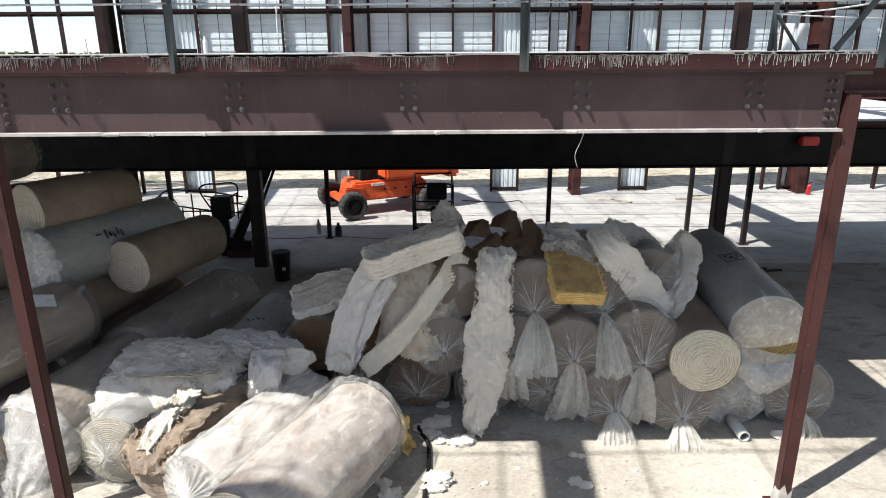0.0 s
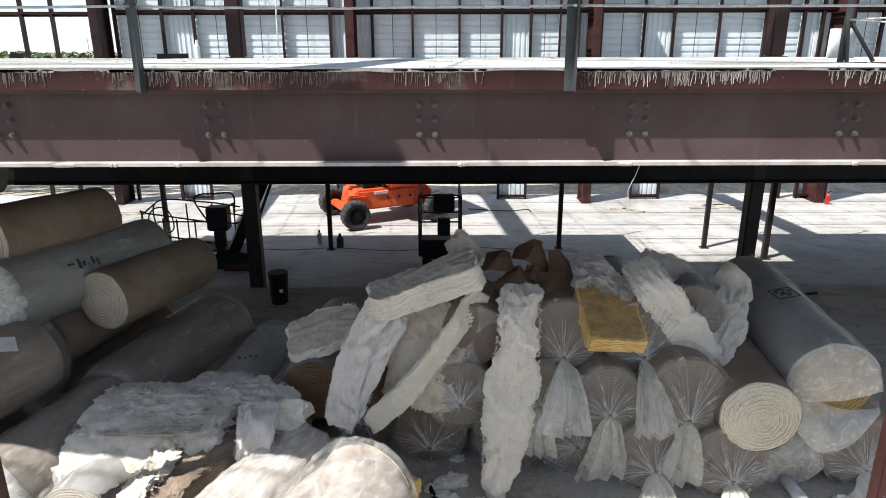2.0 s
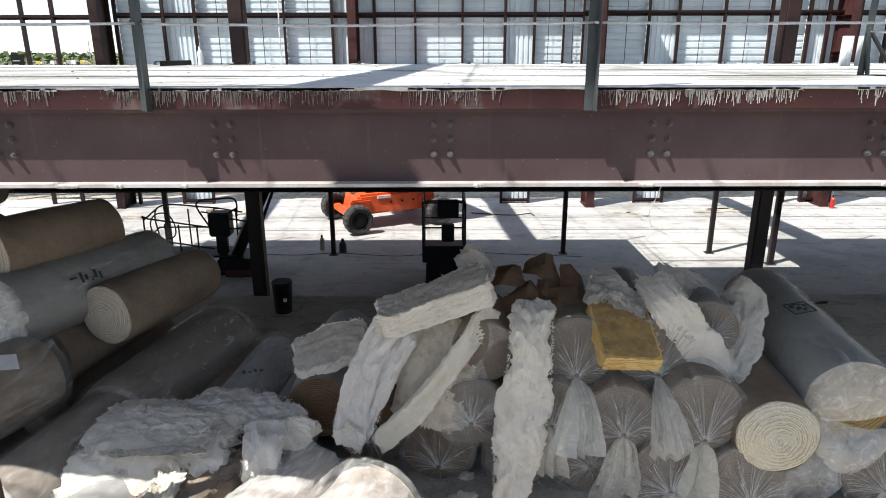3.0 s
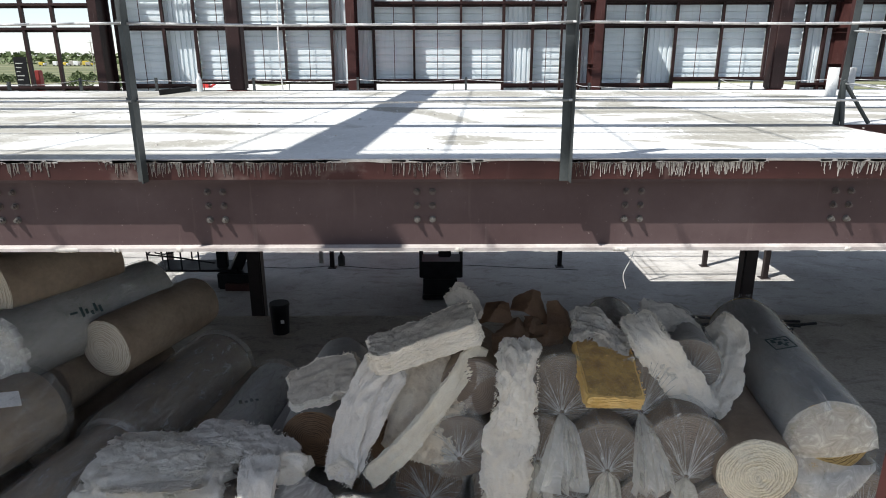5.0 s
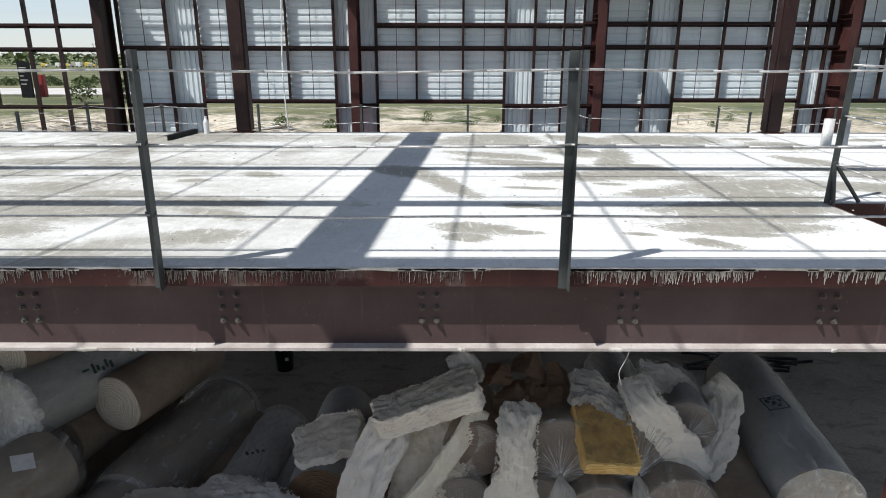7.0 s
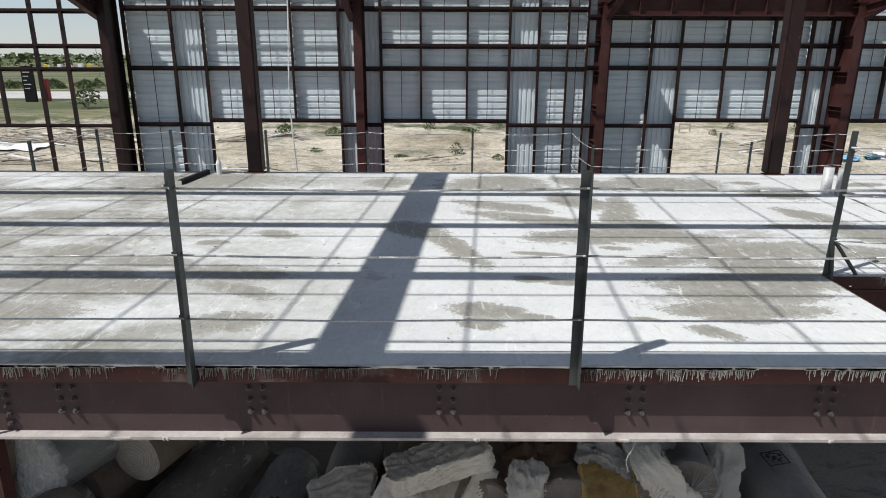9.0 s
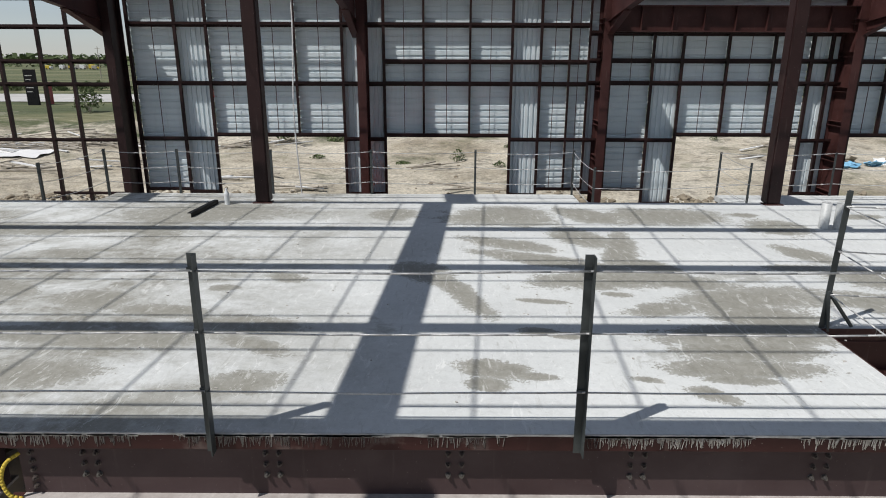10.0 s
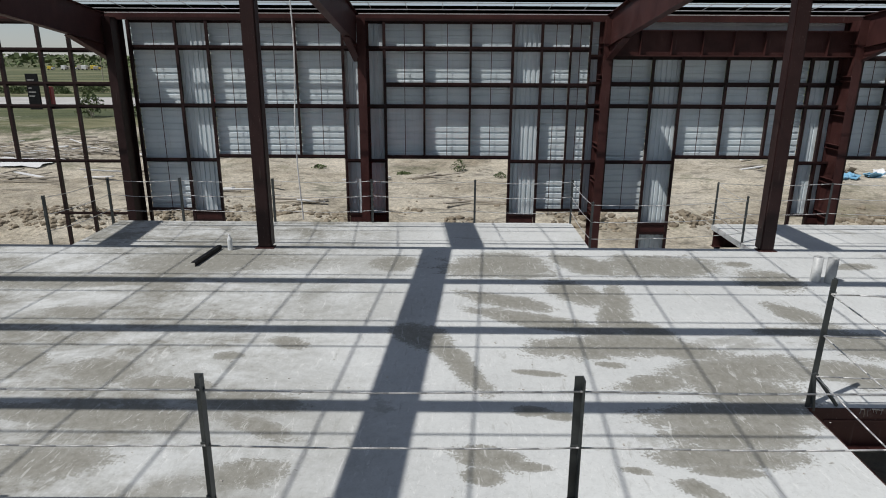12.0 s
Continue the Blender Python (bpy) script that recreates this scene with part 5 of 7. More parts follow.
bare((-1.40, 1.45, FLOOR + 0.27), (-1.28, 2.8, FLOOR + 0.27), 0.265, 47, "fibreglass roll on the floor under the marked roll", ROLL_GREY, COIL_BROWN, LEFT_GROUP)
bare((-2.02, 0.10, FLOOR + 0.30), (-1.50, 1.30, FLOOR + 0.32), 0.30, 48, "brown glass wool roll with its facing torn open", WOOL_BROWN, WOOL_BROWN, LEFT_GROUP, 0.16, 0.06)
bagged((-1.60, -0.18, FLOOR + 0.31), (-0.98, 1.12, FLOOR + 0.33), 0.31, 49, "white fibreglass roll in loose torn polythene on the floor", WOOL_BLOT, COIL_TAN, 0, cover=FILM_MILK, group=LEFT_GROUP, rough=0.06, crease=0.05)
bagged((-0.44, 0.66, FLOOR + 0.40), (-1.08, -0.80, FLOOR + 0.39), 0.385, 50, "plump white glass wool roll in clear polythene on the floor", WOOL_BLOT, COIL_WHITE, 0.10, 0.10, cover=FILM_HAZE, group=LEFT_GROUP, rough=0.09, crease=0.06)


def slip(parent, m, w, h, material, name="label", bars=0, ink=None):
    """A paper slip or printed mark laid on a roll, bent to nothing, with bars for what cannot be read."""
    bm = bmesh.new()
    box(bm, -w / 2, w / 2, -h / 2, h / 2, 0, 0.002, m)
    sl = local_part(name, bm, material, parent, "", False)
    for i in range(bars):
        b_ = bmesh.new()
        y = h * (0.36 - 0.72 * i / max(1, bars - 1))
        box(b_, -w * 0.4, w * (0.4 - 0.25 * (i % 3) / 2), y - h * 0.03, y + h * 0.03, 0.002, 0.004, m)
        ob = local_part("print_bar", b_, ink or INK, sl, "", False)
    return sl


def on_roll(ob, place, normal, turn=0.0):
    """The pose, in the roll's own frame, of a slip at a world place that faces normal."""
    z = Vector(normal).normalized()
    x = Vector((1, 0.2, 0)).cross(z).normalized().cross(z) * -1
    x = (x - z * x.dot(z)).normalized()
    y = z.cross(x)
    w = Matrix.Translation(place) @ Matrix((x, y, z)).transposed().to_4x4() @ pose(0, 0, 0, 0, 0, turn)
    return ob.matrix_basis.inverted() @ w


LOGO, LOGO_UP = (-3.172, 2.261, 1.74), (0.77, -0.38, 0.51)
EDGE = ((-0.1, 0.1, 0.09, 0.1), (-0.1, 0.1, -0.1, -0.09), (-0.1, -0.09, -0.1, 0.1), (0.09, 0.1, -0.1, 0.1))
PANEL = on_roll(big, (3.215, 1.96, 1.505), (-0.16, -0.05, 1), -8)
b = bmesh.new()
for x0, x1, y0, y1 in EDGE:
    box(b, x0, x1, y0, y1, 0.012, 0.016, PANEL)
local_part("printed_border", b, INK, big, "dark printed square", False)
rnd = random.Random(12)
b = bmesh.new()
for i in range(16):
    x, y = rnd.uniform(-0.075, 0.05), rnd.uniform(-0.075, 0.06)
    box(b, x, x + rnd.choice((0.012, 0.03)), y, y + rnd.choice((0.012, 0.03)), 0.012, 0.016, PANEL)
local_part("print_bar", b, INK, big, "", False)
b = bmesh.new()
for i in range(5):
    box(b, -0.10 + i * 0.045, -0.075 + i * 0.045, -0.05 + 0.02 * (i % 2), 0.05 - 0.03 * (i % 3), 0, 0.004, on_roll(logo_roll, LOGO, LOGO_UP, 30))
box(b, -0.2, -0.13, 0.0, 0.02, 0, 0.004, on_roll(logo_roll, LOGO, LOGO_UP, 30))
local_part("printed_mark", b, INK, logo_roll, "dark green printed mark", False)
b = bmesh.new()
for i in range(4):
    box(b, -0.11 + i * 0.055, -0.08 + i * 0.055, -0.02, 0.03 - 0.02 * (i % 2), 0, 0.004, on_roll(marked, (-1.80, 2.38, 0.698), (0.2, -0.1, 1.0), 20))
local_part("printed_mark", b, INK, marked, "dark printed mark", False)
tag_roll = [o for o in scene.objects if "white paper label" in str(o.get("label", ""))][0]
slip(tag_roll, on_roll(tag_roll, (-3.345, 1.205, 1.396), (0.52, -0.2, 0.83), 25), 0.17, 0.15, PAPER, "label", 0)


# ---- loose blankets of glass wool ----
def spline(pts, step):
    pts = [Vector(p) for p in pts]
    ext = [pts[0] * 2 - pts[1]] + pts + [pts[-1] * 2 - pts[-2]]
    out = []
    for i in range(1, len(ext) - 2):
        p0, p1, p2, p3 = ext[i - 1:i + 3]
        n_ = max(2, int((p2 - p1).length / step))
        for s in range(n_):
            t = s / n_
            out.append(0.5 * (2 * p1 + (p2 - p0) * t + (2 * p0 - 5 * p1 + 4 * p2 - p3) * t * t + (3 * p1 - p0 - 3 * p2 + p3) * t ** 3))
    out.append(pts[-1])
    return out


def blanket(pts, width, thick, side, material, label, seed, name="glass_wool_batt", category="insulation batt", group="loose batts", lump=0.012, fray=0.03, cup=0.0, fibres=400, crisp=0.04, layers=3, facing=None, tear=0.0):
    """A torn length of wool along pts: side is about the way its width runs; lump its unevenness; fray and tear its
    ragged rim; crisp the height of its creases; layers the laminae that show in its thickness; facing a top skin with
    shade in its colour."""
    line = spline(pts, 0.02)
    widths = width if isinstance(width, (tuple, list)) else (width, width)
    nw, nt = 26, 2 * layers + 1
    rows, frames, tops = [], [], []
    base = Vector(side).normalized()
    last = len(line) - 1
    for i, p in enumerate(line):
        t = i / last
        run = i * 0.02
        tang = (line[min(i + 1, last)] - line[max(i - 1, 0)]).normalized()
        s = (base - tang * base.dot(tang)).normalized()
        n_ = tang.cross(s)
        if n_.z < 0 and abs(n_.z) > abs(n_.y) or n_.y > 0 and abs(n_.y) >= abs(n_.z):
            n_ = -n_
        wk = min(len(widths) - 2, int(t * (len(widths) - 1)))
        w = widths[wk] + (widths[wk + 1] - widths[wk]) * (t * (len(widths) - 1) - wk)
        taper = min(1.0, 0.72 + 7 * min(t, 1 - t))
        ring = []
        for j in range(2 * nw + 2 * nt):
            if j < nw:
                u, v = -1 + 2 * j / (nw - 1), 1
            elif j < nw + nt:
                u, v = 1, 1 - 2 * (j - nw + 1) / (nt + 1)
            elif j < 2 * nw + nt:
                u, v = 1 - 2 * (j - nw - nt) / (nw - 1), -1
            else:
                u, v = -1, -1 + 2 * (j - 2 * nw - nt + 1) / (nt + 1)
            sg = 1 if u > 0 else -1
            rag = fray * (1.5 * wob((run * 4, sg * 4, 0), 1.1, seed + 2) + 0.8 * wob((run * 11, sg * 4, v), 1.1, seed) + 0.55 * wob((run * 27, sg * 4, v), 1.2, seed + 5) + 0.4 * wob((run * 61, sg * 4, v * 2), 1.3, seed)) * abs(u) ** 6
            rag -= tear * max(0.0, wob((run * 8, sg * 9, 2), 1.2, seed + 7)) * abs(u) ** 6
            if abs(u) == 1 and abs(v) < 1:
                rag += fray * 0.35 * (1 if (j % 2) else -0.6)
            q = p + s * (u * (w / 2) * taper + rag * sg)
            q += n_ * (v * thick / 2 * (0.8 + 0.2 * taper) + cup * u * u)
            crease = (abs(wob((run * 4.2, u * w * 4.5, 0), 1.3, seed + 3)) - 0.25) * crisp + (abs(wob((run * 11, u * w * 12, 4), 1.3, seed + 8)) - 0.25) * crisp * 0.45
            big_ = wob(q, 5.5, seed) * lump + wob(q, 17, seed + 1) * lump * 0.8 + wob(q, 44, seed + 4) * lump * 0.6
            q += n_ * (big_ - crease) * (1.0 if v > 0 else 0.5)
            ring.append(q)
        if i in (0, last):
            for j, q in enumerate(ring):
                ring[j] = q + tang * (1 if i else -1) * (fray * 1.2 * wob(q, 14, seed + 6) + fray * wob(q, 45, seed + 7) + (0.02 * (j % 2) if nw <= j else 0))
        rows.append(ring)
        tops.append([q + n_ * 0.004 for q in ring[1:nw - 1]])
        frames.append((p, s, n_, tang, w * taper))
    bm = grid_mesh(rows, True)
    bm.verts.ensure_lookup_table()
    k_ = 2 * nw + 2 * nt
    for q0 in (0, len(bm.verts) - k_):
        c0 = bm.verts.new(sum((bm.verts[q0 + j].co for j in range(k_)), Vector()) / k_)
        bm.verts.ensure_lookup_table()
        for j in range(k_):
            bm.faces.new((bm.verts[q0 + j], bm.verts[q0 + (j + 1) % k_], c0))
    bmesh.ops.recalc_face_normals(bm, faces=bm.faces[:])
    mid = line[len(line) // 2]
    ob = thing(name, (mid.x, mid.y, min(p.z for p in line)), label, category, group)
    body = part("blanket", bm, material, ob, soft=True)
    body.data.set_sharp_from_angle(angle=radians(48))
    # darker skin on top only, where the slab above keeps light off
    if facing:
        part("facing", grid_mesh(tops), facing, ob, "dusty facing skin", True)
    rnd = random.Random(seed)
    fb = bmesh.new()
    for _ in range(fibres * 2):
        p, s, n_, tang, w = frames[rnd.choice((0, last)) if rnd.random() < 0.25 else rnd.randrange(len(frames))]
        sg = rnd.choice((-1, 1))
        o = p + s * (sg * w / 2 * rnd.uniform(0.93, 1.03)) + n_ * rnd.uniform(-0.5, 0.5) * thick
        if rnd.random() < (0.06 if facing else 0.3):
            o = p + s * (w / 2 * rnd.uniform(-1, 1)) + n_ * thick * 0.5
        d = (s * sg * rnd.uniform(0.2, 1) + tang * rnd.uniform(-1, 1) + n_ * rnd.uniform(-0.6, 0.7)).normalized() * rnd.uniform(0.008, 0.034)
        e = tang * rnd.uniform(0.0015, 0.006)
        f = n_ * rnd.uniform(0.002, 0.005)
        mid_ = o + d * 0.55 + n_ * rnd.uniform(-0.008, 0.008)
        v0, v1, v2, v3 = fb.verts.new(o - e), fb.verts.new(o + e), fb.verts.new(mid_ + f), fb.verts.new(o + d)
        fb.faces.new((v0, v1, v2))
        fb.faces.new((v1, v3, v2))
        fb.faces.new((v0, v2, v3))
    tagged(part("frayed_edge", fb, material, body), kind="stuff")
    return ob


blanket([(0.77, 1.56, 1.72), (0.76, 1.38, 1.70), (0.74, 1.26, 1.57), (0.73, 1.21, 1.40), (0.70, 1.17, 1.10), (0.66, 1.13, 0.80), (0.62, 1.09, 0.50), (0.57, 1.03, 0.24), (0.56, 0.98, 0.13)], (0.29, 0.32, 0.34, 0.38, 0.38, 0.30, 0.16), 0.06, (1, 0, -0.02), WOOL,
        "long white glass wool strip hanging down the stack", 61, lump=0.028, fray=0.036, fibres=1100, crisp=0.06, layers=3, tear=0.07)
yellow = blanket([(1.49, 1.10, 1.42), (1.49, 1.36, 1.53), (1.48, 1.64, 1.66)], (0.46, 0.48), 0.125, (1, 0, -0.05), WOOL_YELLOW, "thick yellow glass wool batt lying on the stack", 62, lump=0.006, fray=0.010, fibres=220, crisp=0.012, layers=6, facing=WOOL_OCHRE_SHADED)

blanket([(1.80, 1.76, 1.86), (1.86, 1.48, 1.76), (2.05, 1.46, 1.52), (2.24, 1.44, 1.29), (2.40, 1.42, 1.12)], (0.30, 0.24), 0.09, (0.9, 0.1, 0.32), WOOL, "white glass wool batt folded over the stack", 63, lump=0.012, fray=0.035, fibres=620, crisp=0.03)
blanket([(2.40, 1.42, 1.12), (2.50, 1.55, 1.24), (2.63, 1.74, 1.42), (2.71, 1.90, 1.58), (2.66, 2.08, 1.68)], (0.20, 0.30), 0.075, (0.35, -0.85, -0.25), WOOL, "dusty white glass wool batt folded over the stack", 64, lump=0.014, fray=0.035, fibres=620, crisp=0.035)
blanket([(1.96, 1.98, 1.80), (2.20, 2.02, 1.74), (2.42, 1.96, 1.56), (2.54, 1.86, 1.38)], (0.30, 0.24), 0.06, (0.3, 0.8, 0.4), WOOL_GREY, "dusty grey wool flap behind the folded batt", 85, lump=0.014, fray=0.04, fibres=300, crisp=0.04, layers=2)
blanket([(0.41, 1.56, 1.92), (0.20, 1.53, 1.84), (-0.05, 1.52, 1.75), (-0.26, 1.50, 1.67), (-0.46, 1.49, 1.64)], (0.36, 0.30), 0.21, (0.02, 0.97, 0.22), WOOL, "thick white glass wool batt with dusty top skin", 65, lump=0.015, fray=0.025, fibres=700, crisp=0.035, layers=4, facing=WOOL_DUST_SHADED)
blanket([(0.33, 1.68, 1.90), (0.31, 1.78, 2.00), (0.22, 1.82, 2.08)], (0.30, 0.20), 0.05, (1, 0.05, 0.2), WOOL_GREY, "torn upright flap of the thick batt", 78, lump=0.012, fray=0.035, fibres=200, crisp=0.03, layers=2)
blanket([(-0.38, 1.47, 1.62), (-0.52, 1.34, 1.38), (-0.62, 1.20, 1.13), (-0.67, 1.09, 0.90), (-0.68, 1.04, 0.78)], (0.22, 0.27), 0.035, (1, -0.1, 0.2), WOOL_PALE, "grey white wool strip draped down the stack", 66, lump=0.010, fray=0.02, fibres=260, crisp=0.05, layers=2)
blanket([(-0.22, 1.42, 1.52), (-0.37, 1.28, 1.30), (-0.49, 1.17, 1.08), (-0.57, 1.07, 0.87)], (0.16, 0.17), 0.03, (1, -0.1, 0.35), WOOL_PALE, "second layer of the draped wool strip", 79, lump=0.010, fray=0.025, fibres=220, crisp=0.05, layers=2)
blanket([(-0.72, 1.07, 0.90), (-0.66, 1.06, 0.82), (-0.57, 1.05, 0.77)], (0.15, 0.20), 0.06, (-0.3, 0.1, 1), WOOL, "white torn fold at the foot of the draped strip", 80, lump=0.012, fray=0.03, fibres=200, crisp=0.02, layers=2)
blanket([(0.45, 1.52, 1.70), (0.25, 1.38, 1.46), (0.04, 1.25, 1.20), (-0.21, 1.12, 0.96), (-0.45, 1.03, 0.77)], (0.15, 0.19), 0.05, (0.75, 0.1, -0.6), WOOL_CREAM, "cream glass wool strip folded along the torn sheet", 67, lump=0.008, fray=0.018, fibres=260, crisp=0.03, layers=2)
blanket([(0.16, 1.60, 1.58), (0.05, 1.42, 1.30), (-0.03, 1.32, 1.02), (-0.10, 1.27, 0.78)], (0.62, 0.58), 0.03, (0.95, -0.02, -0.12), WOOL_STAIN, "brown-stained cream wool sheet leaning on the stack", 68, lump=0.010, fray=0.025, cup=-0.04, fibres=160, crisp=0.03, layers=2)
blanket([(-1.24, 1.84, 1.10), (-1.04, 1.86, 1.16), (-0.82, 1.86, 1.24), (-0.64, 1.84, 1.28)], (0.36, 0.42), 0.11, (0.1, 0.8, 0.55), WOOL, "wool scrap with dusty grey top lying over the brown roll", 69, lump=0.014, fray=0.03, fibres=360, crisp=0.03, facing=WOOL_DUST_SHADED)
blanket([(1.26, 1.72, 1.80), (1.42, 1.66, 1.82), (1.58, 1.60, 1.72), (1.70, 1.54, 1.66)], (0.26, 0.18), 0.07, (0.1, 0.8, 0.6), WOOL_GREY, "fluffy grey wool scrap above the yellow batt", 70, lump=0.035, fray=0.05, fibres=420, crisp=0.05)
blanket([(-2.14, 1.66, 0.74), (-2.12, 1.36, 0.81), (-2.14, 1.06, 0.81), (-2.18, 0.82, 0.73), (-2.22, 0.66, 0.58), (-2.24, 0.57, 0.42)], (1.10, 1.14, 1.06, 0.94), 0.10, (1, 0.08, -0.06), WOOL, "layered white glass wool blanket thrown over the floor rolls", 71, lump=0.022, fray=0.06, fibres=1500, crisp=0.05, layers=6, tear=0.12)
blanket([(-2.56, 0.98, 0.76), (-2.56, 0.84, 0.66), (-2.55, 0.74, 0.52), (-2.54, 0.68, 0.42)], (0.34, 0.20), 0.09, (1, 0.1, -0.05), WOOL, "torn corner of the white blanket hanging down", 81, lump=0.02, fray=0.06, fibres=420, crisp=0.025, layers=5, tear=0.06)
blanket([(-2.62, 1.20, 0.86), (-2.20, 1.16, 0.90), (-1.80, 1.10, 0.87)], (0.30, 0.36), 0.035, (0.1, 1, 0.05), WOOL, "loose white layer torn off the blanket", 82, lump=0.015, fray=0.06, fibres=420, crisp=0.03, layers=2, tear=0.08)
blanket([(-2.50, 0.90, 0.80), (-2.16, 0.86, 0.83), (-1.78, 0.92, 0.82)], (0.20, 0.26), 0.03, (0.1, 1, -0.4), WOOL, "loose white layer torn off the blanket", 83, lump=0.015, fray=0.06, fibres=420, crisp=0.03, layers=2, tear=0.08)
blanket([(-2.08, 1.66, 0.80), (-1.70, 1.54, 0.86), (-1.40, 1.38, 0.88), (-1.14, 1.24, 0.84)], (0.44, 0.36), 0.06, (0.4, 0.9, -0.12), WOOL_PALE, "white glass wool sheet lying against the marked roll", 72, lump=0.02, fray=0.045, fibres=480, crisp=0.03, layers=3)
blanket([(-1.34, 1.12, 0.90), (-1.31, 0.94, 0.87), (-1.31, 0.80, 0.76), (-1.33, 0.76, 0.62)], (0.30, 0.26), 0.08, (1, 0.05, -0.05), WOOL_PALE, "small white wool piece folded on the blanket", 73, lump=0.010, fray=0.015, fibres=160, crisp=0.05)
blanket([(-1.20, 1.12, 0.82), (-1.10, 1.12, 0.81), (-1.00, 1.10, 0.77)], (0.20, 0.26), 0.10, (0.1, 0.6, 0.8), WOOL, "torn end of a white wool blanket", 74, lump=0.014, fray=0.035, fibres=360, crisp=0.04)
blanket([(-1.60, 1.05, 0.70), (-1.78, 0.66, 0.70), (-1.94, 0.30, 0.69), (-2.04, 0.06, 0.60), (-2.06, 0.0, 0.44)], (0.40, 0.44), 0.03, (1, -0.4, -0.05), WOOL_BROWN, "brown shaggy wool layer lifting off the torn roll", 84, lump=0.02, fray=0.05, fibres=1000, crisp=0.06, layers=2, tear=0.08)
blanket([(-2.0, 0.86, 0.73), (-1.93, 0.52, 0.74), (-1.97, 0.26, 0.72), (-2.03, 0.05, 0.62)], (0.20, 0.16), 0.04, (1, 0.2, 0.1), WOOL_CREAM, "cream wool torn out of the brown roll", 75, lump=0.03, fray=0.05, fibres=260, crisp=0.06, tear=0.05)
blanket([(-0.12, 0.86, 0.36), (-0.10, 0.80, 0.20), (-0.04, 0.76, 0.12)], (0.16, 0.12), 0.06, (0.3, 1, 0), WOOL_YELLOW, "yellow wool scrap beside the plump roll", 76, lump=0.03, fray=0.04, fibres=160)


def layer_edges(ob, end, way, wide, thick, count, seed):
    """Split laminae standing out of the cut end of a batt; way points out of the end."""
    rnd = random.Random(seed)
    y = Vector(way).normalized()
    x = Vector((1, 0, -0.05)).normalized()
    z = x.cross(y).normalized()
    if z.z < 0:
        z = -z
    for i in range(count):
        c = Vector(end) + z * (thick * ((i + 0.5) / count - 0.5))
        h = thick / count * rnd.uniform(0.34, 0.46)
        rows = []
        for dz, out_ in ((-h, -0.02), (-h, 1), (h, 1), (h, -0.02)):
            rows.append([c + x * (wide * (j / 24 - 0.5) * rnd.uniform(0.995, 1.005)) + z * (dz + 0.003 * wob((j * 0.5, i, 2), 1.1, seed)) + y * (0.012 + 0.010 * wob((j * 0.35, i * 3, 0), 1.2, seed) + 0.004 * rnd.random() if out_ == 1 else -0.02) for j in range(25)])
        part("layer", grid_mesh(rows), WOOL_YELLOW, ob)


def kraft(pts, label, seed, bulge=0.05, fold=0.10, at=0.45, slant=0.2, roll=0.0):
    """A stiff paper sheet from four corners, bowed and broken along one fold, with a curled rim."""
    a, b_, c, d = (Vector(p) for p in pts)
    n_ = 14
    rows = []
    nrm = (b_ - a).cross(d - a).normalized()
    if nrm.z < 0:
        nrm = -nrm
    for i in range(n_ + 1):
        u = i / n_
        row = []
        for j in range(n_ + 1):
            v = j / n_
            p = a.lerp(b_, u).lerp(d.lerp(c, u), v)
            h = bulge * math.sin(math.pi * u) * math.sin(math.pi * v) - fold * abs(u - at - slant * (v - 0.5)) - roll * max(0.0, v - 0.7) ** 2 * 6
            h += 0.02 * wob((u * 1.6, v * 1.6, 0), 1.3, seed) + 0.004 * wob((u * 8, v * 8, 0), 1.5, seed)
            edge_ = 0.012 * wob((u * 5, v * 5, 3), 1.5, seed)
            row.append(p + nrm * h + (b_ - a).normalized() * edge_)
        rows.append(row)
    bm = grid_mesh(rows)
    bmesh.ops.solidify(bm, geom=bm.faces[:], thickness=0.004)
    ob = thing("kraft_sheet", a, label, "paper sheet", "kraft paper")
    sheet = part("sheet", bm, KRAFT, ob, soft=True)
    sheet.data.set_sharp_from_angle(angle=radians(18))


layer_edges(yellow, (1.49, 1.10, 1.42), (0, -0.26, -0.11), 0.44, 0.135, 6, 4)

KR = "stiff folded brown kraft paper facing on the stack"
kraft([(0.74, 1.86, 1.91), (1.14, 1.84, 1.78), (1.03, 2.02, 2.04), (0.81, 2.04, 2.00)], KR, 1, 0.02, 0.16, 0.45, 0.3)
kraft([(0.55, 1.66, 1.77), (0.86, 1.64, 1.73), (0.86, 1.80, 1.83), (0.74, 1.82, 1.85)], KR, 2, 0.03, 0.10, 0.55, -0.2)
kraft([(0.57, 1.60, 1.58), (0.87, 1.58, 1.63), (0.88, 1.68, 1.75), (0.55, 1.70, 1.74)], KR, 3, 0.02, 0.05, 0.50, 0.1)
kraft([(0.88, 1.62, 1.66), (1.19, 1.64, 1.63), (1.19, 1.76, 1.81), (0.88, 1.74, 1.80)], KR, 4, 0.03, 0.08, 0.50, 0.2)
kraft([(0.45, 1.76, 1.81), (0.74, 1.74, 1.85), (0.72, 1.92, 1.95), (0.51, 1.94, 1.97)], KR, 5, 0.02, 0.12, 0.50, 0.5)
kraft([(1.10, 1.76, 1.81), (1.35, 1.74, 1.60), (1.32, 1.96, 1.89), (1.10, 1.98, 1.95)], KR, 6, 0.02, 0.14, 0.50, -0.4)
kraft([(0.83, 1.70, 1.76), (0.97, 1.68, 1.75), (1.01, 1.82, 1.84), (0.86, 1.84, 1.86)], KR, 7, 0.02, 0.10, 0.40, 0.1)


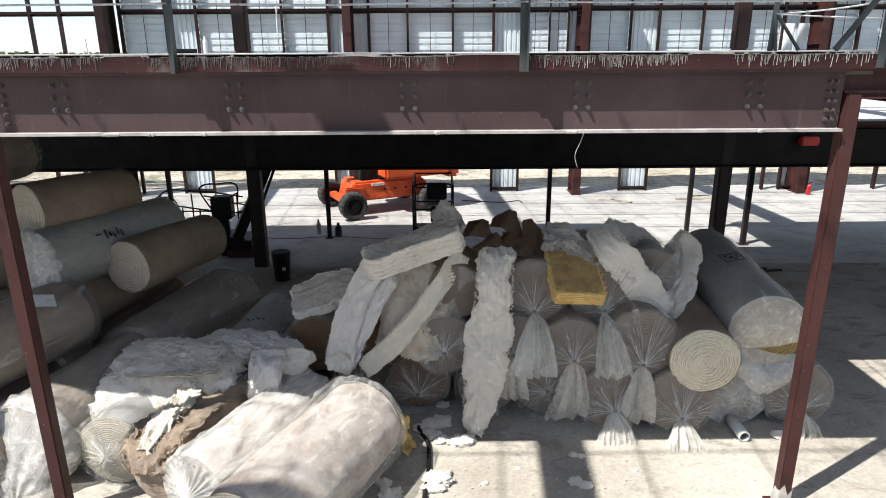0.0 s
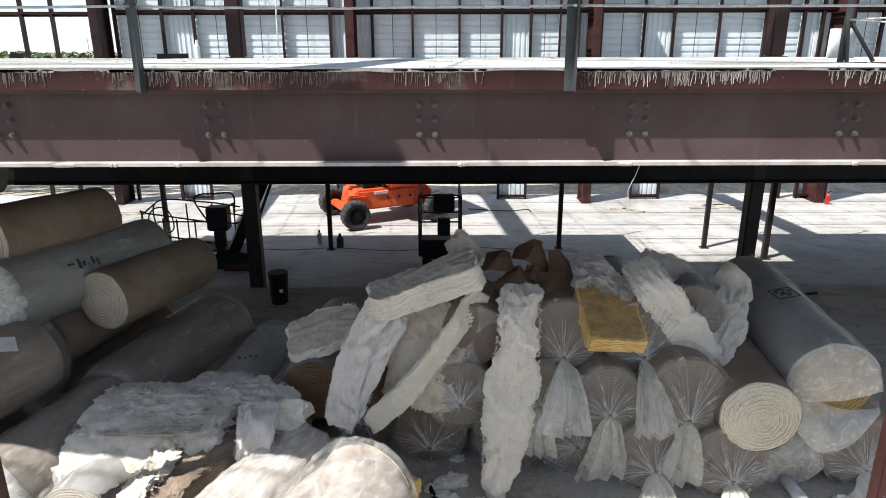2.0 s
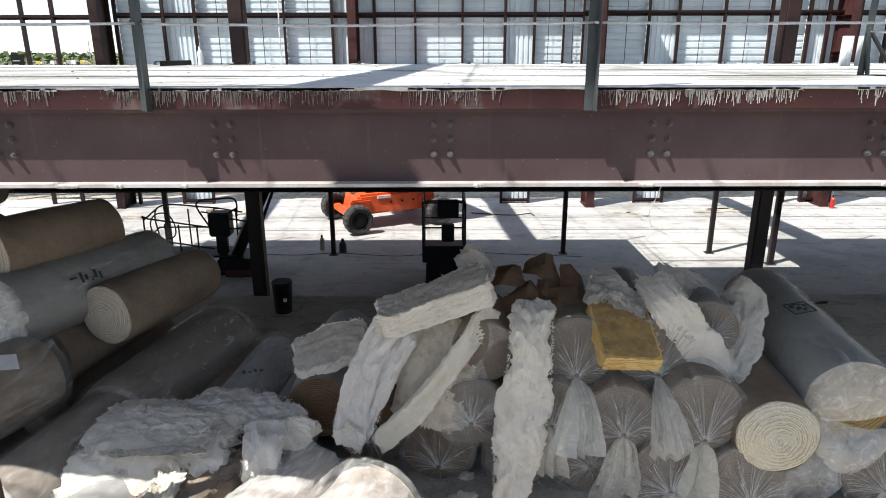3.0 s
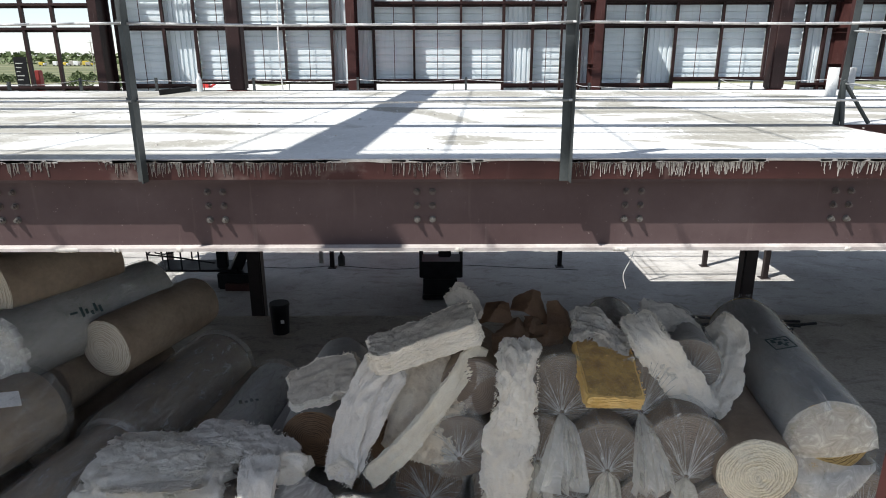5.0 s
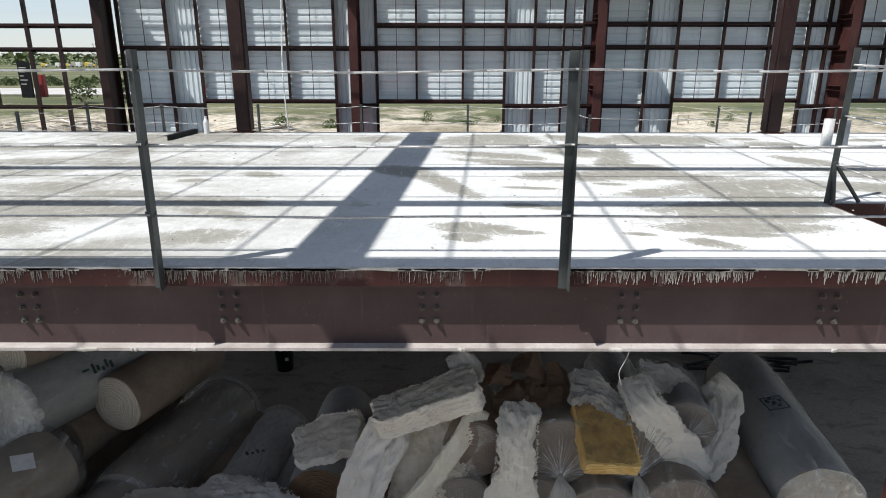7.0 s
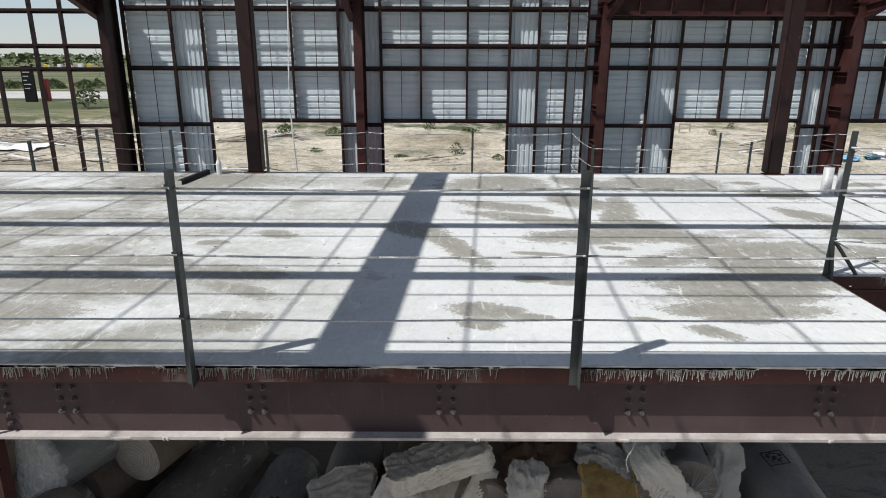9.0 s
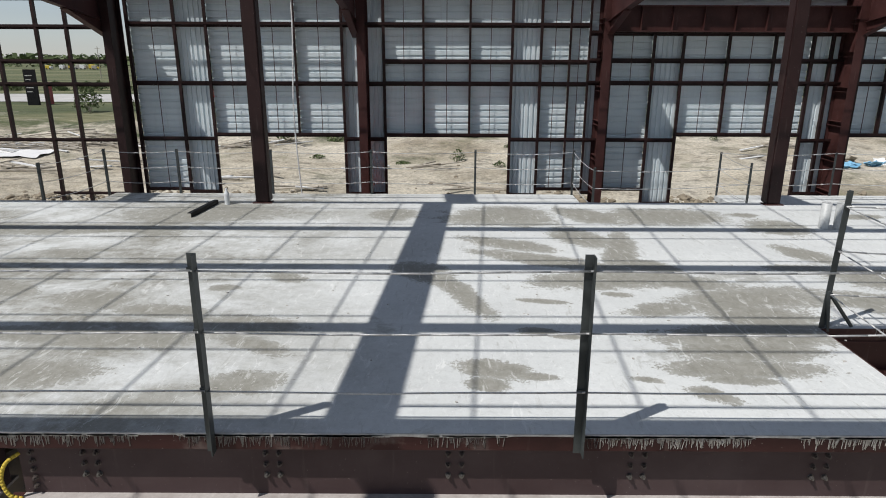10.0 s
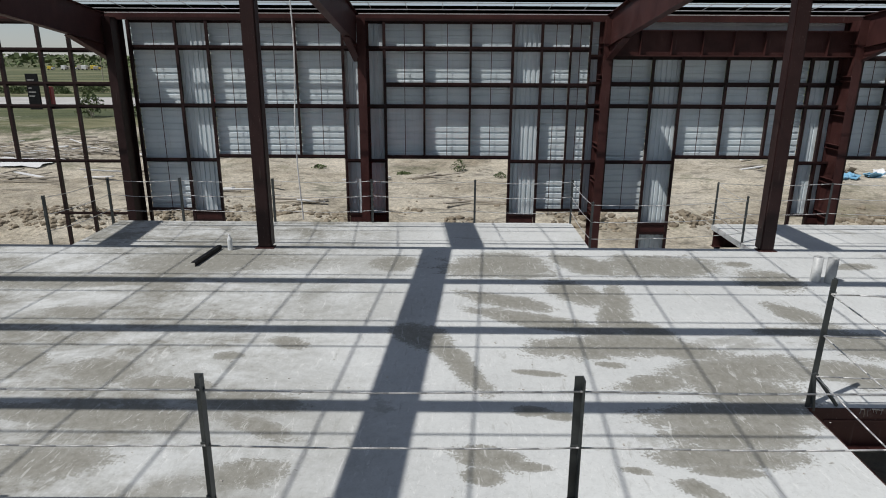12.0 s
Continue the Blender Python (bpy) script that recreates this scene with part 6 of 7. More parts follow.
def tuft(x, y, r, seed, material=None, z=FLOOR):
    """A torn lump of wool on the floor."""
    bm = bmesh.new()
    bmesh.ops.create_icosphere(bm, subdivisions=4, radius=1)
    for v in bm.verts:
        p = v.co.copy()
        k_ = r * (1 + 0.45 * wob(p, 1.7, seed) + 0.30 * wob(p, 4.5, seed) + 0.15 * wob(p, 11, seed))
        v.co = Vector((p.x * k_ * 1.25 + x, p.y * k_ + y, z + max(-0.002, (p.z + 0.45) * k_ * 0.5)))
    ob = thing("wool_tuft", (x, y, z), "torn white wool tuft on the floor", "wool scrap", "floor scraps")
    part("lump", bm, material or WOOL, ob, soft=True)


for i, (x, y, r) in enumerate(((0.20, 1.20, 0.10), (0.05, 1.12, 0.06), (0.14, 1.0, 0.08), (0.24, 0.92, 0.06), (0.44, 0.90, 0.085), (0.36, 0.88, 0.06), (0.22, 0.34, 0.10), (0.17, 0.24, 0.07), (-0.18, 0.16, 0.07), (-0.24, 0.30, 0.05),
                               (1.42, 0.68, 0.035), (1.48, 0.66, 0.03), (1.36, 0.30, 0.05), (1.44, 0.25, 0.045), (0.25, 1.55, 0.05), (3.4, 0.95, 0.06), (0.9, 0.5, 0.02), (1.9, 0.45, 0.02), (0.6, 0.3, 0.025))):
    tuft(x, y, r, i + 1)
rnd = random.Random(5)
bm = bmesh.new()
for _ in range(420):
    x, y = rnd.uniform(-0.3, 4.6), rnd.uniform(-0.6, 1.5)
    s = rnd.uniform(0.003, 0.012)
    box(bm, -s, s, -s * 0.7, s * 0.7, 0, s * 0.8, Matrix.Translation((x, y, FLOOR)) @ pose(0, 0, 0, 0, 0, rnd.uniform(0, 180)))
tagged(part("floor_crumbs", bm, CEMENT), "scattered crumbs of cement and dust on the floor", "debris", kind="stuff")

b = bmesh.new()
tube_path(b, spline([(0.02, 1.12, FLOOR + 0.03), (0.06, 1.0, FLOOR + 0.025), (0.12, 0.85, FLOOR + 0.022), (0.13, 0.5, FLOOR + 0.022), (0.10, 0.1, FLOOR + 0.022), (0.10, -0.3, FLOOR + 0.022)], 0.05), 0.02, 8)
part("hose", b, BLACK, thing("rubber_hose", (0.1, 0.4, FLOOR), "black ribbed rubber hose lying on the floor", "hose"), soft=True)
pipe = thing("plastic_pipe", (3.04, 0.95, FLOOR), "short grey plastic pipe lying on the floor", "pipe")
b = bmesh.new()
rows = []
for r, z in ((0.042, 0.0), (0.052, 0.0), (0.052, 0.34), (0.042, 0.34), (0.042, 0.0)):
    rows.append([Vector((3.03 + r * math.cos(a), 0.86 + z, FLOOR + 0.053 + r * math.sin(a))) for a in [2 * math.pi * i / 24 for i in range(24)]])
b.free()
part("pipe", grid_mesh(rows, True), PVC, pipe, soft=True)
bucket = thing("black_bin", (-2.25, 5.42, FLOOR), "black plastic bin on the dark floor", "bin")
b = bmesh.new()
c = bmesh.ops.create_cone(b, cap_ends=True, segments=20, radius1=0.12, radius2=0.145, depth=0.44)
bmesh.ops.translate(b, verts=c["verts"], vec=(-2.25, 5.42, FLOOR + 0.22))
part("tub", b, BLACK, bucket)
b = bmesh.new()
c = bmesh.ops.create_cone(b, cap_ends=True, segments=20, radius1=0.152, radius2=0.14, depth=0.03)
bmesh.ops.translate(b, verts=c["verts"], vec=(-2.25, 5.42, FLOOR + 0.455))
part("lid", b, BLACK, bucket)
part("sticker", boxes((-2.21, -2.16, 5.278, 5.29, FLOOR + 0.2, FLOOR + 0.25)), PAPER, bucket)
rnd = random.Random(9)
for i in range(9):
    x, y, a = 4.1 + rnd.random() * 1.9, 5.35 + rnd.random() * 0.55, rnd.uniform(-22, 22)
    b = bmesh.new()
    box(b, -0.3 - rnd.random() * 0.5, 0.4, -0.018, 0.018, 0, 0.03, Matrix.Translation((x, y, FLOOR)) @ pose(0, 0, 0, 0, 0, a))
    part("offcut", b, BLACK, thing("steel_offcut", (x, y, FLOOR), "dark steel offcut lying on the shaded floor", "offcut", "steel offcuts"))
b = bmesh.new()
tube_path(b, spline([(1.19, -0.045, 3.05), (1.16, -0.06, 2.97), (1.13, -0.05, 2.88), (1.15, -0.05, 2.80)], 0.02), 0.0022, 6)
part("wire", b, CABLE, thing("tie_wire", (1.16, -0.05, 2.8), "pale tie wire hanging from the edge beam", "wire"))
clampo = thing("red_beam_clamp", (6.1, BACK - 0.2, 2.1), "small red beam clamp on the rear beam", "clamp")
part("jaw", bevelled(boxes((5.98, 6.26, BACK - 0.3, BACK - 0.135, 2.08, 2.22)), 0.02, 2), RED, clampo)
strap = thing("yellow_strap", (-2.72, -0.16, 3.2), "yellow lifting strap round the column head", "strap")
b = bmesh.new()
tube_path(b, spline([(-2.62, -0.03, 3.34), (-2.68, -0.08, 3.30), (-2.71, -0.10, 3.2), (-2.68, -0.10, 3.09), (-2.62, -0.075, 3.045)], 0.02), 0.012, 8)
part("webbing", b, YELLOW, strap, soft=True)


# ---- machines on the lower floor ----
def wheel(parent, x, y, r, w, turn):
    """A lugged tyre and its rim, its axle along the turned x axis."""
    m = Matrix.Translation((x, y, REAR + r)) @ pose(0, 0, 0, 90, 0, turn)
    b = bmesh.new()
    prof = [(0.55, -0.42), (0.80, -0.5), (0.95, -0.42), (1.0, -0.25), (1.0, 0.25), (0.95, 0.42), (0.80, 0.5), (0.55, 0.42)]
    rows = []
    n_ = 36
    for i in range(n_ + 1):
        a = 2 * math.pi * i / n_
        lug = 1.0 if i % 2 else 0.955
        rows.append([m @ Vector((math.cos(a) * r * (p if p < 0.9 else p * lug), math.sin(a) * r * (p if p < 0.9 else p * lug), q * w)) for p, q in prof])
    b.free()
    b = grid_mesh(rows)
    tyre = part("wheel", b, TYRE, parent, "chunky black tyre")
    b = bmesh.new()
    for rr, z0, z1 in ((0.57, -0.30, 0.30), (0.30, -0.42, 0.42), (0.16, -0.50, 0.50)):
        c = bmesh.ops.create_cone(b, cap_ends=True, segments=20, radius1=rr * r, radius2=rr * r, depth=(z1 - z0) * w)
        bmesh.ops.transform(b, matrix=m, verts=c["verts"])
    part("rim", b, DARK_STEEL, tyre, "dark steel rim")


def boom_lift():
    """An orange boom lift: chassis on four wheels with hoods and a folded boom."""
    o = Vector((-2.21, 13.8, REAR))
    u, v = Vector((0.89, 0.456, 0)), Vector((-0.456, 0.89, 0))
    turn = math.degrees(math.atan2(u.y, u.x))
    c = o + u * 1.25 + v * 1.0
    ob = thing("boom_lift", c, "orange boom lift with chunky tyres parked on the lower floor", "boom lift")
    m = Matrix.Translation(c) @ pose(0, 0, 0, 0, 0, turn)

    def block(name, spec, material, taper=0.0, w=0.04, label=""):
        b = bmesh.new()
        vs = box(b, *spec)
        if taper:
            for q in vs:
                if q.co.z > (spec[4] + spec[5]) / 2:
                    q.co.x *= 1 - taper
                    q.co.y *= 1 - taper
        bevelled(b, w, 2)
        bmesh.ops.transform(b, matrix=m, verts=b.verts)
        return part(name, b, material, ob, label)

    block("chassis", (-1.15, 1.35, -0.62, 0.62, 0.42, 0.98), ORANGE, 0.10, 0.06)
    block("drive_motor", (-0.75, -0.35, -0.35, 0.35, 0.98, 1.35), BLACK, 0.05, 0.03)
    block("front_axle", (-1.36, -1.12, -0.85, 0.85, 0.34, 0.52), ORANGE)
    block("rear_axle", (1.12, 1.36, -0.85, 0.85, 0.34, 0.52), ORANGE)
    block("axle_arm", (-1.3, -0.7, -0.62, -0.42, 0.48, 0.86), ORANGE)
    block("axle_arm", (0.7, 1.3, -0.62, -0.42, 0.48, 0.86), ORANGE)
    block("turntable", (-0.2, 0.8, -0.5, 0.5, 0.985, 1.08), BLACK)
    block("engine_hood", (-0.20, 1.95, -1.0, -0.30, 1.06, 1.70), ORANGE, 0.05, 0.07)
    block("tank_hood", (-0.20, 1.95, 0.30, 1.0, 1.06, 1.70), ORANGE, 0.05, 0.07)
    block("counterweight", (1.85, 2.3, -0.95, 0.95, 0.95, 1.68), ORANGE, 0.04, 0.09)
    block("boom", (-1.6, 1.8, -0.16, 0.16, 1.72, 2.05), ORANGE)
    block("name_plate", (-0.50, -0.10, -0.605, -0.575, 0.84, 0.92), PAPER, 0, 0.004)
    for sx in (-1.25, 1.25):
        for sy in (-1.0, 1.0):
            q = m @ Vector((sx, sy, 0))
            wheel(ob, q.x, q.y, 0.415, 0.34, turn)
    for i in range(4):
        b = bmesh.new()
        rod(b, m @ Vector((-0.1 + 0.35 * i, -0.58, 0.72)), m @ Vector((-0.1 + 0.35 * i, -0.63, 0.72)), 0.03, 10)
        part("cap", b, BLACK, ob)


boom_lift()


def hoop(parent, pts, r=0.019, name="rail"):
    b = bmesh.new()
    tube_path(b, spline(pts, 0.06), r, 7)
    part(name, b, BLACK, parent, soft=True)


def work_basket_end():
    """A lift platform seen from its short end."""
    x0, x1, y0, y1, z0 = -0.33, 0.56, 9.75, 11.3, -0.55
    ob = thing("work_platform", (0.1, 10.2, REAR), "black tubular lift platform standing lowered on the floor", "lift platform", "lift platforms")
    part("tray", boxes((x0, x1, y0, y1, z0 - 0.05, z0)), BLACK, ob)
    part("toe_board", boxes((x0, x1, y0 - 0.012, y0, z0, z0 + 0.32)), BLACK, ob)
    for x in (x0, x1):
        for y in (y0, (y0 + y1) / 2, y1):
            b = bmesh.new()
            rod(b, (x, y, z0 - 0.03), (x, y, z0 + 1.25), 0.02, 8)
            part("upright", b, BLACK, ob)
    for z in (0.55, 0.9, 1.25):
        hoop(ob, [(x0, y0, z0 + z), (x0, y1, z0 + z)])
        hoop(ob, [(x1, y0, z0 + z), (x1, y1, z0 + z)])
        hoop(ob, [(x0, y1, z0 + z), (x1, y1, z0 + z)])
    hoop(ob, [(x0, y0, z0 + 1.22), (x0 + 0.1, y0 - 0.05, z0 + 1.3), (x1 - 0.1, y0 - 0.05, z0 + 1.3), (x1, y0, z0 + 1.22)])
    hoop(ob, [(x0, y0, z0 + 0.72), (x1, y0, z0 + 0.72)])
    part("console", bevelled(boxes((-0.02, 0.42, y0 - 0.06, y0 + 0.16, z0 + 0.95, z0 + 1.3)), 0.02, 2), BLACK, ob)
    part("console_box", bevelled(boxes((0.06, 0.33, y0 - 0.04, y0 + 0.12, z0 + 0.42, z0 + 0.80)), 0.02, 2), BLACK, ob)
    part("support", bevelled(boxes((x0 + 0.06, x1 - 0.10, y0 - 0.02, y0 + 0.6, z0 - 0.44, z0 - 0.05)), 0.03, 2), BLACK, ob)
    part("skid", bevelled(boxes((x0 + 0.04, x1 - 0.2, y0 - 0.04, y0 + 0.7, REAR, z0 - 0.44)), 0.02, 1), BLACK, ob)
    b = bmesh.new()
    rod(b, (x0 + 0.12, y0 + 0.1, REAR), (x0 + 0.2, y0 + 0.1, z0 - 0.28), 0.05, 8)
    part("foot", b, BLACK, ob)
    b = bmesh.new()
    rod(b, (x0 + 0.4, y1 - 0.2, REAR), (x0 + 0.4, y1 - 0.2, z0 - 0.05), 0.06, 8)
    part("foot", b, BLACK, ob)


work_basket_end()


def work_basket_side():
    """A lift platform seen from its long side, with its console and jib."""
    y, yb = 10.5, 11.25
    x0, x1, z0, zt = -6.5, -4.55, -0.66, 0.16
    ob = thing("work_platform", (-5.2, 10.8, REAR), "black tubular lift platform on its jib with a control console", "lift platform", "lift platforms")
    part("tray", boxes((x0, x1, y, yb, z0 - 0.05, z0)), BLACK, ob)
    hoop(ob, [(x0, y, z0), (x0, y, zt + 0.02), (x0 + 0.1, y, zt + 0.03), (-5.1, y, zt - 0.16), (x1, y, zt - 0.2)])
    hoop(ob, [(x0, y, -0.30), (-5.9, y, -0.36), (-5.0, y, -0.50)])
    hoop(ob, [(x0, yb, z0), (x0, yb, zt + 0.1), (-5.4, yb, zt + 0.12), (x1, yb, zt)])
    hoop(ob, [(x0, yb, -0.2), (-5.4, yb, -0.2), (x1, yb, -0.25)])
    hoop(ob, [(x0, y, zt), (x0, yb, zt + 0.1)])
    hoop(ob, [(x0, y, -0.3), (x0, yb, -0.2)])
    hoop(ob, [(-6.3, y - 0.02, -0.25), (-6.35, y - 0.02, 0.10), (-6.2, y - 0.02, 0.30), (-5.95, y - 0.02, 0.30), (-5.82, y - 0.02, 0.05), (-5.85, y - 0.02, -0.2), (-6.1, y - 0.02, -0.28), (-6.3, y - 0.02, -0.25)], 0.016, "gate")
    for x in (-6.05, -5.75, -5.35):
        b = bmesh.new()
        rod(b, (x, y, z0), (x, y, zt - 0.08 - 0.08 * (x + 6.05)), 0.018, 7)
        part("upright", b, BLACK, ob)
    for x in (-5.8, -5.2, -4.7):
        b = bmesh.new()
        rod(b, (x, yb, z0), (x, yb, zt + 0.08), 0.018, 7)
        part("upright", b, BLACK, ob)
    hoop(ob, [(-5.0, y, -0.1), (-5.3, y, 0.45), (-5.2, y, 0.60), (-4.9, y, 0.63), (-4.55, y + 0.3, 0.55), (-4.55, y + 0.3, 0.1)], 0.02, "console_guard")
    hoop(ob, [(-5.22, y, 0.35), (-4.75, y, 0.28), (-4.55, y + 0.3, 0.35)], 0.018, "console_guard")
    b = bmesh.new()
    vs = box(b, -5.08, -4.62, y - 0.05, y + 0.30, -0.22, 0.32)
    box(b, -4.98, -4.74, y + 0.05, y + 0.22, -0.66, -0.22)
    bevelled(b, 0.03, 2)
    part("console", b, BLACK, ob)
    hoop(ob, [(-4.7, y + 0.1, 0.18), (-4.2, y + 0.1, 0.08), (-4.25, y + 0.3, -0.05), (-4.6, y + 0.3, -0.12)], 0.018)
    b = bmesh.new()
    m_, ln = along((-4.62, 10.7, -0.75), (-3.55, 11.1, 1.55))
    box(b, -0.13, 0.13, -0.12, 0.12, 0, ln, m_)
    part("jib", bevelled(b, 0.015, 1), BLACK, ob)
    b = bmesh.new()
    rod(b, (-4.2, 10.6, -0.55), (-3.45, 10.9, 1.35), 0.035, 8)
    part("cylinder", b, BLACK, ob)
    part("mast_foot", bevelled(boxes((-4.95, -4.2, 10.4, 11.3, REAR, -0.72)), 0.03, 2), BLACK, ob)
    part("base_plate", boxes((-4.75, -4.1, 10.3, 10.7, REAR + 0.001, REAR + 0.16)), PRIMER, ob)


work_basket_side()
ext = thing("fire_extinguisher", (12.55, 16.75, REAR), "small red fire extinguisher beside the far column", "extinguisher")
b = bmesh.new()
rod(b, (12.55, 16.75, REAR), (12.55, 16.75, REAR + 0.30), 0.07, 14)
rod(b, (12.55, 16.75, REAR + 0.30), (12.55, 16.75, REAR + 0.35), 0.068, 14, 0.025)
part("cylinder", b, RED, ext)
b = bmesh.new()
rod(b, (12.55, 16.75, REAR + 0.35), (12.55, 16.75, REAR + 0.40), 0.02, 8)
rod(b, (12.51, 16.75, REAR + 0.40), (12.62, 16.72, REAR + 0.42), 0.012, 6)
part("valve", b, BLACK, ext)
for x, y, r, h in ((-2.95, 12.35, 0.06, 0.26), (-2.40, 12.15, 0.09, 0.22)):
    jug = thing("water_jug", (x, y, REAR), "small dusty container on the lower floor", "container", "floor containers")
    b = bmesh.new()
    rod(b, (x, y, REAR), (x, y, REAR + h), r, 12)
    rod(b, (x, y, REAR + h), (x, y, REAR + h + 0.08), r, 12, r * 0.4)
    part("body", b, TYRE if r > 0.07 else RIM, jug)
    b = bmesh.new()
    rod(b, (x, y, REAR + h + 0.08), (x, y, REAR + h + 0.13), r * 0.42, 10)
    part("cap", b, BLACK, jug)
b = bmesh.new()
tube_path(b, spline([(-5.0, 12.1, REAR + 0.006), (-3.6, 11.9, REAR + 0.006), (-2.5, 12.05, REAR + 0.006), (-1.0, 11.8, REAR + 0.006), (0.5, 12.1, REAR + 0.006), (2.0, 11.9, REAR + 0.006), (3.5, 11.7, REAR + 0.006)], 0.12), 0.006, 6)
part("cord", b, BLACK, thing("power_cord", (0, 12, REAR), "dark power cord lying across the lower floor", "cord"))
b = bmesh.new()
tube_path(b, spline([(1.0, 16.2, REAR + 0.015), (2.2, 15.9, REAR + 0.015), (2.8, 16.1, REAR + 0.015), (2.9, 15.8, REAR + 0.015)], 0.1), 0.014, 6)
part("rope", b, BLACK, thing("dropped_rope", (2, 16, REAR), "dark rope dropped on the sunlit floor", "rope"))
rnd = random.Random(21)
for x, y, n_ in ((-9.6, 15.5, 5), (-6.6, 16.3, 4), (8.9, 16.5, 5), (5.6, 16.0, 2)):
    for i in range(n_):
        px_, py_ = x + rnd.uniform(-0.6, 0.6), y + rnd.uniform(-0.4, 0.4)
        b = bmesh.new()
        box(b, -rnd.uniform(0.2, 0.5), rnd.uniform(0.2, 0.5), -0.07, 0.07, 0, 0.05, Matrix.Translation((px_, py_, REAR)) @ pose(0, 0, 0, 0, 0, rnd.uniform(-40, 40)))
        part("board", b, TIMBER, thing("scrap_board", (px_, py_, REAR), "short weathered scrap board on the floor", "board", "scrap boards"))

# ---- small things on the mezzanine ----
bar = thing("steel_angle", (-3.45, 5.6, SLAB), "dark steel angle offcut lying on the slab", "steel angle")
b = bmesh.new()
m_, ln = along((-3.50, 5.16, SLAB + 0.004), (-3.42, 6.02, SLAB + 0.004))
box(b, -0.004, 0.004, -0.06, 0.06, 0, ln, m_)
box(b, 0.0, 0.055, 0.052, 0.06, 0, ln, m_)
part("angle", b, BLACK, bar)
bot = thing("water_bottle", (-3.27, 5.98, SLAB), "clear plastic water bottle standing on the slab", "bottle")
b = bmesh.new()
rod(b, (-3.27, 5.98, SLAB), (-3.27, 5.98, SLAB + 0.16), 0.038, 14)
rod(b, (-3.27, 5.98, SLAB + 0.16), (-3.27, 5.98, SLAB + 0.22), 0.038, 14, 0.014)
part("body", b, CLEAR, bot, soft=False)
b = bmesh.new()
rod(b, (-3.27, 5.98, SLAB + 0.22), (-3.27, 5.98, SLAB + 0.245), 0.016, 10)
part("cap", b, PAPER, bot)
for x, y, r, mtl in ((4.90, 4.72, 0.062, PVC), (5.06, 4.66, 0.066, GALV)):
    p_ = thing("pipe_sleeve", (x, y, SLAB), "short plastic pipe sleeve standing out of the slab", "pipe", "pipe sleeves")
    rows = []
    for rr, z in ((r, 0), (r, 0.34), (r * 0.86, 0.34), (r * 0.86, 0.05)):
        rows.append([(x + rr * math.cos(a), y + rr * math.sin(a), SLAB + z) for a in [2 * math.pi * i / 20 for i in range(20)]])
    part("sleeve", grid_mesh(rows, True), mtl if mtl is PVC else surface("grey_sleeve", (0.3, 0.31, 0.31), (0.42, 0.43, 0.43), 4, 0.5), p_, soft=True)
rnd = random.Random(33)
bm = bmesh.new()
for _ in range(150):
    x, y, s = rnd.uniform(-4.5, 5), rnd.uniform(0.1, 6), rnd.uniform(0.003, 0.012)
    box(bm, -s, s, -s * 0.6, s * 0.6, 0, s * 0.6, Matrix.Translation((x, y, SLAB)) @ pose(0, 0, 0, 0, 0, rnd.uniform(0, 180)))
tagged(part("slab_crumbs", bm, CEMENT), "scattered cement crumbs on the slab", "debris", kind="stuff")


# ---- outside ----
def ground_z(x, y):
    k_ = min(1.0, (y - 18.4) / 8.0) * max(0.12, 1 - max(0.0, y - 68) / 25)
    z = GROUND + k_ * (0.55 * wob((x, y, 0), 0.11) + 0.22 * wob((x, y, 3), 0.45) + 0.10 * wob((x, y, 5), 1.3))
    if -60 < x < 40:
        z += 0.75 * math.exp(-((y - 25.6) / 1.4) ** 2) * (0.45 + 0.85 * wob((x, 0, 1), 0.5)) + 0.16 * abs(wob((x * 0.4 + y, y * 1.6 - x * 0.5, 7), 0.35)) * min(1.0, (y - 18.4) / 3)
    return z - 0.005 * max(0.0, y - 60)


def bush(x, y, r, h, seed, label="green scrub bush growing on the dirt", name="bush", category="bush", group="scrub"):
    rnd_ = random.Random(seed)
    z = ground_z(x, y)
    ob = thing(name, (x, y, z), label, category, group)
    b = bmesh.new()
    n_ = int(120 + 260 * min(1, r / 2)) if r < 2.6 else 900
    for _ in range(n_):
        a, q, t = rnd_.uniform(0, 6.28), math.sqrt(rnd_.random()), rnd_.random()
        rad = r * q * (1 - 0.55 * t * t) * (0.75 + 0.4 * wob((math.cos(a), math.sin(a), t), 1.6, seed))
        c = Vector((x + rad * math.cos(a), y + rad * math.sin(a), z + h * (0.08 + 0.9 * t * (1.1 - 0.4 * q))))
        s = r * (rnd_.uniform(0.06, 0.15) if r < 2.6 else rnd_.uniform(0.035, 0.09))
        d1 = Vector((rnd_.uniform(-1, 1), rnd_.uniform(-1, 1), rnd_.uniform(-0.4, 1))).normalized() * s
        d2 = Vector((rnd_.uniform(-1, 1), rnd_.uniform(-1, 1), rnd_.uniform(-1, 1))).normalized() * s * 0.6
        vs = [b.verts.new(c + d1), b.verts.new(c + d2), b.verts.new(c - d1 * 0.6), b.verts.new(c - d2)]
        b.faces.new(vs)
    part("foliage", b, LEAF, ob)
    b = bmesh.new()
    for i in range(5):
        a = i * 1.3
        rod(b, (x, y, z - 0.1), (x + 0.45 * r * math.cos(a), y + 0.45 * r * math.sin(a), z + h * 0.6), 0.02 * h + 0.01, 5, 0.008)
    part("stems", b, TIMBER, ob)


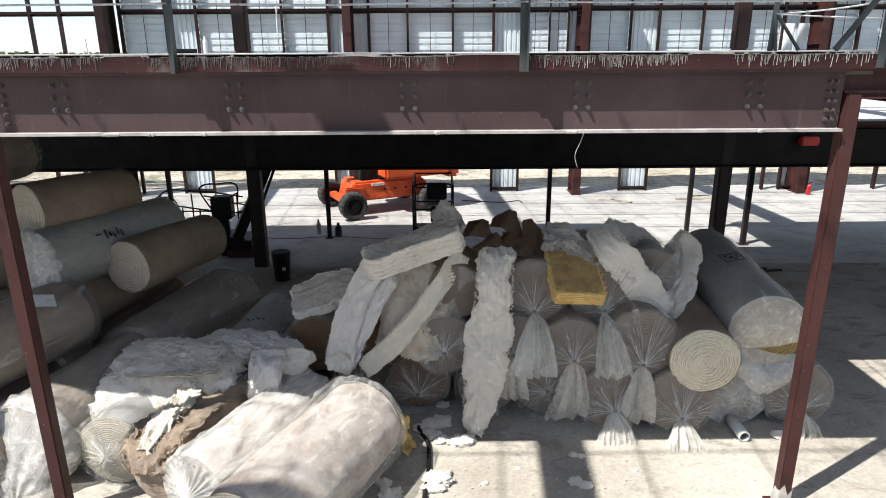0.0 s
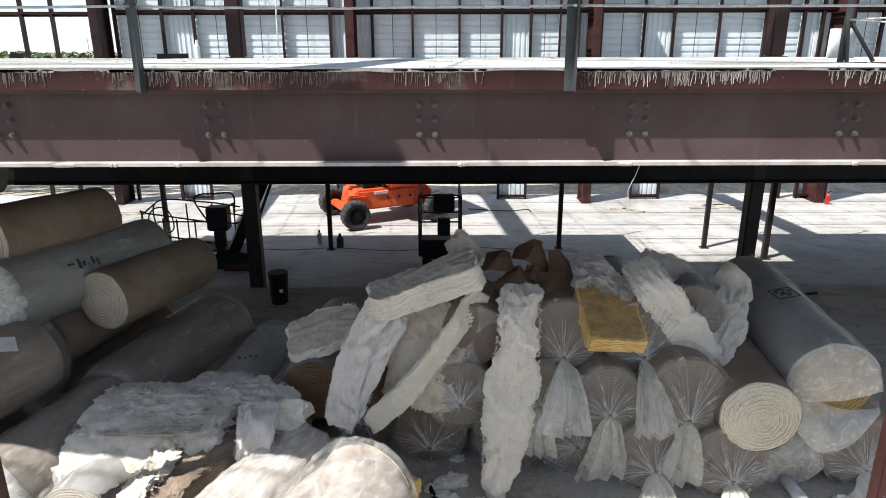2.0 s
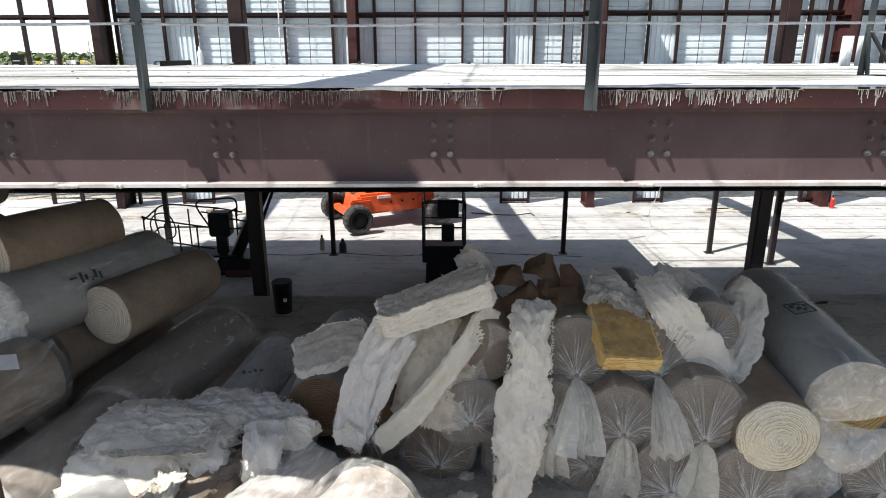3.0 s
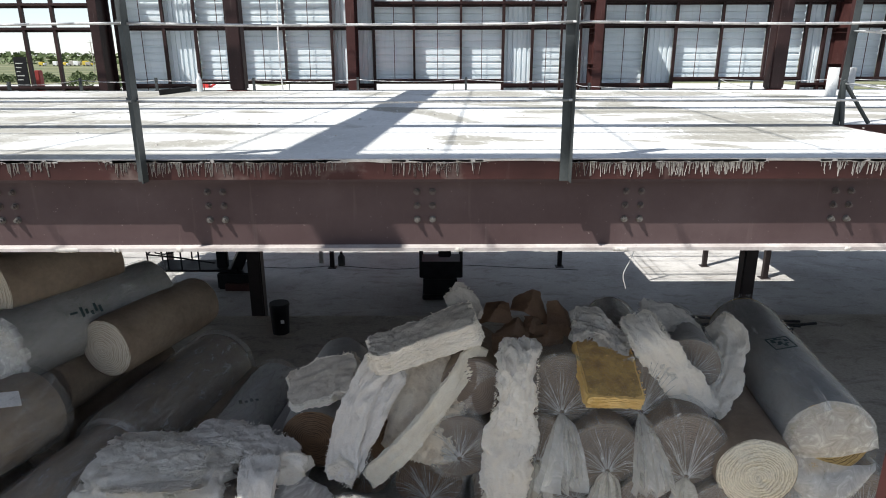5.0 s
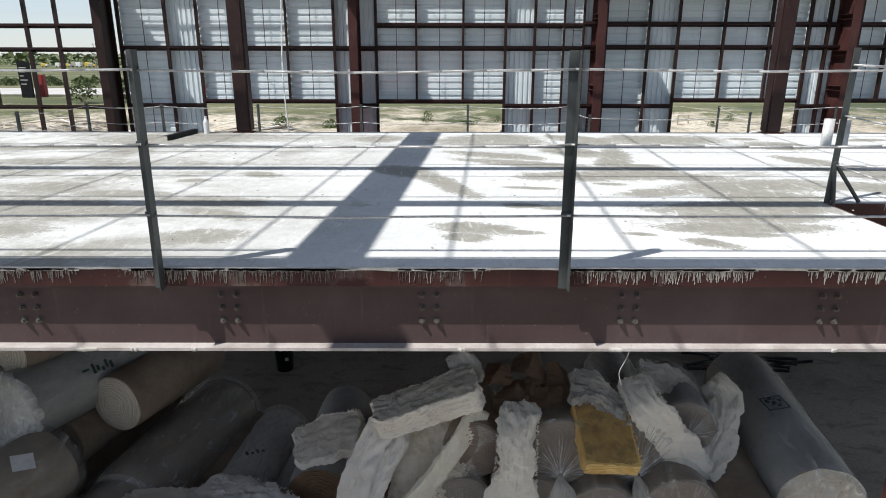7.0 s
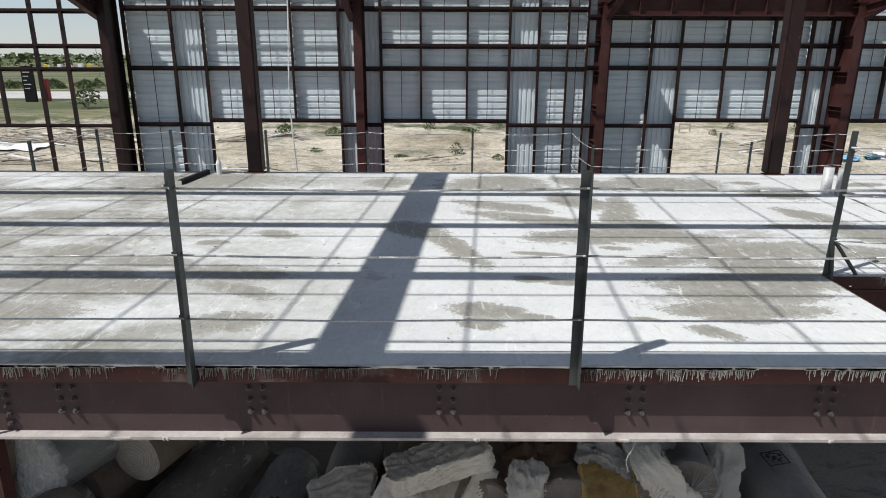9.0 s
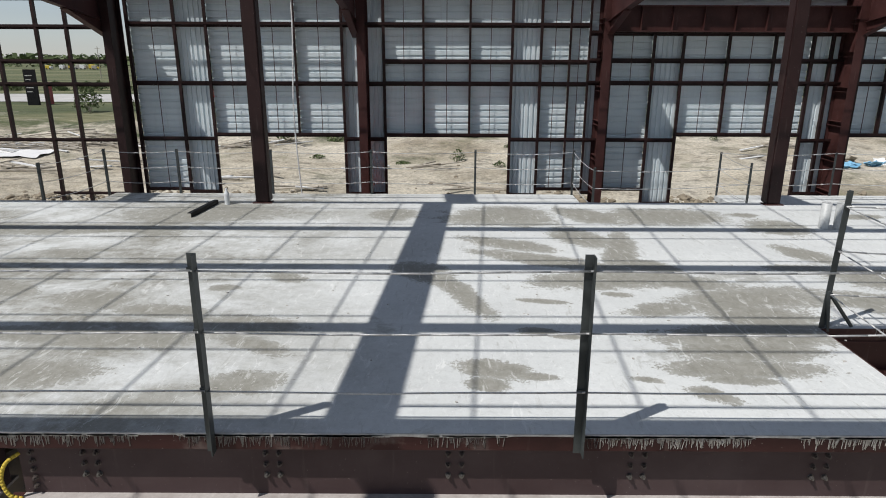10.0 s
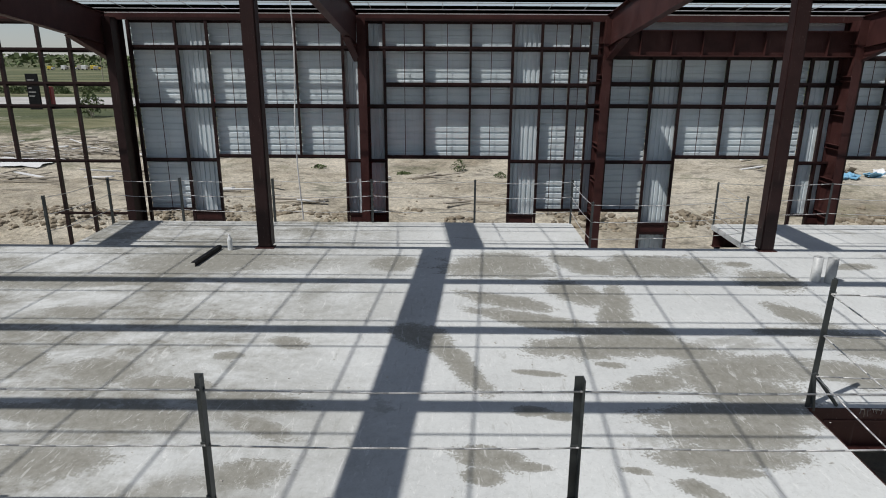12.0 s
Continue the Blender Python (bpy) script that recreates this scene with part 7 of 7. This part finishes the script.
for i, (x, y, r, h) in enumerate(((0.9, 41.0, 0.7, 0.95), (-1.2, 52.0, 0.8, 1.1), (5.0, 55.0, 0.6, 0.8), (-12.5, 48.0, 1.1, 0.9), (-9.0, 50.0, 1.0, 0.8), (-6.0, 47.0, 0.8, 0.6), (22.0, 50.0, 0.5, 0.5),
                                  (26.0, 56.0, 0.6, 0.7), (31.5, 55.0, 0.7, 1.0), (-44.0, 78.0, 2.4, 3.2), (-40.5, 80.0, 1.8, 2.4), (-34.0, 72.0, 1.2, 1.5), (-52.0, 70.0, 1.3, 1.3), (3.5, 38.0, 0.6, 0.4), (-30.0, 62.0, 0.9, 1.0))):
    bush(x, y, r, h, i + 1)
rnd = random.Random(19)
for i in range(12):
    bush(rnd.uniform(-13, 26), rnd.uniform(33, 58), rnd.uniform(0.5, 1.2), rnd.uniform(0.16, 0.36), i + 200, "low green weeds growing on the dirt", "weed_patch", "weeds", "low weeds")
rnd = random.Random(41)
for i in range(30):
    x = -128 + 3.6 * i + rnd.uniform(-1.2, 1.2)
    bush(x, 138 - 0.08 * x + rnd.uniform(-6, 6) - 12, rnd.uniform(2.0, 3.6), rnd.uniform(0.9, 2.0), i + 40, "dark green leafy tree in the hedge beyond the road", "tree", "tree", "far trees")
bm = bmesh.new()
for i in range(2600):
    row = rnd.choice((430, 620, 900))
    x, y = rnd.uniform(-1.1, -0.15) * row, row + rnd.uniform(-12, 12)
    z, s = GROUND - 1.7 + rnd.random() * row * 0.007, row * rnd.uniform(0.003, 0.008)
    d1, d2 = Vector((rnd.uniform(-1, 1), rnd.uniform(-1, 1), rnd.uniform(-0.3, 0.6))) * s, Vector((rnd.uniform(-1, 1), rnd.uniform(-1, 1), rnd.uniform(-1, 1))) * s * 0.6
    c = Vector((x, y, z))
    bm.faces.new([bm.verts.new(c + d1), bm.verts.new(c + d2), bm.verts.new(c - d1), bm.verts.new(c - d2)])
tagged(part("far_woods", bm, LEAF), "dark green tree lines along the horizon", "woods", kind="stuff")

rnd = random.Random(77)


def plank(x, y, ln, a, tilt=0.0, w=0.09, material=None):
    z = ground_z(x, y) + 0.06
    b = bmesh.new()
    box(b, -ln / 2, ln / 2, -w, w, -0.03, 0.03, Matrix.Translation((x, y, z + abs(math.sin(radians(tilt))) * ln / 2)) @ pose(0, 0, 0, 0, tilt, a))
    part("board", b, material or TIMBER, thing("timber_plank", (x, y, z), "weathered timber plank lying on the dirt", "plank", "timber scraps"))


for x0, y0, n_, sp in ((-27.0, 48.0, 40, 5.0), (-34.0, 52.0, 60, 6.0), (-31.0, 48.0, 70, 4.0), (-29.5, 43.5, 26, 2.5), (-26.5, 36.5, 14, 2.5), (-15.2, 44.5, 16, 1.6), (-40.0, 50.0, 30, 4.0), (-13.5, 47.0, 12, 2.0), (-0.8, 38.0, 5, 1.2), (-5.2, 36.0, 3, 0.6), (-7.5, 30.0, 5, 1.5), (-3.6, 27.0, 3, 1.0), (1.5, 30.0, 4, 1.6), (9.0, 33.0, 5, 2.5), (-18.0, 38.0, 12, 4.0), (-11.5, 33.0, 5, 2.0), (22.5, 43.0, 5, 1.5), (25.0, 47.0, 8, 1.6)):
    for i in range(n_):
        plank(x0 + rnd.uniform(-sp, sp), y0 + rnd.uniform(-sp * 0.35, sp * 0.35), rnd.uniform(1.2, 3.4), rnd.uniform(-35, 45), rnd.uniform(-9, 9), rnd.uniform(0.05, 0.13), PAPER if rnd.random() < 0.2 else None)
for x0, y0 in ((-30.2, 41.4), (-33.5, 42.5)):
    rows = [[(x0 + 5.0 * (i / 10 - 0.5), y0 + 3.0 * (j / 8 - 0.5), ground_z(x0 + 5.0 * (i / 10 - 0.5), y0 + 3.0 * (j / 8 - 0.5)) + 0.12 + 0.12 * wob((i * 0.6, j * 0.6, x0), 1.2)) for i in range(11)] for j in range(9)]
    part("sheet", grid_mesh(rows), PAPER, thing("white_sheet", (x0, y0, GROUND), "white plastic sheet spread over the dirt", "plastic sheet", "ground sheets"), soft=True)
for x0, y0, mtl in ((27.0, 40.0, BLUE), (29.3, 40.6, BLUE), (30.2, 41.3, PAPER), (28.2, 42.0, TIMBER)):
    heap = thing("rubbish_bundle", (x0, y0, GROUND), "bundle of building rubbish and sheet on the dirt", "rubbish", "rubbish bundles")
    for i in range(6):
        b = bmesh.new()
        q = Matrix.Translation((x0 + rnd.uniform(-0.6, 0.6), y0 + rnd.uniform(-0.4, 0.4), ground_z(x0, y0) + 0.2)) @ pose(0, 0, 0, rnd.uniform(-40, 40), rnd.uniform(-40, 40), rnd.uniform(0, 90))
        box(b, -0.38, 0.38, -0.22, 0.22, -0.02, 0.02, q)
        part("scrap", b, mtl, heap)
crate = thing("wooden_crate", (20.4, 52.0, ground_z(20.4, 52.0)), "small pale wooden frame standing on the dirt", "crate")
z0 = ground_z(20.4, 52.0)
for s in ((19.9, 20.9, 52.0, 52.1, z0, z0 + 0.1), (19.9, 20.9, 52.0, 52.1, z0 + 0.7, z0 + 0.8), (19.9, 20.0, 52.0, 52.1, z0 + 0.1, z0 + 0.7), (20.8, 20.9, 52.0, 52.1, z0 + 0.1, z0 + 0.7)):
    part("slat", boxes(s), TIMBER, crate)
bm = bmesh.new()
for i in range(5200):
    x, y = rnd.uniform(-30, 32), (24.2 + abs(rnd.gauss(0, 2.4))) if i % 8 else 21 + abs(rnd.gauss(0, 14))
    if wob((x, y, 0), 0.35, 4) < -0.05:
        continue
    s = rnd.uniform(0.04, 0.24) * (0.35 + 0.8 * rnd.random()) * (1 if i % 8 else 0.6)
    c = bmesh.ops.create_icosphere(bm, subdivisions=1, radius=s)
    zz = ground_z(x, y)
    for v in c["verts"]:
        p = v.co
        v.co = Vector((x + p.x * (1 + 0.5 * wob(p, 9, i)), y + p.y, zz + p.z * 0.7 * (1 + 0.5 * wob(p, 7, i + 3))))
tagged(part("dirt_clods", bm, CLOD), "loose clods of dug dirt behind the wall", "dirt clods", kind="stuff")
rows = [[(x, y, GROUND - 0.005 * (y - 60) + 0.12) for x in range(-320, 61, 10)] for y in (96, 103, 110, 117)]
tagged(part("road", grid_mesh(rows), ROADM), "pale concrete road beyond the building site", kind="structure")
sign = thing("sign_pylon", (-59.0, 90.0, GROUND - 0.2), "dark roadside sign pylon with rows of pale lettering", "sign")
part("board", boxes((-59.1, -57.5, 90.0, 90.35, GROUND - 0.2, 3.5)), BLACK, sign)
for i in range(5):
    part("lettering", boxes((-58.9, -57.9 - 0.25 * (i % 3), 89.97, 89.998, 2.6 - 0.55 * i, 2.72 - 0.55 * i)), ROADM, sign)
kiosk = thing("red_tank", (-56.6, 92.0, GROUND - 0.2), "red roadside tank beside the sign", "tank")
part("shell", bevelled(boxes((-57.4, -56.7, 91.4, 92.4, GROUND - 0.2, 1.7)), 0.1, 2), DARK_RED, kiosk)
crane = thing("red_pipe_rack", (-36.0, 104.0, GROUND), "small red machine beside the road", "machine")
b = bmesh.new()
rod(b, (-37.5, 104, GROUND - 0.3), (-34.0, 104, GROUND + 2.0), 0.18, 8)
box(b, -38.6, -37.2, 103.5, 104.5, GROUND - 0.3, GROUND + 1.2)
part("arm", b, RED, crane)
for i in range(8):
    x, y = -70 + 12 * i, 96 + 0.1 * (-70 + 12 * i)
    b = bmesh.new()
    rod(b, (x, y, GROUND - 0.6), (x, y, GROUND + 1.2), 0.06, 6)
    part("post", b, GALV, thing("fence_post", (x, y, GROUND - 0.3), "thin fence post along the road", "post", "fence posts"))
for x, y, h in ((-75, 180, 9), (-110, 210, 9), (-48, 175, 8), (-30, 190, 9)):
    b = bmesh.new()
    rod(b, (x, y, GROUND - 1.2), (x, y, GROUND + h), 0.14, 6, 0.09)
    rod(b, (x - 0.9, y, GROUND + h - 0.6), (x + 0.9, y, GROUND + h - 0.6), 0.05, 5)
    part("mast", b, TIMBER, thing("utility_pole", (x, y, GROUND - 1.0), "wooden utility pole far behind the road", "pole", "utility poles"))
for i in range(12):
    x, y = -214 + 3.4 * i + rnd.uniform(-1, 1), 360 + rnd.uniform(-8, 8)
    w, h = rnd.uniform(2.0, 4.2), rnd.uniform(1.6, 2.8)
    z = GROUND - 1.5
    car = thing("parked_truck", (x, y, z), "far-off parked truck beyond the fields", "truck", "far vehicles")
    part("body", bevelled(boxes((x - w / 2, x + w * 0.2, y, y + 2, z + 0.5, z + h)), 0.1, 1), (PAPER, YELLOW, RIM)[i % 3], car)
    part("cab", bevelled(boxes((x + w * 0.22, x + w / 2, y, y + 2, z + 0.4, z + h * 0.75)), 0.1, 1), (RIM, PAPER, YELLOW)[i % 3], car)
    for q in (-0.3, 0.3):
        b = bmesh.new()
        rod(b, (x + q * w, y - 0.05, z + 0.45), (x + q * w, y + 0.25, z + 0.45), 0.45, 10)
        part("wheel", b, TYRE, car)
